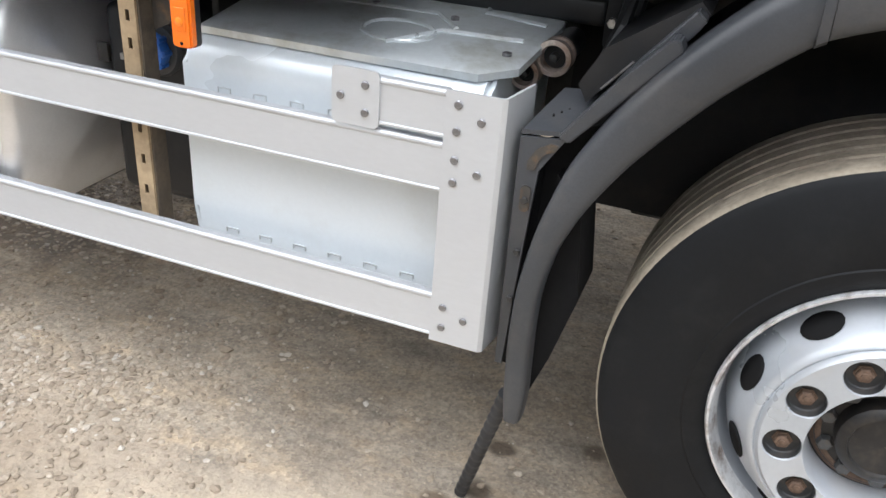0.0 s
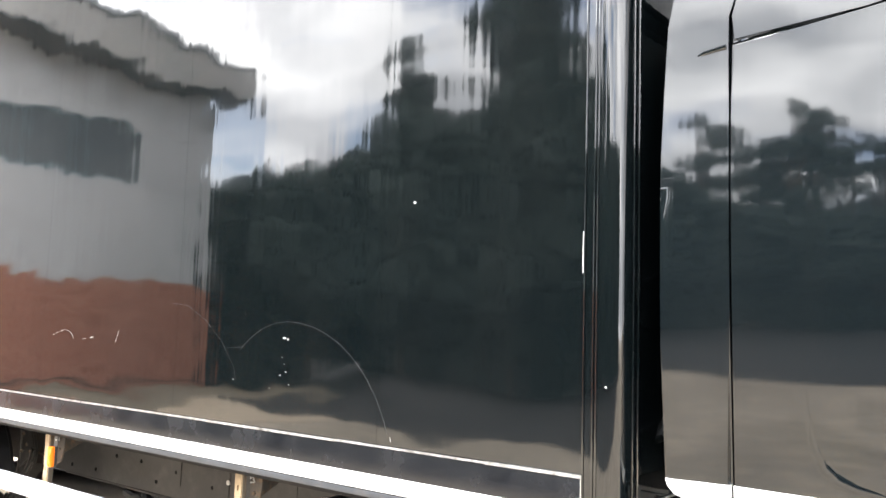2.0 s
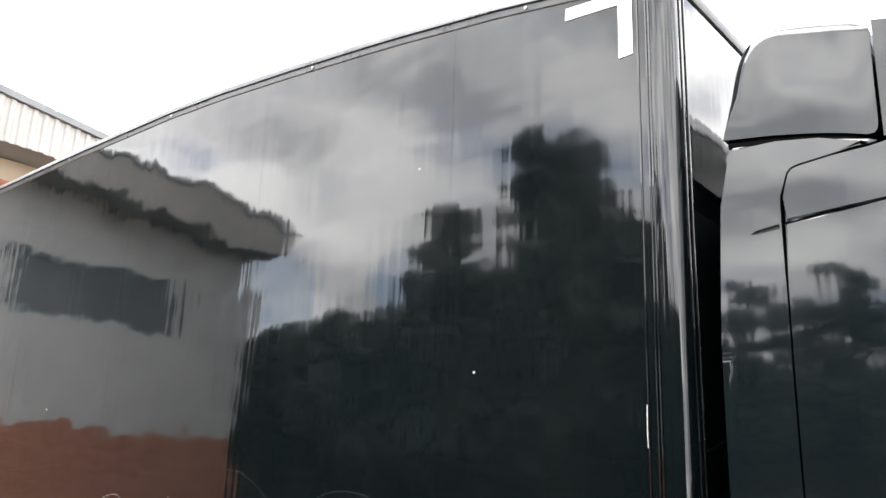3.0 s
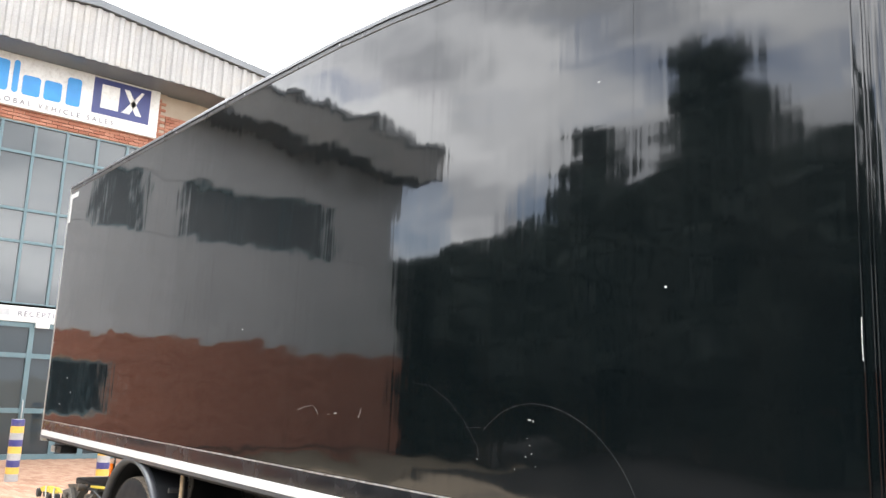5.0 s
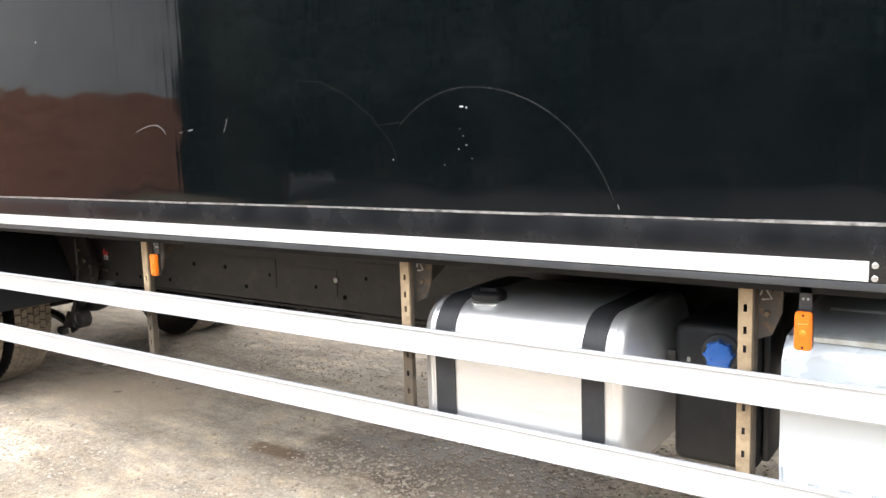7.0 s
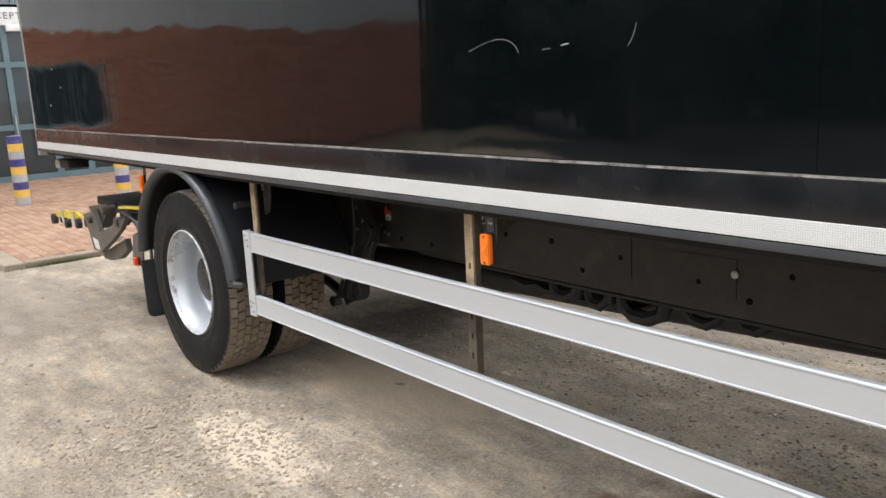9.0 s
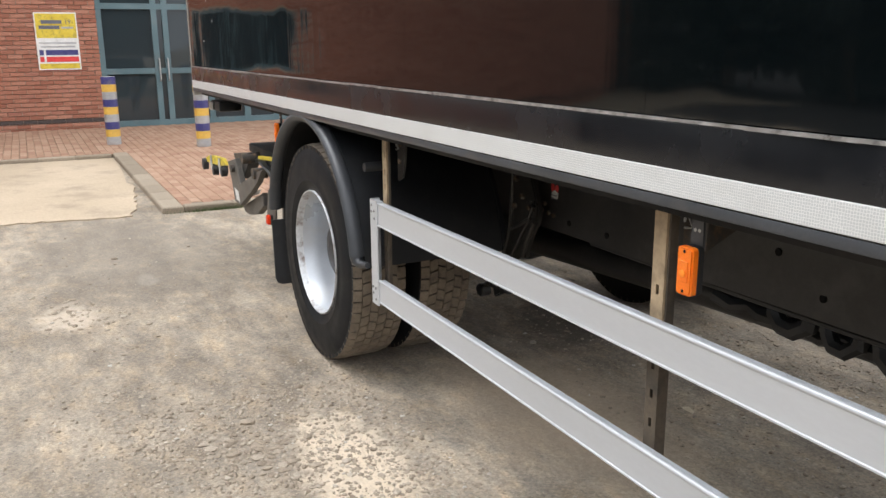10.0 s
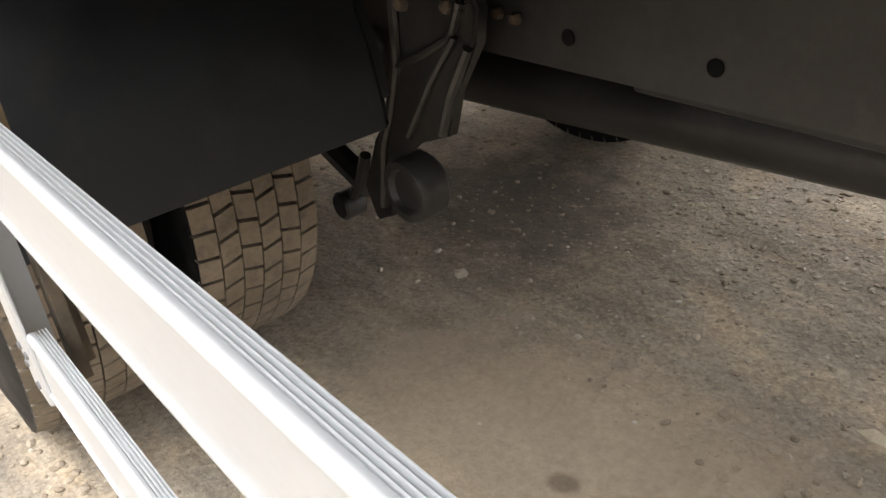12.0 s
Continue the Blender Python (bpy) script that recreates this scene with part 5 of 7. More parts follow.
def pierced_face(r0, r1, hole, count, face):
    """The flat bolting face between two radii: a hole left open round each nut."""
    bm = B()
    half = math.pi / count
    n = 32
    for k in range(count):
        mid = 2 * math.pi * k / count
        rc = (r0 + r1) / 2 - 0.0025
        c = Vector((rc * math.cos(mid), rc * math.sin(mid)))
        edge = [(r1, mid - half + 2 * half * i / 12) for i in range(13)] + [(r1 + (r0 - r1) * i / 4, mid + half) for i in range(1, 4)]
        edge += [(r0, mid + half - 2 * half * i / 12) for i in range(13)] + [(r0 + (r1 - r0) * i / 4, mid - half) for i in range(1, 4)]
        out = [Vector((r * math.cos(a), r * math.sin(a))) for r, a in edge]
        rings = [[bm.verts.new((p.x, face, p.y)) for p in out]]
        for rad, d in ((hole, 0.0), (hole - 0.0015, 0.003)):
            rings.append([bm.verts.new((q.x, face + d, q.y)) for q in (c + rad * (p - c).normalized() for p in out)])
        for p, q in zip(rings, rings[1:]):
            for i in range(n):
                j = (i + 1) % n
                bm.faces.new((p[i], p[j], q[j], q[i]))
    bmesh.ops.remove_doubles(bm, verts=bm.verts[:], dist=0.0002)
    return finish(bm, "nut_face", 30)


HUB_FRONT = rim_mesh([(0.125, 0.045), (0.116, 0.043), (0.112, 0.035), (0.080, 0.033), (0.078, 0.0), (0.070, -0.007), (0.060, -0.009), (0.057, -0.003), (0.02, -0.001), (0.0005, -0.001)], 48)
DISC_REAR = rim_mesh([(0.281, 0.036), (0.266, 0.06), (0.259, 0.11), (0.257, 0.155), (0.250, 0.175), (0.235, 0.185), (0.205, 0.190), (0.14, 0.190), (0.135, 0.186)])
HUB_REAR = rim_mesh([(0.138, 0.192), (0.136, 0.14), (0.125, 0.112), (0.11, 0.104), (0.06, 0.102), (0.055, 0.095), (0.02, 0.093), (0.0005, 0.093)], 48)
NUT_FACE = pierced_face(0.1305, 0.2025, 0.0335, 10, -0.0375)
bm = B()
lathe(bm, [(0.0322, 0.0028), (0.0305, 0.017), (0.0285, 0.019), (0.004, 0.019)], (0, 0, 0), 24, caps=False)
CUP = finish(bm, "nut_cup", 30)
RUSTY_RING = rim_mesh([(0.121, 0.0445), (0.1185, 0.040), (0.110, 0.0345), (0.104, 0.0325), (0.100, 0.0335)], 48)
bm = B()
lathe(bm, [(0.0235, 0.0), (0.0235, -0.003), (0.0190, -0.004), (0.0190, -0.011), (0.0165, -0.014), (0.010, -0.015), (0.009, -0.017), (0.004, -0.0175)], (0, 0, 0), 6)
NUT = finish(bm, "wheel_nut")
# flattened dark discs, painted shade in place of open hand holes
bm = B()
bmesh.ops.create_uvsphere(bm, u_segments=16, v_segments=8, radius=1.0)
for v in bm.verts:
    v.co = Vector((v.co.x * 0.038, v.co.y * 0.006, v.co.z * 0.028))
HOLE = finish(bm, "hand_hole", 60)
bm = B()
lathe(bm, [(0.015, 0.0), (0.015, -0.009), (0.012, -0.013), (0.004, -0.013)], (0, 0, 0), 6)
SMALLNUT = finish(bm, "hub_bolt")


def wheel(x, y, z, front, twin, flip=False, spin=0.0):
    """One wheel end: rim with flange, disc, hub and nuts, and one or two tyres. flip: the far side."""
    base = Matrix.Translation((x, y, z)) @ Matrix.Rotation(math.pi if flip else 0, 4, "Z") @ Matrix.Rotation(spin, 4, "Y")
    disc = put_mesh("front_wheel" if front else "rear_wheel", DISC_FRONT if front else DISC_REAR, M_RIM, truck, "silver steel wheel with a dusty tyre", base)
    put_mesh("flange", FLANGE, M_FLANGE, disc, "chipped rusty rim edge", base)
    put_mesh("hub", HUB_FRONT if front else HUB_REAR, M_GREASE, disc, "dark greasy hub", base)
    put_mesh("tyre", TY_FRONT if front else TY_REAR, M_RUBBER, disc, "worn black tyre with dusty tread", base)
    if twin:
        inner = base @ Matrix.Translation((0, 0.318, 0)) @ Matrix.Rotation(0.2, 4, "Y")
        put_mesh("inner_tyre", TY_REAR, M_RUBBER, disc, "", inner)
        for at in (base, inner):
            tagged(put_mesh("tread", TREAD, M_RUBBER, disc, "", at), "dusty worn tread blocks", kind="stuff")
        bm = B()
        lathe(bm, [(0.284, 0.34), (0.284, 0.56), (0.05, 0.56)], (0, 0, 0), 48)
        put_mesh("inner_rim", finish(bm, "inner_rim"), M_CHASSIS, disc, "", base)
    if front:
        put_mesh("nut_face", NUT_FACE, M_RIM, disc, "", base)
        put_mesh("centre_lip", LIP_FRONT, M_RIM, disc, "", base)
        put_mesh("rust_ring", RUSTY_RING, M_RUST, disc, "rust round the hub", base)
    face = -0.0375 if front else 0.190
    for k in range(10):
        a = math.pi * 2 * k / 10
        at = base @ Matrix.Translation((0.1675 * math.cos(a), face, 0.1675 * math.sin(a)))
        if front:
            # the cups are drawn darker than the rim
            put_mesh("nut_cup", CUP, M_CUP, disc, "", base @ Matrix.Translation((0.164 * math.cos(a), face, 0.164 * math.sin(a))))
            at = base @ Matrix.Translation((0.164 * math.cos(a), face + 0.0185, 0.164 * math.sin(a))) @ Matrix.Scale(0.76, 4)
        put_mesh("wheel_nut", NUT, M_RUST, disc, "rusty wheel nut", at)
        b = a + math.pi / 10
        if front:
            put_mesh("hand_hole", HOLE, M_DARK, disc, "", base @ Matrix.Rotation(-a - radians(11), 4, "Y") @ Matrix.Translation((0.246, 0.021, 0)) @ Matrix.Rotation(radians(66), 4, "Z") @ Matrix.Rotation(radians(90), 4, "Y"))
            put_mesh("hub_bolt", SMALLNUT, M_HUBBOLT, disc, "", base @ Matrix.Translation((0.096 * math.cos(b), 0.034, 0.096 * math.sin(b))))
    return disc


wheel(1.032, 0.085, 0.484, True, False, spin=-0.165)
wheel(1.032, WIDE - 0.085, 0.484, True, False, True)
wheel(-5.612, 0.034, 0.512, False, True)
wheel(-5.612, WIDE - 0.034, 0.512, False, True, True)
bm = B()
tube(bm, [(-5.605, 0.55, 0.51), (-5.605, 0.9, 0.52), (-5.605, 1.6, 0.52), (-5.605, 1.95, 0.51)], 0.09, 16)
lathe(bm, [(0.05, -0.16), (0.16, -0.10), (0.20, 0.0), (0.16, 0.10), (0.05, 0.16)], (-5.605, 1.25, 0.53), 24, "x")
part("rear_axle", bm, M_CHASSIS, truck)
bm = B()
tube(bm, [(1.035, 0.35, 0.49), (1.035, 0.7, 0.40), (1.035, 1.8, 0.40), (1.035, 2.15, 0.49)], 0.06, 12)
part("front_axle", bm, M_CHASSIS, truck)


# ---- mudguards ----
def arc_path(cx, cz, r, a0, a1, n, extra0=None, extra1=None):
    pts = [((cx + r * math.cos(radians(a)), cz + r * math.sin(radians(a))), (math.cos(radians(a)), math.sin(radians(a)))) for a in np.linspace(a0, a1, n)]
    if extra0:
        pts = [extra0] + pts
    if extra1:
        pts = pts + [extra1]
    return pts


def rear_mudguard(flip=False):
    def yy(y):
        return WIDE - y if flip else y
    cx, cz, r = -5.605, 0.535, 0.615
    path = arc_path(cx, cz, r, 9, 172, 33)
    bm = B()
    sweep(bm, path, [(0.0, yy(0.018)), (0.012, yy(0.018)), (0.012, yy(0.72)), (0.0, yy(0.72))])
    g = part("rear_mudguard", bm, M_BLACKPL, truck, "black plastic mudguard over twin rear wheels")
    bm = B()
    ring = [(0.006 + 0.030 * math.cos(a) * 0.9, yy(0.024 + 0.034 * math.sin(a))) for a in (2 * math.pi * k / 12 for k in range(12))]
    sweep(bm, path, ring)
    part("rolled_edge", bm, M_PLASTIC, g, "rounded grey-black edge")
    bm = B()
    tube(bm, [(cx + r * math.cos(radians(9)) + 0.004, yy(0.022), cz + r * math.sin(radians(9)) + 0.004), (cx + r + 0.004, yy(0.022), cz + 0.080), (cx + r + 0.030, yy(0.024), cz + 0.074), (cx + r + 0.095, yy(0.030), cz + 0.084)], 0.026, 12, [0.029, 0.026, 0.017, 0.012])
    part("bottom_roll", bm, M_PLASTIC, g)
    # front inner skirt that hides the tyres from ahead
    bm = B()
    path2 = arc_path(cx, cz, r + 0.004, 4.5, 62, 12)
    sweep(bm, path2, [(0.0, yy(0.045)), (0.018, yy(0.050)), (0.020, yy(0.69)), (0.0, yy(0.71))])
    part("spray_skirt", bm, M_BLACKPL, g)
    bm = B()
    xs = cx + r * math.cos(radians(172))
    prism(bm, [(yy(0.0), 0.56), (yy(0.70), 0.56), (yy(0.70), 0.205), (yy(0.035), 0.205), (yy(0.010), 0.215), (yy(0.0), 0.240)], "x", xs - 0.014, xs)
    for v in bm.verts:
        v.co.x += 0.10 * max(0.0, 0.42 - v.co.z)
    part("mud_flap", bm, M_STRAP, g, "black rubber mud flap")
    bm = B()
    prism(bm, [(xs - 0.02, 0.90), (xs + 0.02, 0.92), (xs - 0.02, 0.50), (xs - 0.05, 0.46)], "y", yy(0.07), yy(0.08))
    part("flap_bracket", bm, M_CHASSIS, g)
    bm = B()
    lathe(bm, [(0.010, -0.006), (0.017, -0.006), (0.019, 0.0), (0.019, 0.070), (0.015, 0.074)], (-4.965, yy(0.06) if not flip else yy(0.19), 1.000), 16)
    part("stay", bm, M_BLACKPL, g)
    return g


rear_mudguard()
rear_mudguard(True)


def along(pts, n):
    """n points spread evenly along a bent line."""
    p = np.array(pts, float)
    d = np.concatenate([[0], np.cumsum(np.hypot(*np.diff(p, axis=0).T))])
    t = np.linspace(0, d[-1], n)
    q = np.c_[np.interp(t, d, p[:, 0]), np.interp(t, d, p[:, 1])]
    for _ in range(2):
        q[1:-1] = (q[:-2] + 2 * q[1:-1] + q[2:]) / 4
    return q


def band(bm, outer, inner, n, yy, lift=0.0):
    """A moulded arch band between an outer and an inner edge, with rolled edges."""
    a, b = along(outer, n), along(inner, n)
    prof = [(0.02, 0.10), (0.0, 0.050), (0.02, 0.030), (0.08, 0.020), (0.25, 0.0155), (0.5, 0.014), (0.78, 0.0155), (0.92, 0.021), (0.985, 0.033), (1.0, 0.058), (0.965, 0.058), (0.90, 0.036), (0.15, 0.036), (0.10, 0.10)]
    rings = [[bm.verts.new((o[0] + (e[0] - o[0]) * f, yy(y - lift), o[1] + (e[1] - o[1]) * f)) for f, y in prof] for o, e in zip(a, b)]
    k = len(prof)
    for p, q in zip(rings, rings[1:]):
        for m in range(k):
            bm.faces.new((p[m], p[(m + 1) % k], q[(m + 1) % k], q[m]))
    bm.faces.new(rings[0]), bm.faces.new(rings[-1])
    return bm


def front_mudguard(flip=False):
    def yy(y):
        return WIDE - y if flip else y
    cx, cz = 1.05, 0.60
    outer = [(0.374, 0.352), (0.367, 0.40), (0.362, 0.541), (0.367, 0.652), (0.388, 0.775), (0.424, 0.890), (0.477, 0.983), (0.537, 1.064), (0.603, 1.138), (0.659, 1.191), (0.705, 1.226), (0.738, 1.246)]
    inner = [(0.408, 0.352), (0.413, 0.40), (0.408, 0.553), (0.410, 0.640), (0.428, 0.732), (0.467, 0.822), (0.520, 0.908), (0.580, 0.983), (0.638, 1.049), (0.694, 1.100), (0.742, 1.140)]
    g = part("front_mudguard", band(B(), outer, inner, 44, yy), M_PLASTIC, truck, "grey-black plastic front wheel arch", 50)
    part("joint_seal", band(B(), [(0.738, 1.244), (0.752, 1.252)], [(0.742, 1.139), (0.756, 1.147)], 3, yy, 0.008), M_PLASTIC, g)
    part("step_arch", band(B(), [(0.752, 1.256), (0.80, 1.275), (0.92, 1.305), (1.05, 1.315), (1.20, 1.305), (1.36, 1.27)], [(0.757, 1.152), (0.80, 1.172), (0.92, 1.205), (1.05, 1.215), (1.20, 1.205), (1.36, 1.165)], 20, yy, 0.010), M_PLASTIC, g, "", 50)
    bm = B()
    path2 = arc_path(cx, cz, 0.662, 62, 178, 26) + [((0.405, 0.46), (-1.0, 0.0)), ((0.41, 0.42), (-1.0, 0.0))]
    sweep(bm, path2, [(0.0, yy(0.10)), (0.008, yy(0.10)), (0.008, yy(0.50)), (0.0, yy(0.50))])
    part("inner_liner", bm, M_BLACKPL, g)
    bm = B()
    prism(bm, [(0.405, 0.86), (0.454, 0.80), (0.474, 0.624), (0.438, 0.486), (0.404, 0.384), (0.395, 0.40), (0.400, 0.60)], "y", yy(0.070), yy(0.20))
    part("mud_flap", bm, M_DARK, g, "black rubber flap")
    return g


front_mudguard()
front_mudguard(True)


def arch_fittings():
    """Panels, bars and rusty brackets between the exhaust box and the wheel arch."""
    bm = B()
    prism(bm, [(0.402, 1.0), (0.438, 1.066), (0.575, 1.160), (0.592, 1.142), (0.470, 1.03), (0.42, 0.97)], "y", 0.145, 0.42)
    f = part("arch_cover", bm, M_BLACKPL, truck, "black sloping cover beside the wheel arch")
    bm = B()
    vs = [bm.verts.new(v) for v in ((0.334, 0.066, 0.922), (0.408, 0.066, 0.930), (0.452, 0.22, 0.966), (0.365, 0.22, 0.958))]
    face = bm.faces.new(vs)
    geo = bmesh.ops.extrude_face_region(bm, geom=[face])
    bmesh.ops.translate(bm, verts=[v for v in geo["geom"] if isinstance(v, bmesh.types.BMVert)], vec=(0, 0, 0.008))
    part("step_plate", bm, M_PLASTIC, f, "grey slotted step plate")
    # dark bars set in the plate as the shade of its slots
    for k in range(3):
        bm = B()
        box(bm, 0.372 + 0.010 * k, 0.3755 + 0.010 * k, 0.115 + 0.014 * k, 0.119 + 0.014 * k, 0.936, 0.9485 + 0.0025 * k)
        part("plate_slot", bm, M_DARK, f)
    bm = B()
    prism(bm, [(0.398, 0.932), (0.418, 0.924), (0.571, 1.100), (0.562, 1.118), (0.550, 1.118), (0.484, 1.044)], "y", 0.050, 0.098)
    bmesh.ops.bevel(bm, geom=bm.edges[:], offset=0.003, segments=2, affect="EDGES")
    part("sloping_bar", bm, M_PLASTIC, f)
    bm = B()
    prism(bm, [(0.455, 1.0), (0.478, 1.036), (0.575, 1.155), (0.592, 1.140), (0.574, 1.112)], "y", 0.100, 0.142)
    bmesh.ops.bevel(bm, geom=bm.edges[:], offset=0.003, segments=2, affect="EDGES")
    part("sloping_bar", bm, M_PLASTIC, f)
    bm = B()
    tube(bm, [(0.452, 0.078, 1.017), (0.475, 0.078, 1.044), (0.496, 0.078, 1.069)], 0.002, 6)
    part("edge_trim", bm, M_BOLT, f)
    bm = B()
    prism(bm, [(0.334, 0.918), (0.412, 0.926), (0.372, 0.862), (0.366, 0.772), (0.356, 0.608), (0.349, 0.45), (0.335, 0.45)], "y", 0.062, 0.070)
    part("mounting_post", bm, M_PLASTIC, f)
    # added dark sheet that stands for the shade behind the arch gap
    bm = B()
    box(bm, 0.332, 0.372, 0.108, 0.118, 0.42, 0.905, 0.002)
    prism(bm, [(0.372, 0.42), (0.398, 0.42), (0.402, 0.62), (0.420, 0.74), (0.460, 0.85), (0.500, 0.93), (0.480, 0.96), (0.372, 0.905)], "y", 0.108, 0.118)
    part("gap_shade_sheet", bm, M_DARK, f)
    bm = B()
    prism(bm, [(0.352, 0.862), (0.352, 0.880), (0.366, 0.903), (0.388, 0.916), (0.402, 0.914), (0.398, 0.904), (0.380, 0.896), (0.370, 0.880), (0.366, 0.864)], "y", 0.058, 0.063)
    part("rusty_bracket", bm, M_BROWN, f, "rust-spotted bracket")
    bm = B()
    prism(bm, rounded(0.346, 0.364, 0.783, 0.832, 0.008, 3), "y", 0.058, 0.063)
    part("rusty_bracket", bm, M_BROWN, f, "rust-spotted bracket")
    bolts("bracket_bolt", [(0.350, 0.062, 0.60), (0.352, 0.062, 0.70), (0.355, 0.058, 0.806)], M_CHASSIS, f, 0.007, 0.005)
    # added screen that keeps the space inside the arch dark
    bm = B()
    box(bm, 0.30, 1.60, 0.60, 0.62, 0.585, 1.26)
    part("dark_gap_screen", bm, M_UNDER, f)
    # block added below the cab to cut the light on the ground there
    bm = B()
    prism(bm, [(0.95, 0.62), (1.02, 0.40), (1.12, 0.34), (1.40, 0.34), (1.50, 0.40), (1.56, 0.62), (1.56, 1.20), (0.95, 1.20)], "x", 0.42, 1.75)
    bmesh.ops.bevel(bm, geom=bm.edges[:], offset=0.02, segments=2, affect="EDGES")
    part("engine_light_block", bm, M_UNDER, f, "dark engine block added to keep light off the ground")
    bm = B()
    tube(bm, [(0.30, 0.80, 0.60), (0.62, 0.84, 0.585), (0.95, 0.90, 0.60)], 0.045, 12)
    part("exhaust_pipe", bm, M_IRON, f)
    bm = B()
    lathe(bm, [(0.02, -0.05), (0.055, -0.045), (0.06, 0.0), (0.06, 0.12), (0.04, 0.14)], (0.62, 0.66, 0.70), 18)
    part("brake_valve", bm, M_CHASSIS, f)
    # ribbed hose end that hangs to the ground
    bm = B()
    pts, rad = [], []
    for k in range(57):
        t = k / 56
        pts.append((0.372 - 0.10 * t, 0.040 + 0.10 * t, 0.40 - 0.392 * t))
        rad.append(0.0155 if k % 4 < 2 else 0.0130)
    tube(bm, pts, 0.012, 10, rad)
    part("ribbed_hose", bm, M_STRAP, f, "black ribbed hose end")
    return f


arch_fittings()


# ---- cab ----
def cab_side(z):
    """How far in the cab's side lies at a height: it tucks in below and leans in above."""
    return 0.055 + 0.088 * max(0.0, 2.0 - z) ** 2 + 0.07 * max(0.0, (z - 1.8) / 0.95) ** 2


def build_cab():
    """The cab's side skin with its shut lines, roof deflector, and the plain shell behind."""
    bm = B()
    prism(bm, [(0.12, 1.28), (2.25, 1.28), (2.32, 1.7), (2.25, 2.70), (0.14, 2.74)], "y", 0.215, WIDE - 0.215)
    cab = part("cab", bm, M_CABPAINT, truck, "gloss black lorry cab with a white tape strip")
    def skin(name, poly, y0=0.10, y1=0.155, bev=0.008):
        for s in (0, 1):
            bm = B()
            a, b = (y0, y1) if s == 0 else (WIDE - y0, WIDE - y1)
            prism(bm, poly, "y", a, b)
            front_edges = [e for e in bm.edges if all(abs(v.co.y - a) < 1e-6 for v in e.verts)]
            bmesh.ops.bevel(bm, geom=front_edges, offset=bev, segments=3, affect="EDGES")
            for z in np.arange(1.32, 2.76, 0.06):
                bmesh.ops.bisect_plane(bm, geom=bm.verts[:] + bm.edges[:] + bm.faces[:], plane_co=(0, 0, z), plane_no=(0, 0, 1))
            for x in (0.11, 0.15, 0.20, 0.32, 0.42, 0.55, 0.7, 0.9, 1.15, 1.7, 2.0):
                bmesh.ops.bisect_plane(bm, geom=bm.verts[:] + bm.edges[:] + bm.faces[:], plane_co=(x, 0, 0), plane_no=(1, 0, 0))
            for v in bm.verts:
                lean = cab_side(v.co.z) - 0.10
                v.co.x -= 0.42 * (lean - 0.055 * max(0.0, (v.co.z - 1.7) / 1.05) ** 2) * max(0.0, 1.0 - v.co.x)
                v.co.y += lean if s == 0 else -lean
            part(name, bm, M_CABPAINT, cab)
    # rear quarter, with its rounded lower corner
    skin("quarter_panel", [(0.085, 1.335), (0.098, 1.31), (0.118, 1.292), (0.145, 1.285), (0.2715, 1.282), (0.268, 1.80), (0.262, 2.30), (0.256, 2.525), (0.255, 2.60), (0.257, 2.648), (0.266, 2.682), (0.284, 2.700), (0.305, 2.706), (0.48, 2.715), (0.52, 2.722), (0.50, 2.732), (0.37, 2.765), (0.25, 2.785), (0.115, 2.80), (0.093, 2.775), (0.078, 2.60), (0.070, 2.20), (0.076, 1.7)], 0.10, 0.155, 0.012)
    # door skin below the upper crease
    skin("door_panel", [(0.2775, 1.282), (1.45, 1.262), (1.45, 2.66), (0.60, 2.545), (0.266, 2.515), (0.268, 2.30), (0.274, 1.80)], 0.10, 0.155, 0.006)
    skin("window_panel", [(0.264, 2.523), (0.60, 2.553), (1.45, 2.668), (1.45, 2.735), (0.62, 2.725), (0.50, 2.707), (0.40, 2.702), (0.305, 2.698), (0.286, 2.692), (0.272, 2.675), (0.264, 2.645), (0.262, 2.60)], 0.105, 0.155, 0.008)
    skin("front_corner", [(1.456, 1.262), (2.24, 1.262), (2.31, 1.7), (2.24, 2.735), (1.456, 2.735)], 0.11, 0.155, 0.03)
    for s in (0, 1):
        def yy(y):
            return y if s == 0 else WIDE - y
        # crease that runs off behind the shut line
        bm = B()
        tube(bm, [(0.175, yy(cab_side(2.5) + 0.004), 2.497), (0.20, yy(cab_side(2.5) + 0.001), 2.503), (0.262, yy(cab_side(2.51)), 2.511)], 0.006, 8, [0.002, 0.006, 0.007])
        part("crease", bm, M_CABPAINT, cab)
        # swept recess low on the door
        bm = B()
        pts = [(0.462, 1.60), (0.465, 1.53), (0.475, 1.465), (0.495, 1.42), (0.53, 1.39), (0.58, 1.372), (0.65, 1.362), (0.72, 1.358)]
        wide = [0.010, 0.030, 0.042, 0.050, 0.055, 0.050, 0.034, 0.010]
        high = [0.0005, 0.0016, 0.0024, 0.003, 0.003, 0.0026, 0.0014, 0.0004]
        tube(bm, [(x, yy(cab_side(z) + w - h), z) for (x, z), w, h in zip(pts, wide, high)], 0.01, 40, wide)
        part("swept_crease", bm, M_CABPAINT, cab)
        # tape, cut at the shut line
        bm = B()
        prism(bm, [(0.092, 1.338), (0.099, 1.318), (0.118, 1.300), (0.145, 1.291), (0.2715, 1.289), (0.2713, 1.342)], "y", yy(0.0915), yy(0.102))
        part("marking_tape", bm, M_TAPE, cab, "off-white reflective tape strip")
        bm = B()
        prism(bm, [(0.2785, 1.289), (1.44, 1.272), (1.44, 1.336), (0.2783, 1.342)], "y", yy(0.0915), yy(0.102))
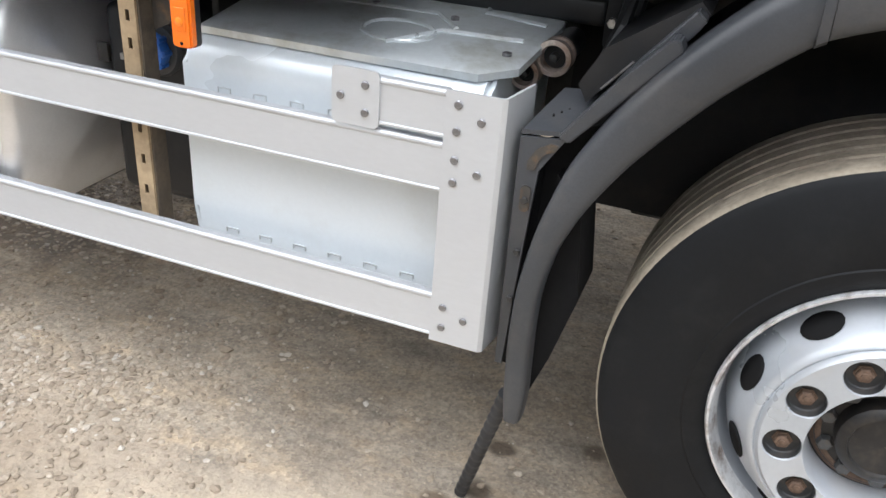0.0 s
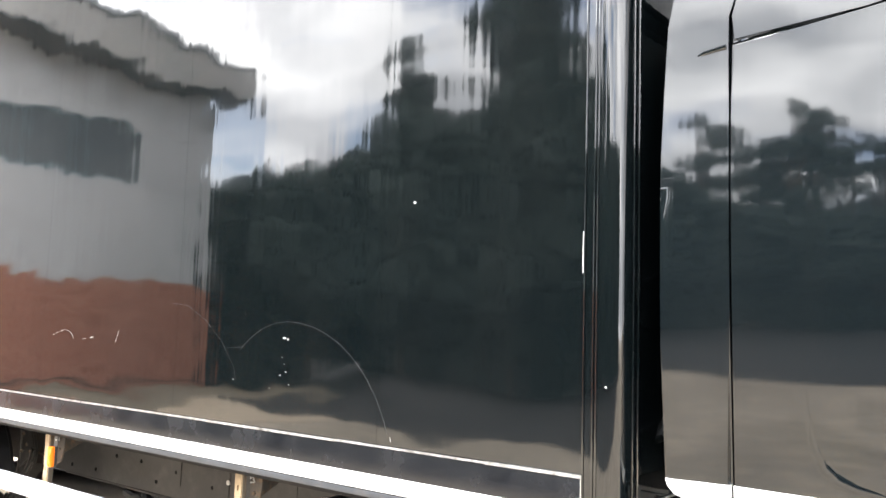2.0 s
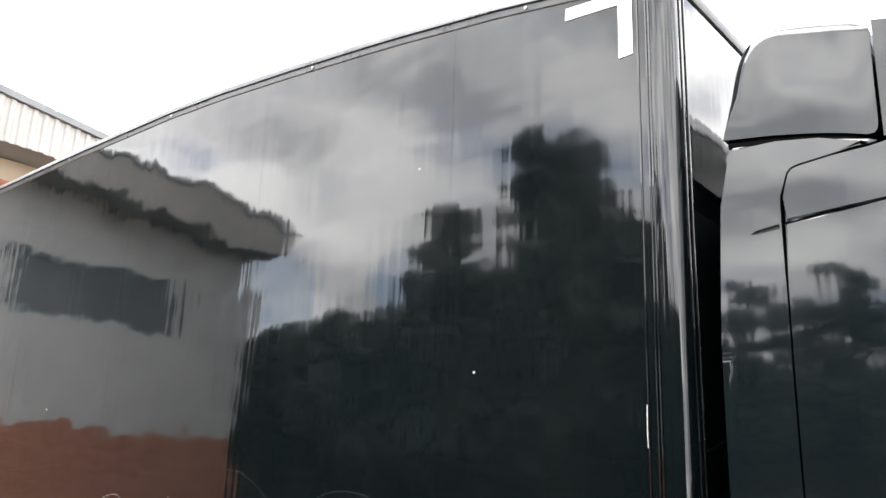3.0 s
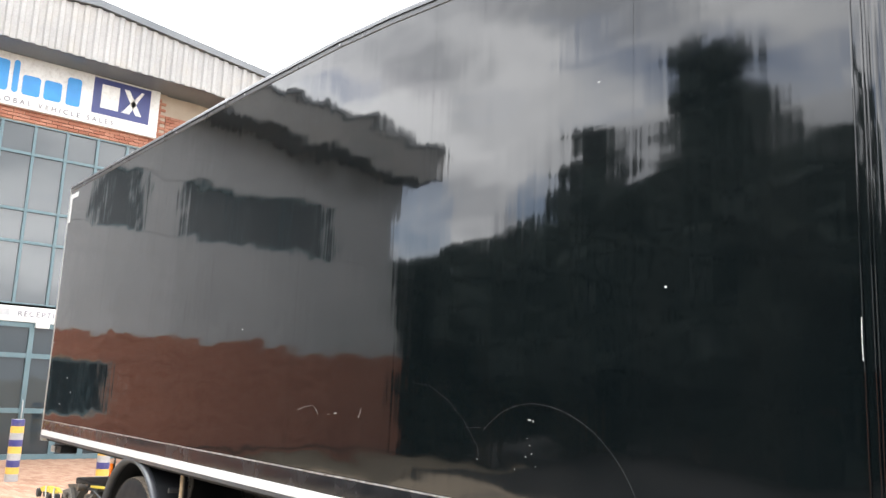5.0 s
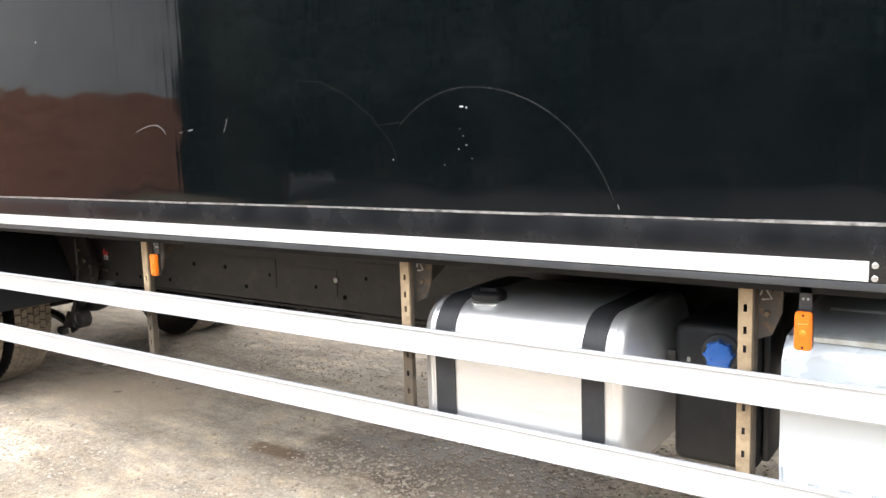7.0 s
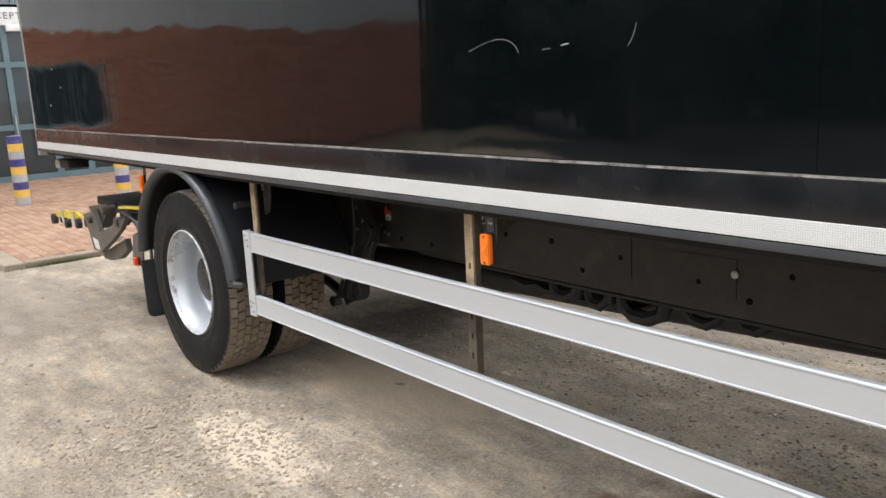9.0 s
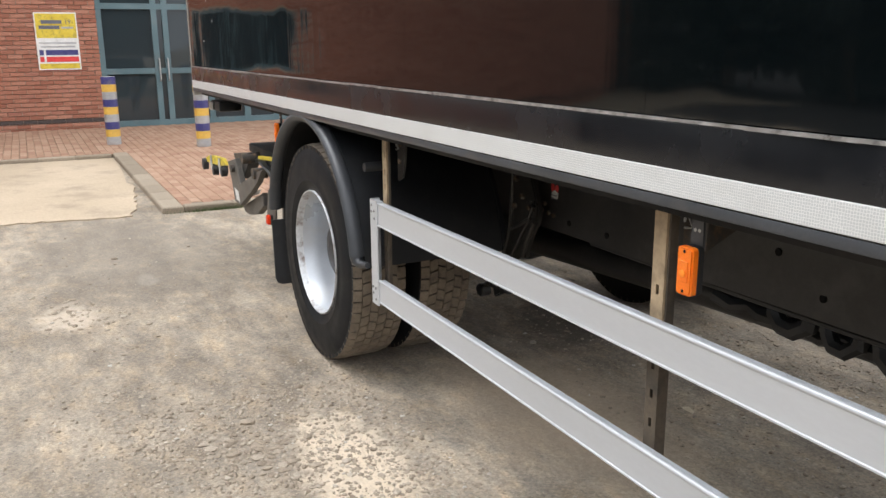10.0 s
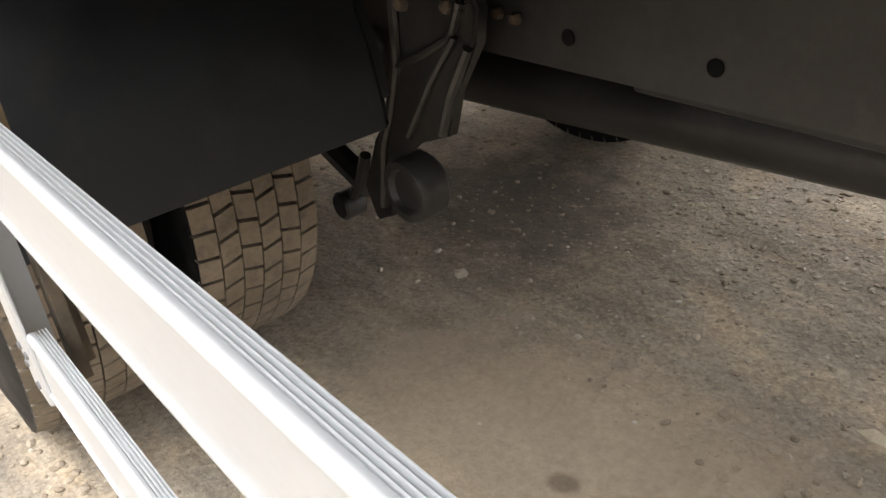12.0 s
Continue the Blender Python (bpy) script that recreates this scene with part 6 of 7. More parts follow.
        part("marking_tape", bm, M_TAPE, cab, "off-white reflective tape strip")
    # roof deflector: rounded crown, a bottom seam that droops forwards, and a front fairing
    prof = [(0.100, 2.828), (0.108, 2.90), (0.120, 2.98), (0.134, 3.06), (0.150, 3.115), (0.176, 3.160), (0.215, 3.182), (0.27, 3.185), (0.38, 3.160), (0.535, 3.11), (0.535, 2.735), (0.45, 2.765), (0.37, 2.785), (0.25, 2.808)]
    fine = along(prof + prof[:1], 64)[:-1]
    mid = Vector((0.33, 3.0))
    sections = [(0.135, 0.040), (0.137, 0.026), (0.145, 0.012), (0.160, 0.004), (0.185, 0.0)]
    sections += [(WIDE - y, k) for y, k in sections[::-1]]
    bm = B()
    rings = []
    for y, tuck in sections:
        ring = []
        for x, z in fine:
            d = Vector((mid.x - x, mid.y - z)).normalized() * tuck * min(1.0, max(0.0, (z - 2.84) / 0.12))
            lean = 0.03 * max(0.0, (z - 2.83) / 0.35) ** 1.5
            ring.append(bm.verts.new((x + d.x * (1.0 if x < 0.52 else 0.0), y + (lean if y < 1.25 else -lean), z + d.y)))
        rings.append(ring)
    for p, q in zip(rings, rings[1:]):
        for m in range(len(fine)):
            k = (m + 1) % len(fine)
            bm.faces.new((p[m], p[k], q[k], q[m]))
    bm.faces.new(rings[0]), bm.faces.new(rings[-1])
    part("roof_deflector", bm, M_CABPAINT, cab, "gloss black roof deflector")
    bm = B()
    prism(bm, [(0.541, 2.74), (0.541, 3.10), (1.2, 2.95), (1.9, 2.78), (1.95, 2.74)], "y", 0.155, WIDE - 0.155)
    part("front_fairing", bm, M_CABPAINT, cab)
    bm = B()
    prism(bm, [(0.13, 2.76), (0.50, 2.70), (1.94, 2.70), (1.94, 2.745), (0.52, 2.74), (0.37, 2.79), (0.13, 2.82)], "y", 0.19, WIDE - 0.19)
    part("roof_seal", bm, M_DARK, cab, "dark rubber seal")
    for s in (0, 1):
        bm = B()
        y = 0.160 if s == 0 else WIDE - 0.160
        tube(bm, [(0.110, y, 2.815), (0.25, y, 2.797), (0.37, y, 2.775), (0.45, y, 2.752), (0.52, y, 2.730)], 0.012, 8, [0.012, 0.012, 0.013, 0.014, 0.008])
        part("seal_lip", bm, M_DARK, cab)
    bm = B()
    prism(bm, [(2.28, 1.95), (2.325, 1.95), (2.27, 2.65), (2.22, 2.65)], "y", 0.25, WIDE - 0.25)
    part("windscreen", bm, M_GLASS, cab)
    bm = B()
    box(bm, 1.9, 2.4, 0.15, WIDE - 0.15, 0.35, 0.95, 0.04)
    box(bm, 2.15, 2.30, 0.16, WIDE - 0.16, 0.95, 1.30, 0.02)
    part("bumper", bm, M_CABPAINT, cab)
    bm = B()
    box(bm, 1.66, 1.95, 0.11, 0.4, 0.36, 1.24, 0.02)
    box(bm, 1.66, 1.95, WIDE - 0.4, WIDE - 0.11, 0.36, 1.24, 0.02)
    part("step_box", bm, M_PLASTIC, cab)
    # floor pan over the arch
    bm = B()
    box(bm, 0.16, 2.2, 0.16, WIDE - 0.16, 1.255, 1.285)
    part("floor_pan", bm, M_UNDER, cab)
    return cab


build_cab()


def behind_cab():
    """Brackets, pipes and hoses between cab and body."""
    bm = B()
    prism(bm, [(0.068, 1.097), (0.154, 1.097), (0.307, 1.095), (0.223, 1.151), (0.326, 1.209), (0.318, 1.225), (0.072, 1.225)], "y", 0.52, 0.53)
    p = part("cab_bracket", bm, M_GALV, truck, "dirty pale steel bracket behind the cab")
    bm = B()
    box(bm, 0.076, 0.165, 0.505, 0.519, 1.133, 1.213, 0.004)
    part("bracket_plate", bm, M_GALV, p)
    bolts("bracket_bolt", [(0.103, 0.505, 1.196), (0.138, 0.505, 1.163)], M_BROWN, p, 0.013, 0.008, 12)
    bm = B()
    box(bm, -0.08, 0.385, 0.42, 0.50, 1.035, 1.088, 0.012, 3)
    part("cross_beam", bm, M_BLACKPL, p, "black cross beam")
    bm = B()
    box(bm, 0.385, 0.415, 0.41, 0.62, 1.00, 1.10, 0.006)
    part("beam_end", bm, M_UNDER, p)
    bolts("beam_bolt", [(0.401, 0.41, 1.050)], M_PALEBOLT, p, 0.011, 0.010)
    bm = B()
    tube(bm, [(0.352, 0.42, 1.24), (0.353, 0.42, 1.205), (0.367, 0.42, 1.170), (0.413, 0.42, 1.154), (0.446, 0.42, 1.172), (0.443, 0.42, 1.24)], 0.008, 8)
    part("pipe_loop", bm, M_CHASSIS, p)
    bm = B()
    tube(bm, [(1.0, 0.40, 1.225), (0.645, 0.36, 1.232), (0.540, 0.36, 1.218), (0.515, 0.36, 1.200), (0.494, 0.36, 1.162)], 0.011, 12)
    part("exposed_pipe", bm, M_CHASSIS, p)
    bm = B()
    lathe(bm, [(0.006, -0.02), (0.0125, -0.02), (0.0125, 0.012), (0.011, 0.014)], (0.496, 0.36, 1.170), 14, "z")
    part("pipe_tip", bm, M_GALV, p)
    for x, y, z, r in ((0.42, 0.50, 1.13, 0.03), (0.46, 0.52, 1.10, 0.022), (0.38, 0.54, 1.12, 0.026)):
        bm = B()
        lathe(bm, [(r * 0.5, -0.02), (r, -0.012), (r, 0.03), (r * 0.7, 0.04)], (x, y, z), 16)
        part("valve_body", bm, M_IRON, p)
    for k, (y, z) in enumerate(((0.55, 2.05), (0.62, 1.9), (0.5, 1.55), (0.66, 1.7))):
        bm = B()
        pts = [(0.01, y, z), (0.04, y - 0.1, z - 0.10 - 0.02 * k), (0.08, y - 0.05, z - 0.16), (0.12, y + 0.1, z - 0.1)]
        tube(bm, pts, 0.010, 8)
        part("coiled_hose", bm, M_PLASTIC, p)
    bm = B()
    tube(bm, [(0.44, 0.40, 1.15), (0.43, 0.34, 1.06), (0.41, 0.30, 0.99), (0.39, 0.30, 0.92), (0.39, 0.34, 0.82)], 0.014, 8)
    part("hose", bm, M_BLACKPL, p)
    bm = B()
    tube(bm, [(0.47, 0.45, 1.20), (0.45, 0.42, 1.10), (0.44, 0.38, 1.02)], 0.010, 8)
    part("hose", bm, M_BLACKPL, p)
    return p


behind_cab()


def spring_hanger():
    """Cast rear spring hanger with ribs, and the bush that hangs beneath it."""
    bm = B()
    prism(bm, [(-5.02, 0.99), (-4.89, 0.99), (-4.80, 0.79), (-4.81, 0.735), (-4.87, 0.645), (-4.90, 0.56), (-4.98, 0.535), (-5.06, 0.47), (-5.10, 0.34), (-5.16, 0.31), (-5.19, 0.38), (-5.13, 0.50), (-5.05, 0.58), (-5.02, 0.67)], "y", 0.765, 0.79)
    bmesh.ops.bevel(bm, geom=[e for e in bm.edges if all(v.co.y < 0.77 for v in e.verts)], offset=0.006, segments=2, affect="EDGES")
    h = part("spring_hanger", bm, M_IRON, truck, "dark cast spring hanger with ribs")
    for pts, r in (([(-5.0, 0.97), (-5.0, 0.80), (-5.015, 0.67), (-5.055, 0.575), (-5.09, 0.50), (-5.12, 0.36)], 0.010), ([(-5.01, 0.67), (-4.94, 0.70), (-4.86, 0.742), (-4.83, 0.80)], 0.008), ([(-4.85, 0.745), (-4.92, 0.66), (-5.005, 0.54)], 0.008),
                   ([(-4.82, 0.73), (-4.875, 0.64), (-4.905, 0.565)], 0.009), ([(-5.16, 0.46), (-5.20, 0.38), (-5.23, 0.35)], 0.012)):
        bm = B()
        tube(bm, [(x, 0.760, z) for x, z in pts], r, 8)
        part("rib", bm, M_IRON, h)
    bm = B()
    lathe(bm, [(0.022, 0.012), (0.040, 0.012), (0.046, 0.0), (0.060, 0.0), (0.064, 0.006), (0.064, 0.060), (0.058, 0.068), (0.02, 0.068)], (-5.01, 0.735, 0.432), 30)
    part("spring_bush", bm, M_CHASSIS, h, "dusty round bush")
    bm = B()
    lathe(bm, [(0.026, 0.0), (0.032, 0.006), (0.032, 0.05), (0.022, 0.055)], (-5.255, 0.735, 0.322), 16)
    part("shackle_pin", bm, M_CHASSIS, h)
    bm = B()
    tube(bm, [(-5.22, 0.80, 0.36), (-5.4, 0.82, 0.40), (-5.7, 0.82, 0.44), (-6.1, 0.82, 0.55)], 0.03, 8)
    part("leaf_spring", bm, M_CHASSIS, h)
    bolts("hanger_bolt", [(-4.97, 0.765, 0.90), (-4.92, 0.765, 0.83), (-4.86, 0.765, 0.79), (-4.98, 0.765, 0.78)], M_BROWN, h, 0.014, 0.014)
    return h


spring_hanger()


def tail_lift():
    """Folded tail lift under the rear overhang: bent arms, flap, side plate, hoses and yellow rollers."""
    bm = B()
    tube(bm, [(-6.95, 0.16, 0.74), (-6.95, WIDE - 0.16, 0.74)], 0.05, 14)
    t = part("tail_lift", bm, M_LIFT, truck, "folded dusty tail lift with yellow fittings")

    def plate(name, poly, y0, y1, material, label="", bev=0.004):
        for s in (0, 1):
            bm = B()
            a, b = (y0, y1) if s == 0 else (WIDE - y0, WIDE - y1)
            prism(bm, poly, "y", a, b)
            if bev:
                bmesh.ops.bevel(bm, geom=[e for e in bm.edges if all(abs(v.co.y - a) < 1e-6 for v in e.verts)], offset=bev, segments=1, affect="EDGES")
            part(name, bm, material, t, label)

    plate("arm", [(-7.467, 0.722), (-7.229, 0.770), (-7.14, 0.645), (-7.10, 0.56), (-7.155, 0.477), (-7.315, 0.479), (-7.365, 0.606)], 0.05, 0.085, M_LIFT, "dusty bent lift arm")
    plate("lever", [(-7.181, 0.605), (-6.647, 0.760), (-6.528, 0.789), (-6.663, 0.695), (-6.843, 0.608), (-7.133, 0.481)], 0.042, 0.075, M_LIFT, "dusty lift lever")
    plate("arm_block", [(-7.451, 0.777), (-7.033, 0.826), (-7.026, 0.775), (-7.20, 0.64), (-7.395, 0.738)], 0.088, 0.16, M_IRON)
    plate("white_patch", [(-7.300, 0.572), (-7.150, 0.556), (-7.125, 0.492), (-7.262, 0.500)], 0.0485, 0.052, M_WHITE, "", 0)
    plate("white_patch", [(-7.055, 0.545), (-6.987, 0.580), (-6.754, 0.640), (-6.792, 0.606)], 0.082, 0.086, M_WHITE, "", 0)
    plate("flap", [(-7.258, 0.455), (-6.749, 0.617), (-6.724, 0.545), (-6.90, 0.46), (-7.08, 0.425), (-7.228, 0.42)], 0.09, 0.13, M_LIFT, "dusty folded flap")
    plate("side_plate", [(-6.466, 0.685), (-6.306, 0.741), (-6.337, 0.528), (-6.391, 0.494), (-6.535, 0.490)], 0.052, 0.062, M_LIFT)
    plate("cross_bar", [(-7.114, 0.786), (-6.375, 0.846), (-6.391, 0.820), (-7.135, 0.760)], 0.10, 0.20, M_IRON)
    plate("yellow_frame", [(-8.285, 0.646), (-8.10, 0.690), (-7.95, 0.706), (-7.645, 0.722), (-7.52, 0.690), (-7.712, 0.660), (-8.268, 0.628)], 0.052, 0.075, M_YELLOW, "scuffed yellow roller frame")
    plate("yellow_edge", [(-6.80, 0.832), (-6.30, 0.872), (-6.30, 0.853), (-6.80, 0.815)], 0.092, 0.12, M_YELLOW, "", 0)
    for y in (0.045, 0.11, WIDE - 0.11, WIDE - 0.045):
        for x, z, r in ((-8.22, 0.615, 0.042), (-7.86, 0.612, 0.034), (-7.58, 0.640, 0.034)):
            bm = B()
            lathe(bm, [(r * 0.4, -0.022), (r, -0.018), (r, 0.018), (r * 0.4, 0.022)], (x, y, z), 18)
            part("roller", bm, M_STRAP, t)
    for x, z in ((-7.98, 0.655), (-7.70, 0.665)):
        bm = B()
        tube(bm, [(x, 0.043, z + 0.05), (x + 0.01, 0.040, z), (x + 0.03, 0.042, z - 0.05)], 0.008, 6)
        part("link_pin", bm, M_GALV, t)
    for k in range(4):
        bm = B()
        tube(bm, [(-6.72 + 0.02 * k, 0.09, 0.80), (-6.62, 0.055 + 0.012 * k, 0.815), (-6.48, 0.05 + 0.015 * k, 0.80 - 0.02 * k), (-6.38, 0.07, 0.76 - 0.03 * k), (-6.34, 0.12, 0.66)], 0.009, 7)
        part("hydraulic_hose", bm, M_BLACKPL, t)
    for x, z, r in ((-6.70, 0.745, 0.032), (-7.28, 0.70, 0.026), (-6.95, 0.80, 0.030)):
        bm = B()
        lathe(bm, [(r * 0.5, -0.03), (r, -0.028), (r, 0.06)], (x, 0.055, z), 14)
        part("pivot_pin", bm, M_BROWN, t)
    bm = B()
    box(bm, -8.1, -6.4, 0.35, WIDE - 0.35, 0.70, 0.765, 0.01)
    part("platform", bm, M_UNDER, t)
    bm = B()
    box(bm, -8.12, -7.86, 0.10, 0.26, 1.02, 1.09, 0.01)
    part("rear_lamp_box", bm, M_BLACKPL, t, "black lamp box under the floor")
    bm = B()
    box(bm, -8.14, -8.02, 0.085, 0.10, 1.02, 1.08, 0.004)
    part("lamp_face", bm, M_GALV, t)
    return t


tail_lift()


# ---- building beyond the rear of the truck ----
FX = -18.20
building = thing("office_building", (FX - 4.0, 1.0, 0), "red brick and grey clad office with a glazed entrance", "building")


def gable(y):
    """Underside of the roof, flatter towards the yard."""
    return 9.80 - (0.115 * (y - 2.4) if y > 2.4 else 0.080 * (2.4 - y))


def build_building():
    bm = B()
    def wall(y0, y1, z0, z1):
        box(bm, FX - 0.30, FX - 0.03, y0, y1, z0, z1)
    # mortar-coloured wall behind the bricks, with openings left free
    wall(-11.735, -3.86, 0, 2.8), wall(-3.86, -1.88, 0, 1.0), wall(-3.86, -1.88, 2.14, 2.8), wall(-1.88, 0.19, 0, 2.8)
    wall(-0.45, 0.28, 2.8, 8.57), wall(4.45, 14.0, 0, 7.5), wall(4.45, 9.0, 7.5, 8.1), wall(4.45, 5.5, 8.1, 8.55), wall(0.28, 4.45, 7.14, 8.6)
    core = part("wall", bm, M_MORTAR, building)
    bm = B()
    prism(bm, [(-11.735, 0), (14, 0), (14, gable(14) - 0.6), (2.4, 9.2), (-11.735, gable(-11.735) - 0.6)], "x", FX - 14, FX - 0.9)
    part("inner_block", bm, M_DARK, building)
    # grey cladding sheets with their joints
    ops = [(-4.1, -3.1, 5.2, 6.6), (-9.3, -5.14, 5.2, 6.6)]
    ys = [-11.735, -9.3, -5.14, -4.1, -3.1, -0.45]
    for a, b in zip(ys, ys[1:]):
        for z0, z1 in ((2.8, 5.2), (5.2, 6.6), (6.6, 7.15)):
            if any(o[0] <= a and b <= o[1] and o[2] <= z0 and z1 <= o[3] for o in ops):
                continue
            bm = B()
            box(bm, FX - 0.25, FX - 0.02, a + 0.004, b - 0.004, z0 + 0.004, z1 - 0.004, 0.004, 1)
            part("cladding_panel", bm, M_CLAD, building)
    bm = B()
    prism(bm, [(-11.735, 7.15), (-0.45, 7.15), (-0.45, 8.56), (-11.735, min(8.56, gable(-11.735) - 0.93))], "x", FX - 0.25, FX - 0.022)
    part("cladding_panel", bm, M_CLAD, building)
    bm = B()
    box(bm, FX - 14, FX - 0.3, -11.735, -11.45, 0, 7.4)
    part("end_wall", bm, M_CLAD, building)

    def window(y0, y1, z0, z1, cols):
        bm = B()
        for y in (y0, y1 - 0.06):
            box(bm, FX - 0.16, FX - 0.06, y, y + 0.06, z0, z1)
        for z in (z0, z1 - 0.06):
            box(bm, FX - 0.16, FX - 0.06, y0 + 0.06, y1 - 0.06, z, z + 0.06)
        for k in range(1, cols):
            y = y0 + (y1 - y0) * k / cols
            box(bm, FX - 0.155, FX - 0.065, y - 0.025, y + 0.025, z0 + 0.06, z1 - 0.06)
        w = part("window", bm, M_FRAME, building)
        for k in range(cols):
            a, b = y0 + (y1 - y0) * k / cols, y0 + (y1 - y0) * (k + 1) / cols
            bm = B()
            box(bm, FX - 0.125, FX - 0.11, a + 0.02, b - 0.02, z0 + 0.03, z1 - 0.03)
            part("pane", bm, M_GLASS, w)
    window(-3.86, -1.88, 1.0, 2.14, 3)
    window(-4.1, -3.1, 5.2, 6.6, 1)
    window(-9.3, -5.14, 5.2, 6.6, 3)

    # entrance: curtain wall above, sign band, doors below
    mull = [0.28, 1.02, 1.68, 2.34, 3.00, 3.66, 4.45]
    rows = [3.24, 4.56, 5.25, 6.48, 7.14]
    bm = B()
    for y in mull:
        box(bm, FX - 0.14, FX - 0.02, max(0.28, y - 0.03), min(4.45, y + 0.03), 3.24, 7.14)
    for z in rows:
        for a, b in zip(mull, mull[1:]):
            box(bm, FX - 0.138, FX - 0.022, a + 0.03, b - 0.03, max(3.24, z - 0.03), min(7.14, z + 0.03))
    cw = part("curtain_wall", bm, M_FRAME, building, "teal-grey framed curtain glazing")
    for a, b in zip(mull, mull[1:]):
        for z0, z1 in zip(rows, rows[1:]):
            bm = B()
            t = random.uniform(-0.004, 0.004)
            prism(bm, [(a + 0.01, z0), (b - 0.01, z0), (b - 0.01, z1), (a + 0.01, z1)], "x", FX - 0.085 + t, FX - 0.07 + t)
            part("pane", bm, M_COATED, cw)
    bm = B()
    posts = [(0.19, 0.28), (1.12, 1.22), (1.31, 1.41), (2.06, 2.16), (2.72, 2.84), (3.30, 3.42), (4.33, 4.45)]
    for a, b in posts:
        box(bm, FX - 0.14, FX - 0.02, a, b, 0.03, 2.86)
    for (_, a), (b, _) in zip(posts, posts[1:]):
        for z0, z1 in ((0.03, 0.14), (2.12, 2.22), (2.76, 2.86)):
            box(bm, FX - 0.138, FX - 0.022, a, b, z0, z1)
        box(bm, FX - 0.137, FX - 0.023, a, b, 0.98, 1.08)
    doors = part("entrance_door", bm, M_FRAME, building, "teal-grey framed glass entrance doors")
    for (_, a), (b, _) in zip(posts, posts[1:]):
        for z0, z1 in ((0.10, 1.0), (1.06, 2.14), (2.20, 2.78)):
            bm = B()
            box(bm, FX - 0.085, FX - 0.07, a - 0.01, b + 0.01, z0, z1)
            part("pane", bm, M_GLASS, doors)
    for y in (1.20, 1.35, 2.10):
        bm = B()
        tube(bm, [(FX - 0.01, y, 0.85), (FX + 0.03, y, 0.88), (FX + 0.03, y, 1.22), (FX - 0.01, y, 1.25)], 0.014, 8)
        part("handle", bm, M_GALV, doors)
    bm = B()
    box(bm, FX - 0.14, FX + 0.01, 0.19, 4.45, 2.87, 3.19, 0.006)
    band = part("reception_sign", bm, M_WHITE, building, "white sign band over the doors")
    bm = B()
    box(bm, FX + 0.0, FX + 0.014, 0.86, 1.62, 2.98, 3.12)
    part("bar", bm, M_CLAD, band)
    bm = B()
    box(bm, FX - 0.02, FX + 0.10, 2.15, 2.42, 2.76, 2.88, 0.006)
    part("door_sensor", bm, M_WHITE, doors)

    # fascia: corrugated sheet, dark roof edge and soffit
    bm = B()
    y, front = -12.25, FX + 0.95
    k = 0
    prev = None
    while y <= 14.0:
        for dy, dx in ((0.0, 0.0), (0.10, 0.0), (0.135, 0.045), (0.215, 0.045)):
            yy = y + dy
            zt = gable(yy) - 0.02
            zb = min(8.58, gable(yy) - 0.92)
            cur = (bm.verts.new((front + dx, yy, zb)), bm.verts.new((front + dx, yy, zt)))
            if prev:
                bm.faces.new((prev[0], cur[0], cur[1], prev[1]))
            prev = cur
        y += 0.25
    part("fascia", bm, M_FASCIA, building, "white corrugated fascia", 20)
    bm = B()
    pts = [(-12.35, gable(-12.35)), (2.4, gable(2.4)), (14.1, gable(14.1))]
    prism(bm, pts + [(y, z + 0.16) for y, z in pts[::-1]], "x", FX - 14.2, front + 0.10)
    part("roof", bm, M_ROOFEDGE, building)
    bm = B()
    pts = [(-12.25, gable(-12.25) - 0.93), (-0.2, 8.575), (5.0, 8.575), (14, gable(14) - 0.93)]
    prism(bm, pts + [(y, z + 0.05) for y, z in pts[::-1]], "x", FX - 0.3, front - 0.005)
    part("soffit", bm, M_ROOFEDGE, building, "dark roof soffit")

    # company sign board: plain coloured shapes and a line of text
    bm = B()
    box(bm, FX - 0.02, FX + 0.10, 0.30, 4.24, 7.42, 8.57, 0.008)
    sign = part("sign_board", bm, M_WHITE, building, "white and navy company sign board")
    bm = B()
    box(bm, FX + 0.098, FX + 0.106, 2.72, 4.02, 7.69, 8.53, 0.002, 1)
    part("navy_panel", bm, M_NAVY, sign)
    for y0, y1, z0, z1 in ((0.62, 0.98, 7.72, 8.40), (1.06, 1.18, 7.72, 8.44), (1.26, 1.62, 7.72, 8.16), (1.70, 2.06, 7.72, 8.16), (2.16, 2.46, 7.72, 8.36)):
        bm = B()
        prism(bm, rounded(y0, y1, z0, z1, 0.06, 4), "x", FX + 0.10, FX + 0.112)
        part("blue_shape", bm, M_SKYBLUE, sign)
    for poly in ([(2.90, 7.84), (3.30, 7.84), (3.30, 8.40), (2.90, 8.40)], [(3.38, 7.84), (3.56, 7.84), (3.86, 8.42), (3.80, 8.42)], [(3.40, 8.40), (3.52, 8.40), (3.84, 7.84), (3.70, 7.84)]):
        bm = B()
        prism(bm, poly, "x", FX + 0.105, FX + 0.114)
        part("white_shape", bm, M_WHITE, sign)
    return core, sign, band


core_wall, sign_board, reception = build_building()


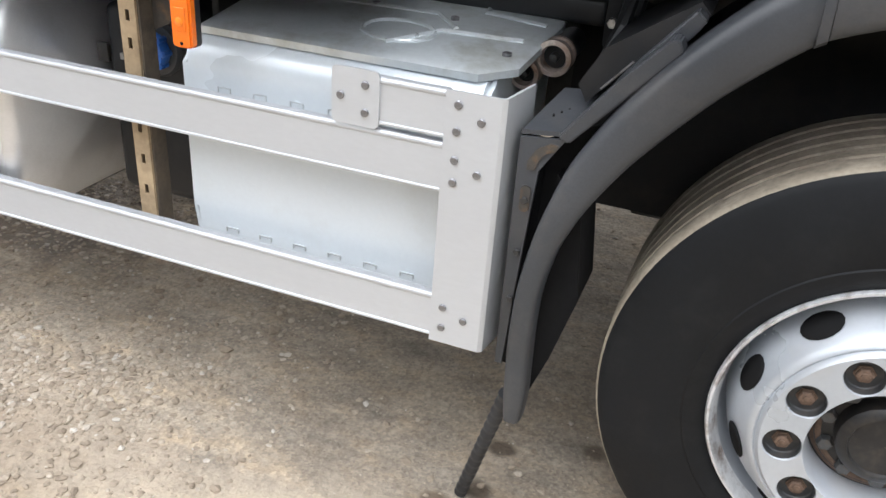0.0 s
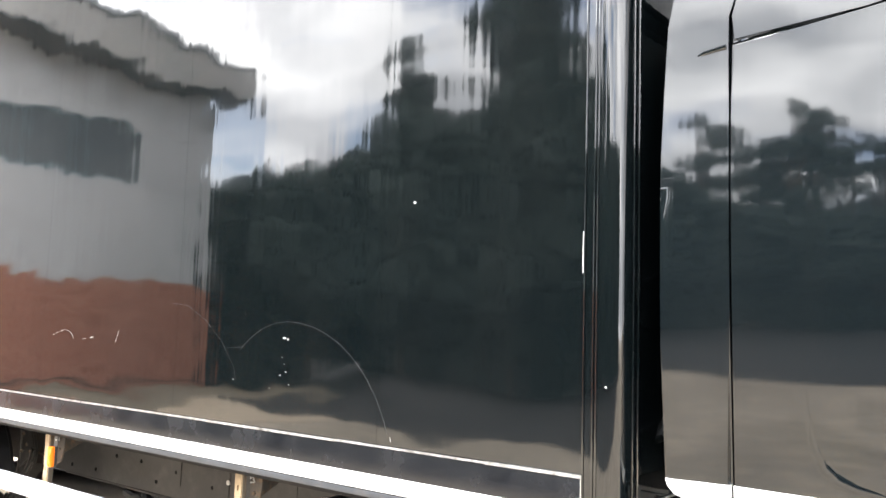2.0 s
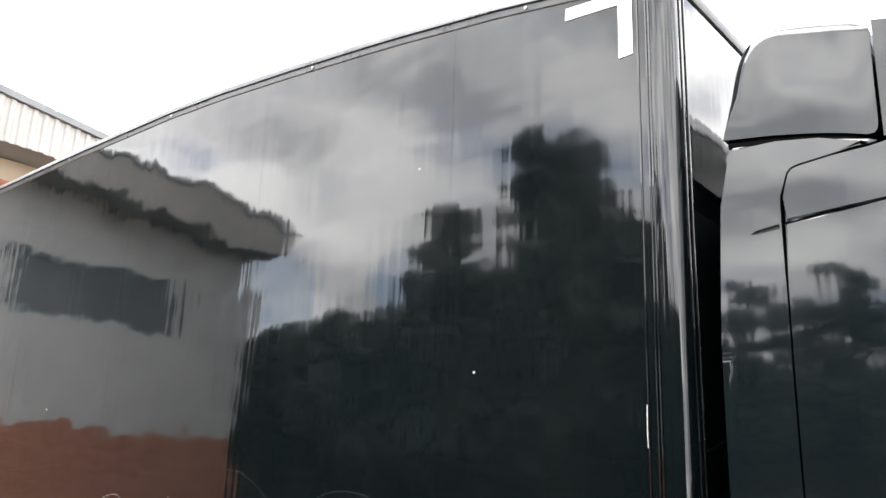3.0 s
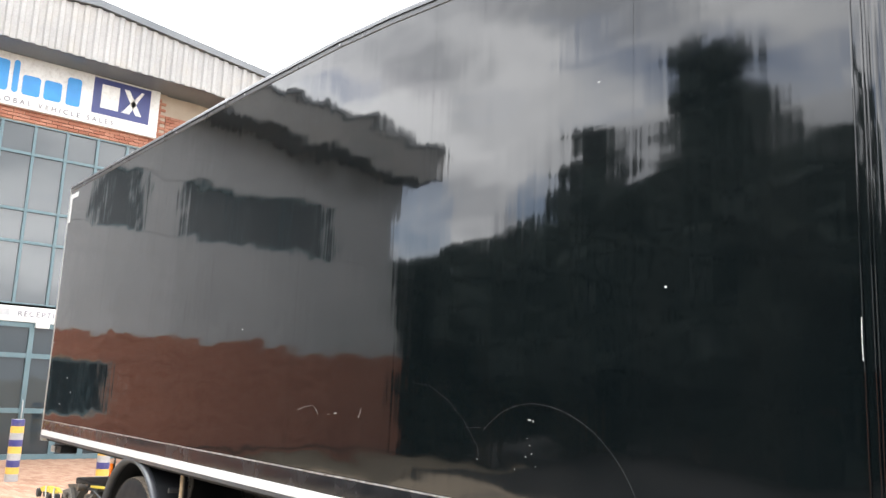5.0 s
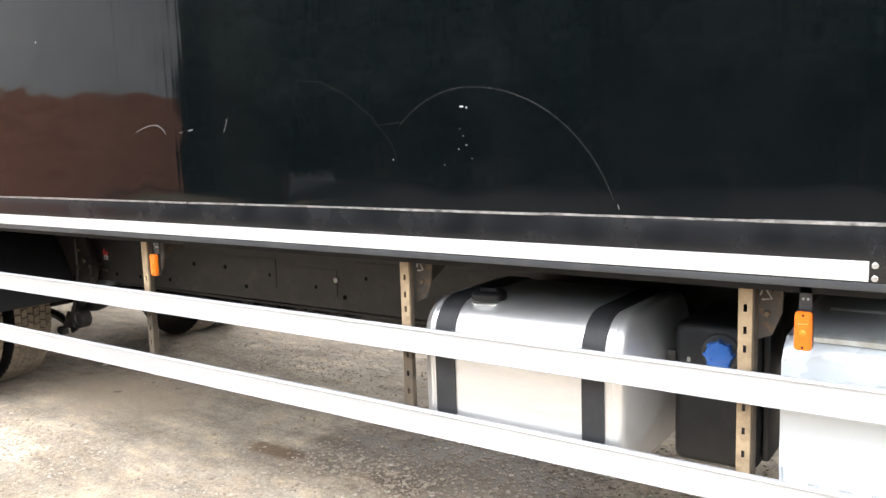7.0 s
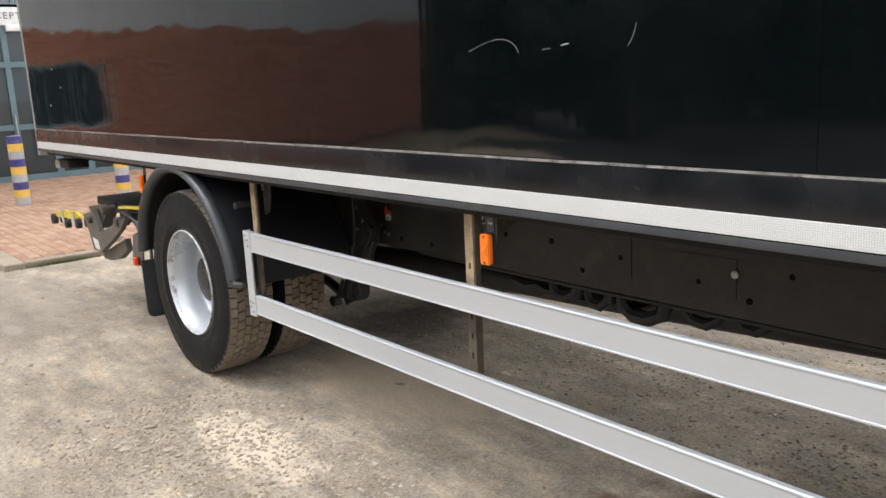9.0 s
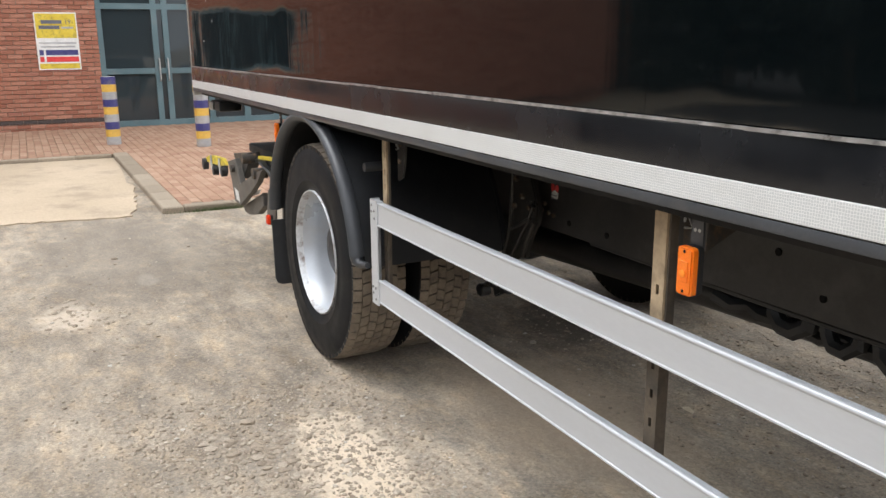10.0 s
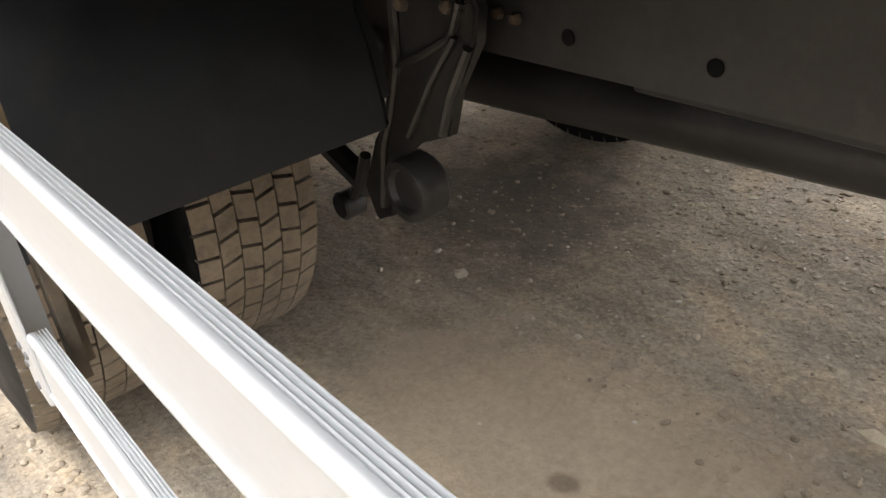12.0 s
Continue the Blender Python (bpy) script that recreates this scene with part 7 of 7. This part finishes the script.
def lettering(text, y0, z0, size, spacing, x, parent, material):
    cu = bpy.data.curves.new("lettering", "FONT")
    cu.body, cu.size, cu.space_character, cu.extrude = text, size, spacing, 0.004
    tmp = bpy.data.objects.new("lettering", cu)
    scene.collection.objects.link(tmp)
    me = bpy.data.meshes.new_from_object(tmp.evaluated_get(bpy.context.evaluated_depsgraph_get()))
    bpy.data.objects.remove(tmp)
    me.transform(Matrix.Translation((x, y0, z0)) @ Euler((radians(90), 0, radians(90))).to_matrix().to_4x4())
    me.materials.clear()
    # one object a letter
    bm = bmesh.new()
    bm.from_mesh(me)
    left = set(bm.verts)
    while left:
        seed = left.pop()
        group, todo = {seed}, [seed]
        while todo:
            for e in todo.pop().link_edges:
                for v in e.verts:
                    if v not in group:
                        group.add(v)
                        todo.append(v)
        left -= group
        index = {v: k for k, v in enumerate(group)}
        one = bpy.data.meshes.new("letter")
        one.from_pydata([tuple(v.co) for v in group], [], [[index[v] for v in f.verts] for f in bm.faces if f.verts[0] in group])
        put_mesh("letter", one, material, parent)
    bm.free()


lettering("GLOBAL VEHICLE SALES", 0.66, 7.49, 0.155, 1.62, FX + 0.106, sign_board, M_LETTER)
lettering("RECEPTION", 1.78, 2.985, 0.165, 1.25, FX + 0.015, reception, M_LETTER)

# yellow and white notice on the brick wall, with its bars of text
NY, NW = -0.81, 0.68
bm = B()
box(bm, FX - 0.005, FX + 0.012, NY, NY + NW, 1.08, 2.05, 0.003, 1)
notice = tagged(part("notice", bm, M_WHITE), "white and yellow safety notice on the brick wall", "sign")


def bar(u0, u1, z0, z1, material, lift=0.0):
    bm = B()
    box(bm, FX + 0.010 + lift, FX + 0.0135 + lift, NY + u0 * NW, NY + u1 * NW, z0, z1)
    part("bar", bm, material, notice)


bar(0.03, 0.97, 1.62, 2.03, M_YELLOW)
bar(0.03, 0.97, 1.10, 1.19, M_YELLOW)
bar(0.16, 0.64, 1.86, 1.92, M_LETTER, 0.004)
bar(0.10, 0.58, 1.77, 1.83, M_LETTER, 0.004)
bar(0.62, 0.90, 1.78, 1.81, M_BANDGREY, 0.004)
bar(0.06, 0.94, 1.52, 1.55, M_BANDGREY)
bar(0.10, 0.90, 1.46, 1.485, M_BANDGREY)
bar(0.20, 0.96, 1.33, 1.42, M_BANDBLUE)
bar(0.20, 0.96, 1.215, 1.305, M_RED)
bar(0.05, 0.15, 1.33, 1.42, M_BANDBLUE)
bar(0.05, 0.15, 1.215, 1.305, M_RED)
lettering("19", NY + 0.70 * NW, 1.855, 0.11, 1.0, FX + 0.016, notice, M_LETTER)


# ---- bollards ----
def bollard():
    b = thing("bollard", (0, 0, 0), "steel bollard banded in blue, yellow and grey", "bollard", "bollards before the entrance")
    bm = B()
    lathe(bm, [(0.10, -0.04), (0.10, 0.985), (0.09, 0.995), (0.02, 1.0)], (0, 0, 0), 24, "z")
    part("post", bm, M_BANDGREY, b)
    edges = np.linspace(0.995, 0.01, 10)
    for k in range(9):
        m = (M_BANDBLUE, M_BANDYEL, M_BANDGREY)[k % 3]
        bm = B()
        z1, z0 = edges[k], edges[k + 1]
        lathe(bm, [(0.09, z0 + 0.001), (0.1025, z0 + 0.001), (0.1025, z1 - 0.001), (0.09, z1 - 0.001)], (0, 0, 0), 24, "z")
        part("band", bm, m, b)
    return b


first = bollard()
PAVE = 0.045
first.matrix_basis = pose(-15.25, 0.03, PAVE)
for x, y in ((-14.30, 1.17), (-13.70, 2.42), (-13.1, 3.7)):
    copy_thing(first, pose(x, y, PAVE))


# ---- trees opposite, with a darkened lower band ----
def leaf_cloud(rng, blobs, count, size):
    """Many small leaf clumps inside a few lumpy volumes."""
    vs, fs = [], []
    w = np.array([b[3] ** 2 for b in blobs])
    pick = rng.choice(len(blobs), count, p=w / w.sum())
    for i, k in enumerate(pick):
        bx, by, bz, br = blobs[k]
        d = rng.normal(size=3)
        d /= np.linalg.norm(d)
        p = np.array([bx, by, bz]) + d * br * rng.uniform(0.55, 1.08) * np.array([1, 1, 0.85])
        u = rng.normal(size=3)
        u /= np.linalg.norm(u)
        v = np.cross(u, rng.normal(size=3))
        v /= np.linalg.norm(v)
        s = size * rng.uniform(0.5, 1.3)
        n = np.cross(u, v) * s * 0.35
        vs += [p - u * s, p + v * s * 0.6 + n, p + u * s, p - v * s * 0.6 + n]
        fs.append((4 * i, 4 * i + 1, 4 * i + 2, 4 * i + 3))
    me = bpy.data.meshes.new("crown")
    me.from_pydata([tuple(v) for v in vs], [], fs)
    return me


def tree(seed, height, spread, count, low=0.26, step=0.05, leaf=0.30):
    rng = np.random.default_rng(seed)
    t = thing("tree", (0, 0, 0), "dense dark green leafy tree behind the yard", "tree", "trees across the yard")
    bm = B()
    h = height
    trunk = [(0.1 * math.sin(k * 1.7 + seed), 0.1 * math.cos(k * 1.3 + seed), h * 0.62 * k / 6 - 0.15) for k in range(7)]
    tube(bm, trunk, 0.2, 9, [0.03 * h * (1 - 0.11 * k) for k in range(7)])
    part("trunk", bm, M_BARK, t)
    blobs = []
    for k in range(9):
        a = k * 2.4 + seed
        z0 = h * (low + step * k)
        r = spread * (0.75 - 0.045 * k) * rng.uniform(0.75, 1.15)
        end = (r * math.cos(a), r * math.sin(a), z0 + h * 0.16)
        bm = B()
        tube(bm, [trunk[min(6, 2 + k // 2)], (end[0] * 0.5, end[1] * 0.5, z0 + h * 0.06), end], 0.06, 6, [0.010 * h, 0.007 * h, 0.003 * h])
        part("limb", bm, M_BARK, t)
        blobs.append((*end, spread * rng.uniform(0.34, 0.55)))
    blobs.append((0, 0, h * 0.82, spread * 0.55))
    blobs.append((0.3, -0.2, h * 0.95, spread * 0.32))
    me = leaf_cloud(rng, blobs, count, leaf)
    put_mesh("crown", me, M_LEAF, t, "uneven leafy crown")
    return t


def skyline(bearing):
    """Height of the evergreen screen by bearing from the yard."""
    return float(np.interp(bearing, (-70, -40, -15, 0, 8, 15, 20, 24, 27, 30, 33, 37, 40, 43, 46, 50, 53, 57), (8.0, 8.2, 8.2, 7.4, 7.1, 7.3, 8.0, 9.8, 10.3, 10.0, 9.5, 8.8, 8.2, 7.65, 7.0, 6.5, 6.1, 5.8)))


def from_yard(bearing, far_off):
    a = radians(bearing)
    return 0.9 - far_off * math.sin(a), 2.3 - far_off * math.cos(a)


KINDS = [tree(3, 9.0, 3.2, 5200), tree(11, 13.5, 3.3, 4200, 0.46, 0.03), tree(20, 7.0, 3.0, 4800), tree(27, 19.0, 3.5, 3800, 0.42, 0.050), tree(33, 15.2, 2.3, 1700, 0.44, 0.050), tree(41, 12.0, 1.05, 780, 0.30, 0.065, 0.19)]
rng_t = random.Random(12)
# (kind, bearing from the yard, distance, height): trees within the screen, taller ones behind it
BELT = [(2, 47, 26.5, 6.2), (2, 40.5, 26, 7.0), (2, 33, 26.5, 8.0), (0, 25, 26.5, 9.2), (0, 17, 27, 7.2), (2, 10, 26, 6.8), (2, 3, 27, 7.0), (0, -3, 26, 9.6), (0, -11, 27, 9.4),
        (2, -19, 26, 7.0), (0, -28, 27, 8.0), (2, -37, 26, 7.2), (0, -46, 28, 8.4), (2, -55, 28, 7.4), (0, -64, 30, 8.5),
        (4, 40.6, 40, 14.5), (3, 32.4, 40, 19.0), (1, 7, 40, 10.2), (1, -1, 42, 12.5), (1, -9, 40, 14.5), (1, -16, 38, 13.5), (1, -40, 42, 13),
        (5, 20.9, 29, 13.6), (5, 18.6, 28, 10.4), (5, 17.0, 29, 11.0), (5, 15.3, 28, 12.2), (5, 14.2, 29, 11.6), (5, 12.4, 28, 10.2), (5, 10.2, 29, 10.8), (5, 8.0, 28, 10.4), (5, 6.2, 29, 10.2)]
TALL = (9.0, 13.5, 7.0, 19.0, 15.2, 12.0)
used = set()
for kind, bearing, far_off, tall in BELT:
    x, y = from_yard(bearing, far_off)
    at = pose(x, y, 0, 0, 0, rng_t.uniform(0, 360)) @ Matrix.Scale(tall / TALL[kind], 4)
    if kind in used:
        copy_thing(KINDS[kind], at)
    else:
        used.add(kind)
        KINDS[kind].matrix_basis = at

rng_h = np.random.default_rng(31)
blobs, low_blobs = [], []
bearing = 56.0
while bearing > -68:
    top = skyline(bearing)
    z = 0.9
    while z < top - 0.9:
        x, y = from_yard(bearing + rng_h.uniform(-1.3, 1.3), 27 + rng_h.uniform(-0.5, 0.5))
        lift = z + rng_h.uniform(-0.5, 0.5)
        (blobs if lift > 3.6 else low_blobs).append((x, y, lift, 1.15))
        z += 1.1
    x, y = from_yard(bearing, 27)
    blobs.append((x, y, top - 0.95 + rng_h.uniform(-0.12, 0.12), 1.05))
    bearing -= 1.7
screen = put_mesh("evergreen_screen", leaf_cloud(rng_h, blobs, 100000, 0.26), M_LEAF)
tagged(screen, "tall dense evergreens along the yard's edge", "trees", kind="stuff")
# lower part of the screen, its shade put into a darker leaf colour
hedge = put_mesh("hedge", leaf_cloud(rng_h, low_blobs, 44000, 0.24), M_LOWSHADE)
tagged(hedge, "lower evergreens, shade put in as darker leaves", "hedge", kind="stuff")


# ---- litter and stains on the ground ----
def litter(name, x, y, pts, material, label, z=0.012):
    bm = B()
    vs = [bm.verts.new((x + a, y + b, z + c)) for a, b, c in pts]
    bm.faces.new(vs)
    geo = bmesh.ops.extrude_face_region(bm, geom=bm.faces[:])
    bmesh.ops.translate(bm, verts=[v for v in geo["geom"] if isinstance(v, bmesh.types.BMVert)], vec=(0, 0, 0.0015))
    return tagged(part(name, bm, material), label, name.replace("_", " "))


litter("dry_leaf", -4.27, 1.16, [(-0.035, 0, 0), (-0.01, 0.018, 0.008), (0.03, 0.012, 0.004), (0.04, -0.004, 0), (0.0, -0.016, 0.006)], M_DRYLEAF, "curled pale dry leaf on the gravel")
litter("dry_leaf", -3.6, 2.3, [(-0.03, 0, 0), (-0.01, 0.014, 0.006), (0.025, 0.01, 0.004), (0.03, -0.006, 0), (0.0, -0.012, 0.004)], M_DRYLEAF, "curled pale dry leaf on the gravel")

# ---- paving, kerb and bricks, piece by piece ----
def piece_mesh(name, dx, dy, dz, bev):
    bm = B()
    b = bev
    lo = [(-dx / 2, -dy / 2), (dx / 2, -dy / 2), (dx / 2, dy / 2), (-dx / 2, dy / 2)]
    a = [bm.verts.new((x, y, 0)) for x, y in lo]
    c = [bm.verts.new((x, y, dz - b)) for x, y in lo]
    t = [bm.verts.new((x - math.copysign(b, x), y - math.copysign(b, y), dz)) for x, y in lo]
    for i in range(4):
        j = (i + 1) % 4
        bm.faces.new((a[i], a[j], c[j], c[i]))
        bm.faces.new((c[i], c[j], t[j], t[i]))
    bm.faces.new(t)
    return finish(bm, name, 20)


def joined(name, me, mats, material, parent):
    """Many copies of one small mesh as a single object."""
    n = len(me.vertices)
    co = np.empty(n * 3)
    me.vertices.foreach_get("co", co)
    co = np.c_[co.reshape(-1, 3), np.ones(n)]
    fs = [tuple(p.vertices) for p in me.polygons]
    vs, out = [], []
    for k, m in enumerate(mats):
        vs.append((co @ np.array(m).T)[:, :3])
        out += [tuple(i + k * n for i in f) for f in fs]
    made = bpy.data.meshes.new(name)
    made.from_pydata(np.concatenate(vs).tolist(), [], out)
    ob = put_mesh(name, made, material, parent)
    ob["kind"] = "stuff"
    return ob


bm = B()
prism(bm, [(-9.74, 0.08), (-9.74, 16), (-18.2, 16), (-18.2, -13), (-14.05, -13), (-14.05, 0.08)], "z", -0.05, PAVE - 0.008)
pavement = tagged(part("pavement", bm, M_JOINT), "red-brown block paving before the entrance", "pavement", kind="structure")

KERB = piece_mesh("kerb_stone", 0.445, 0.125, 0.10, 0.010)
kerb_at = [pose(-9.675, 0.31 + 0.45 * k, -0.048, 0, 0, 90) for k in range(14)]
kerb_at += [pose(-13.99, -0.36 - 0.45 * k, -0.048, 0, 0, 90) for k in range(20)]
EDGING = piece_mesh("kerb_stone", 0.445, 0.185, 0.10, 0.010)
for k in range(10):
    put_mesh("kerb_stone", EDGING, M_KERB, pavement, "", pose(-9.835 - 0.45 * k, -0.012, -0.048))
for m in kerb_at:
    put_mesh("kerb_stone", KERB, M_KERB, pavement, "", m)

PAVER = piece_mesh("paving_block", 0.196, 0.096, 0.02, 0.006)
near, far = [], []
rng_p = random.Random(3)
y = 0.135
row = 0
while y < 6.0:
    x = -9.845 - (0.1 if row % 2 else 0.0)
    while x > -18.1:
        m = pose(x, y, PAVE - 0.018 + rng_p.uniform(-0.0015, 0.0015), rng_p.uniform(-0.5, 0.5), rng_p.uniform(-0.4, 0.4), rng_p.uniform(-0.6, 0.6))
        (near if x > -12.9 and y < 1.15 and len(near) < 150 else far).append(m)
        x -= 0.2
    y += 0.1
    row += 1
y = -6.0
while y < 0.10:
    x = -14.16 - (0.1 if row % 2 else 0.0)
    while x > -18.1:
        far.append(pose(x, y, PAVE - 0.018 + rng_p.uniform(-0.0015, 0.0015), 0, 0, rng_p.uniform(-0.6, 0.6)))
        x -= 0.2
    y += 0.1
    row += 1
for m in near:
    put_mesh("paving_block", PAVER, M_PAVER, pavement, "", m)
joined("paving_blocks", PAVER, far, M_PAVERS, pavement)

BRICK = piece_mesh("brick", 0.215, 0.065, 0.036, 0.003)
STAND = Matrix(((0, 0, 1, 0), (1, 0, 0, 0), (0, 1, 0, 0), (0, 0, 0, 1)))
near, far, plinth = [], [], []
rng_b = random.Random(9)
fields = [(-11.735, 0.19, 0.0, 2.8), (-0.45, 0.28, 2.8, 8.5), (0.28, 4.45, 7.16, 8.5), (4.45, 8.0, 6.4, 8.1), (4.45, 6.2, 0.0, 3.0)]
for y0, y1, z0, z1 in fields:
    z, row = z0 + 0.0375, 0
    while z + 0.03 < z1:
        y = y0 + 0.1125 - (0.1125 if row % 2 else 0.0)
        while y - 0.1 < y1 - 0.11:
            if y - 0.1075 >= y0 - 0.001 and not (-3.92 < y < -1.82 and 0.98 < z < 2.16):
                m = Matrix.Translation((FX - 0.031 + rng_b.uniform(-0.002, 0.002), y, z)) @ STAND
                if z0 == 0.0 and row == 2 and y < 0.3:
                    plinth.append(m)
                elif z0 == 0.0 and -1.75 < y < 0.3 and z < 2.8 and len(near) < 290:
                    near.append(m)
                else:
                    far.append(m)
            y += 0.225
        if row % 2:
            for e in (y0 + 0.0525, y1 - 0.0525):
                if e - y0 < 0.1 or y1 - (y - 0.1175) > 0.09:
                    far.append(Matrix.Translation((FX - 0.031, e, z)) @ STAND @ Matrix.Diagonal((0.485, 1, 1, 1)))
        z += 0.075
        row += 1
for m in near:
    put_mesh("brick", BRICK, M_BRICK, core_wall, "", m)
joined("dark_bricks", BRICK, plinth, M_DKBRICK, core_wall)
joined("bricks", BRICK, far, M_BRICKS, core_wall)

# moss and grass along the foot of the kerb
rng_g = np.random.default_rng(8)
vs, fs = [], []
for _ in range(420):
    x, y = -9.605 + rng_g.uniform(0, 0.035), 0.42 + rng_g.normal(0, 0.16)
    a, tall, lean = rng_g.uniform(0, 6.28), rng_g.uniform(0.012, 0.035), rng_g.normal(0, 0.012, 2)
    dx, dy = 0.003 * math.cos(a), 0.003 * math.sin(a)
    k = len(vs)
    vs += [(x - dx, y - dy, -0.006), (x + dx, y + dy, -0.006), (x + lean[0], y + lean[1], tall)]
    fs.append((k, k + 1, k + 2))
me = bpy.data.meshes.new("grass")
me.from_pydata(vs, [], fs)
tagged(put_mesh("grass", me, M_GRASS), "short green grass at the foot of the kerb", "grass", kind="stuff")
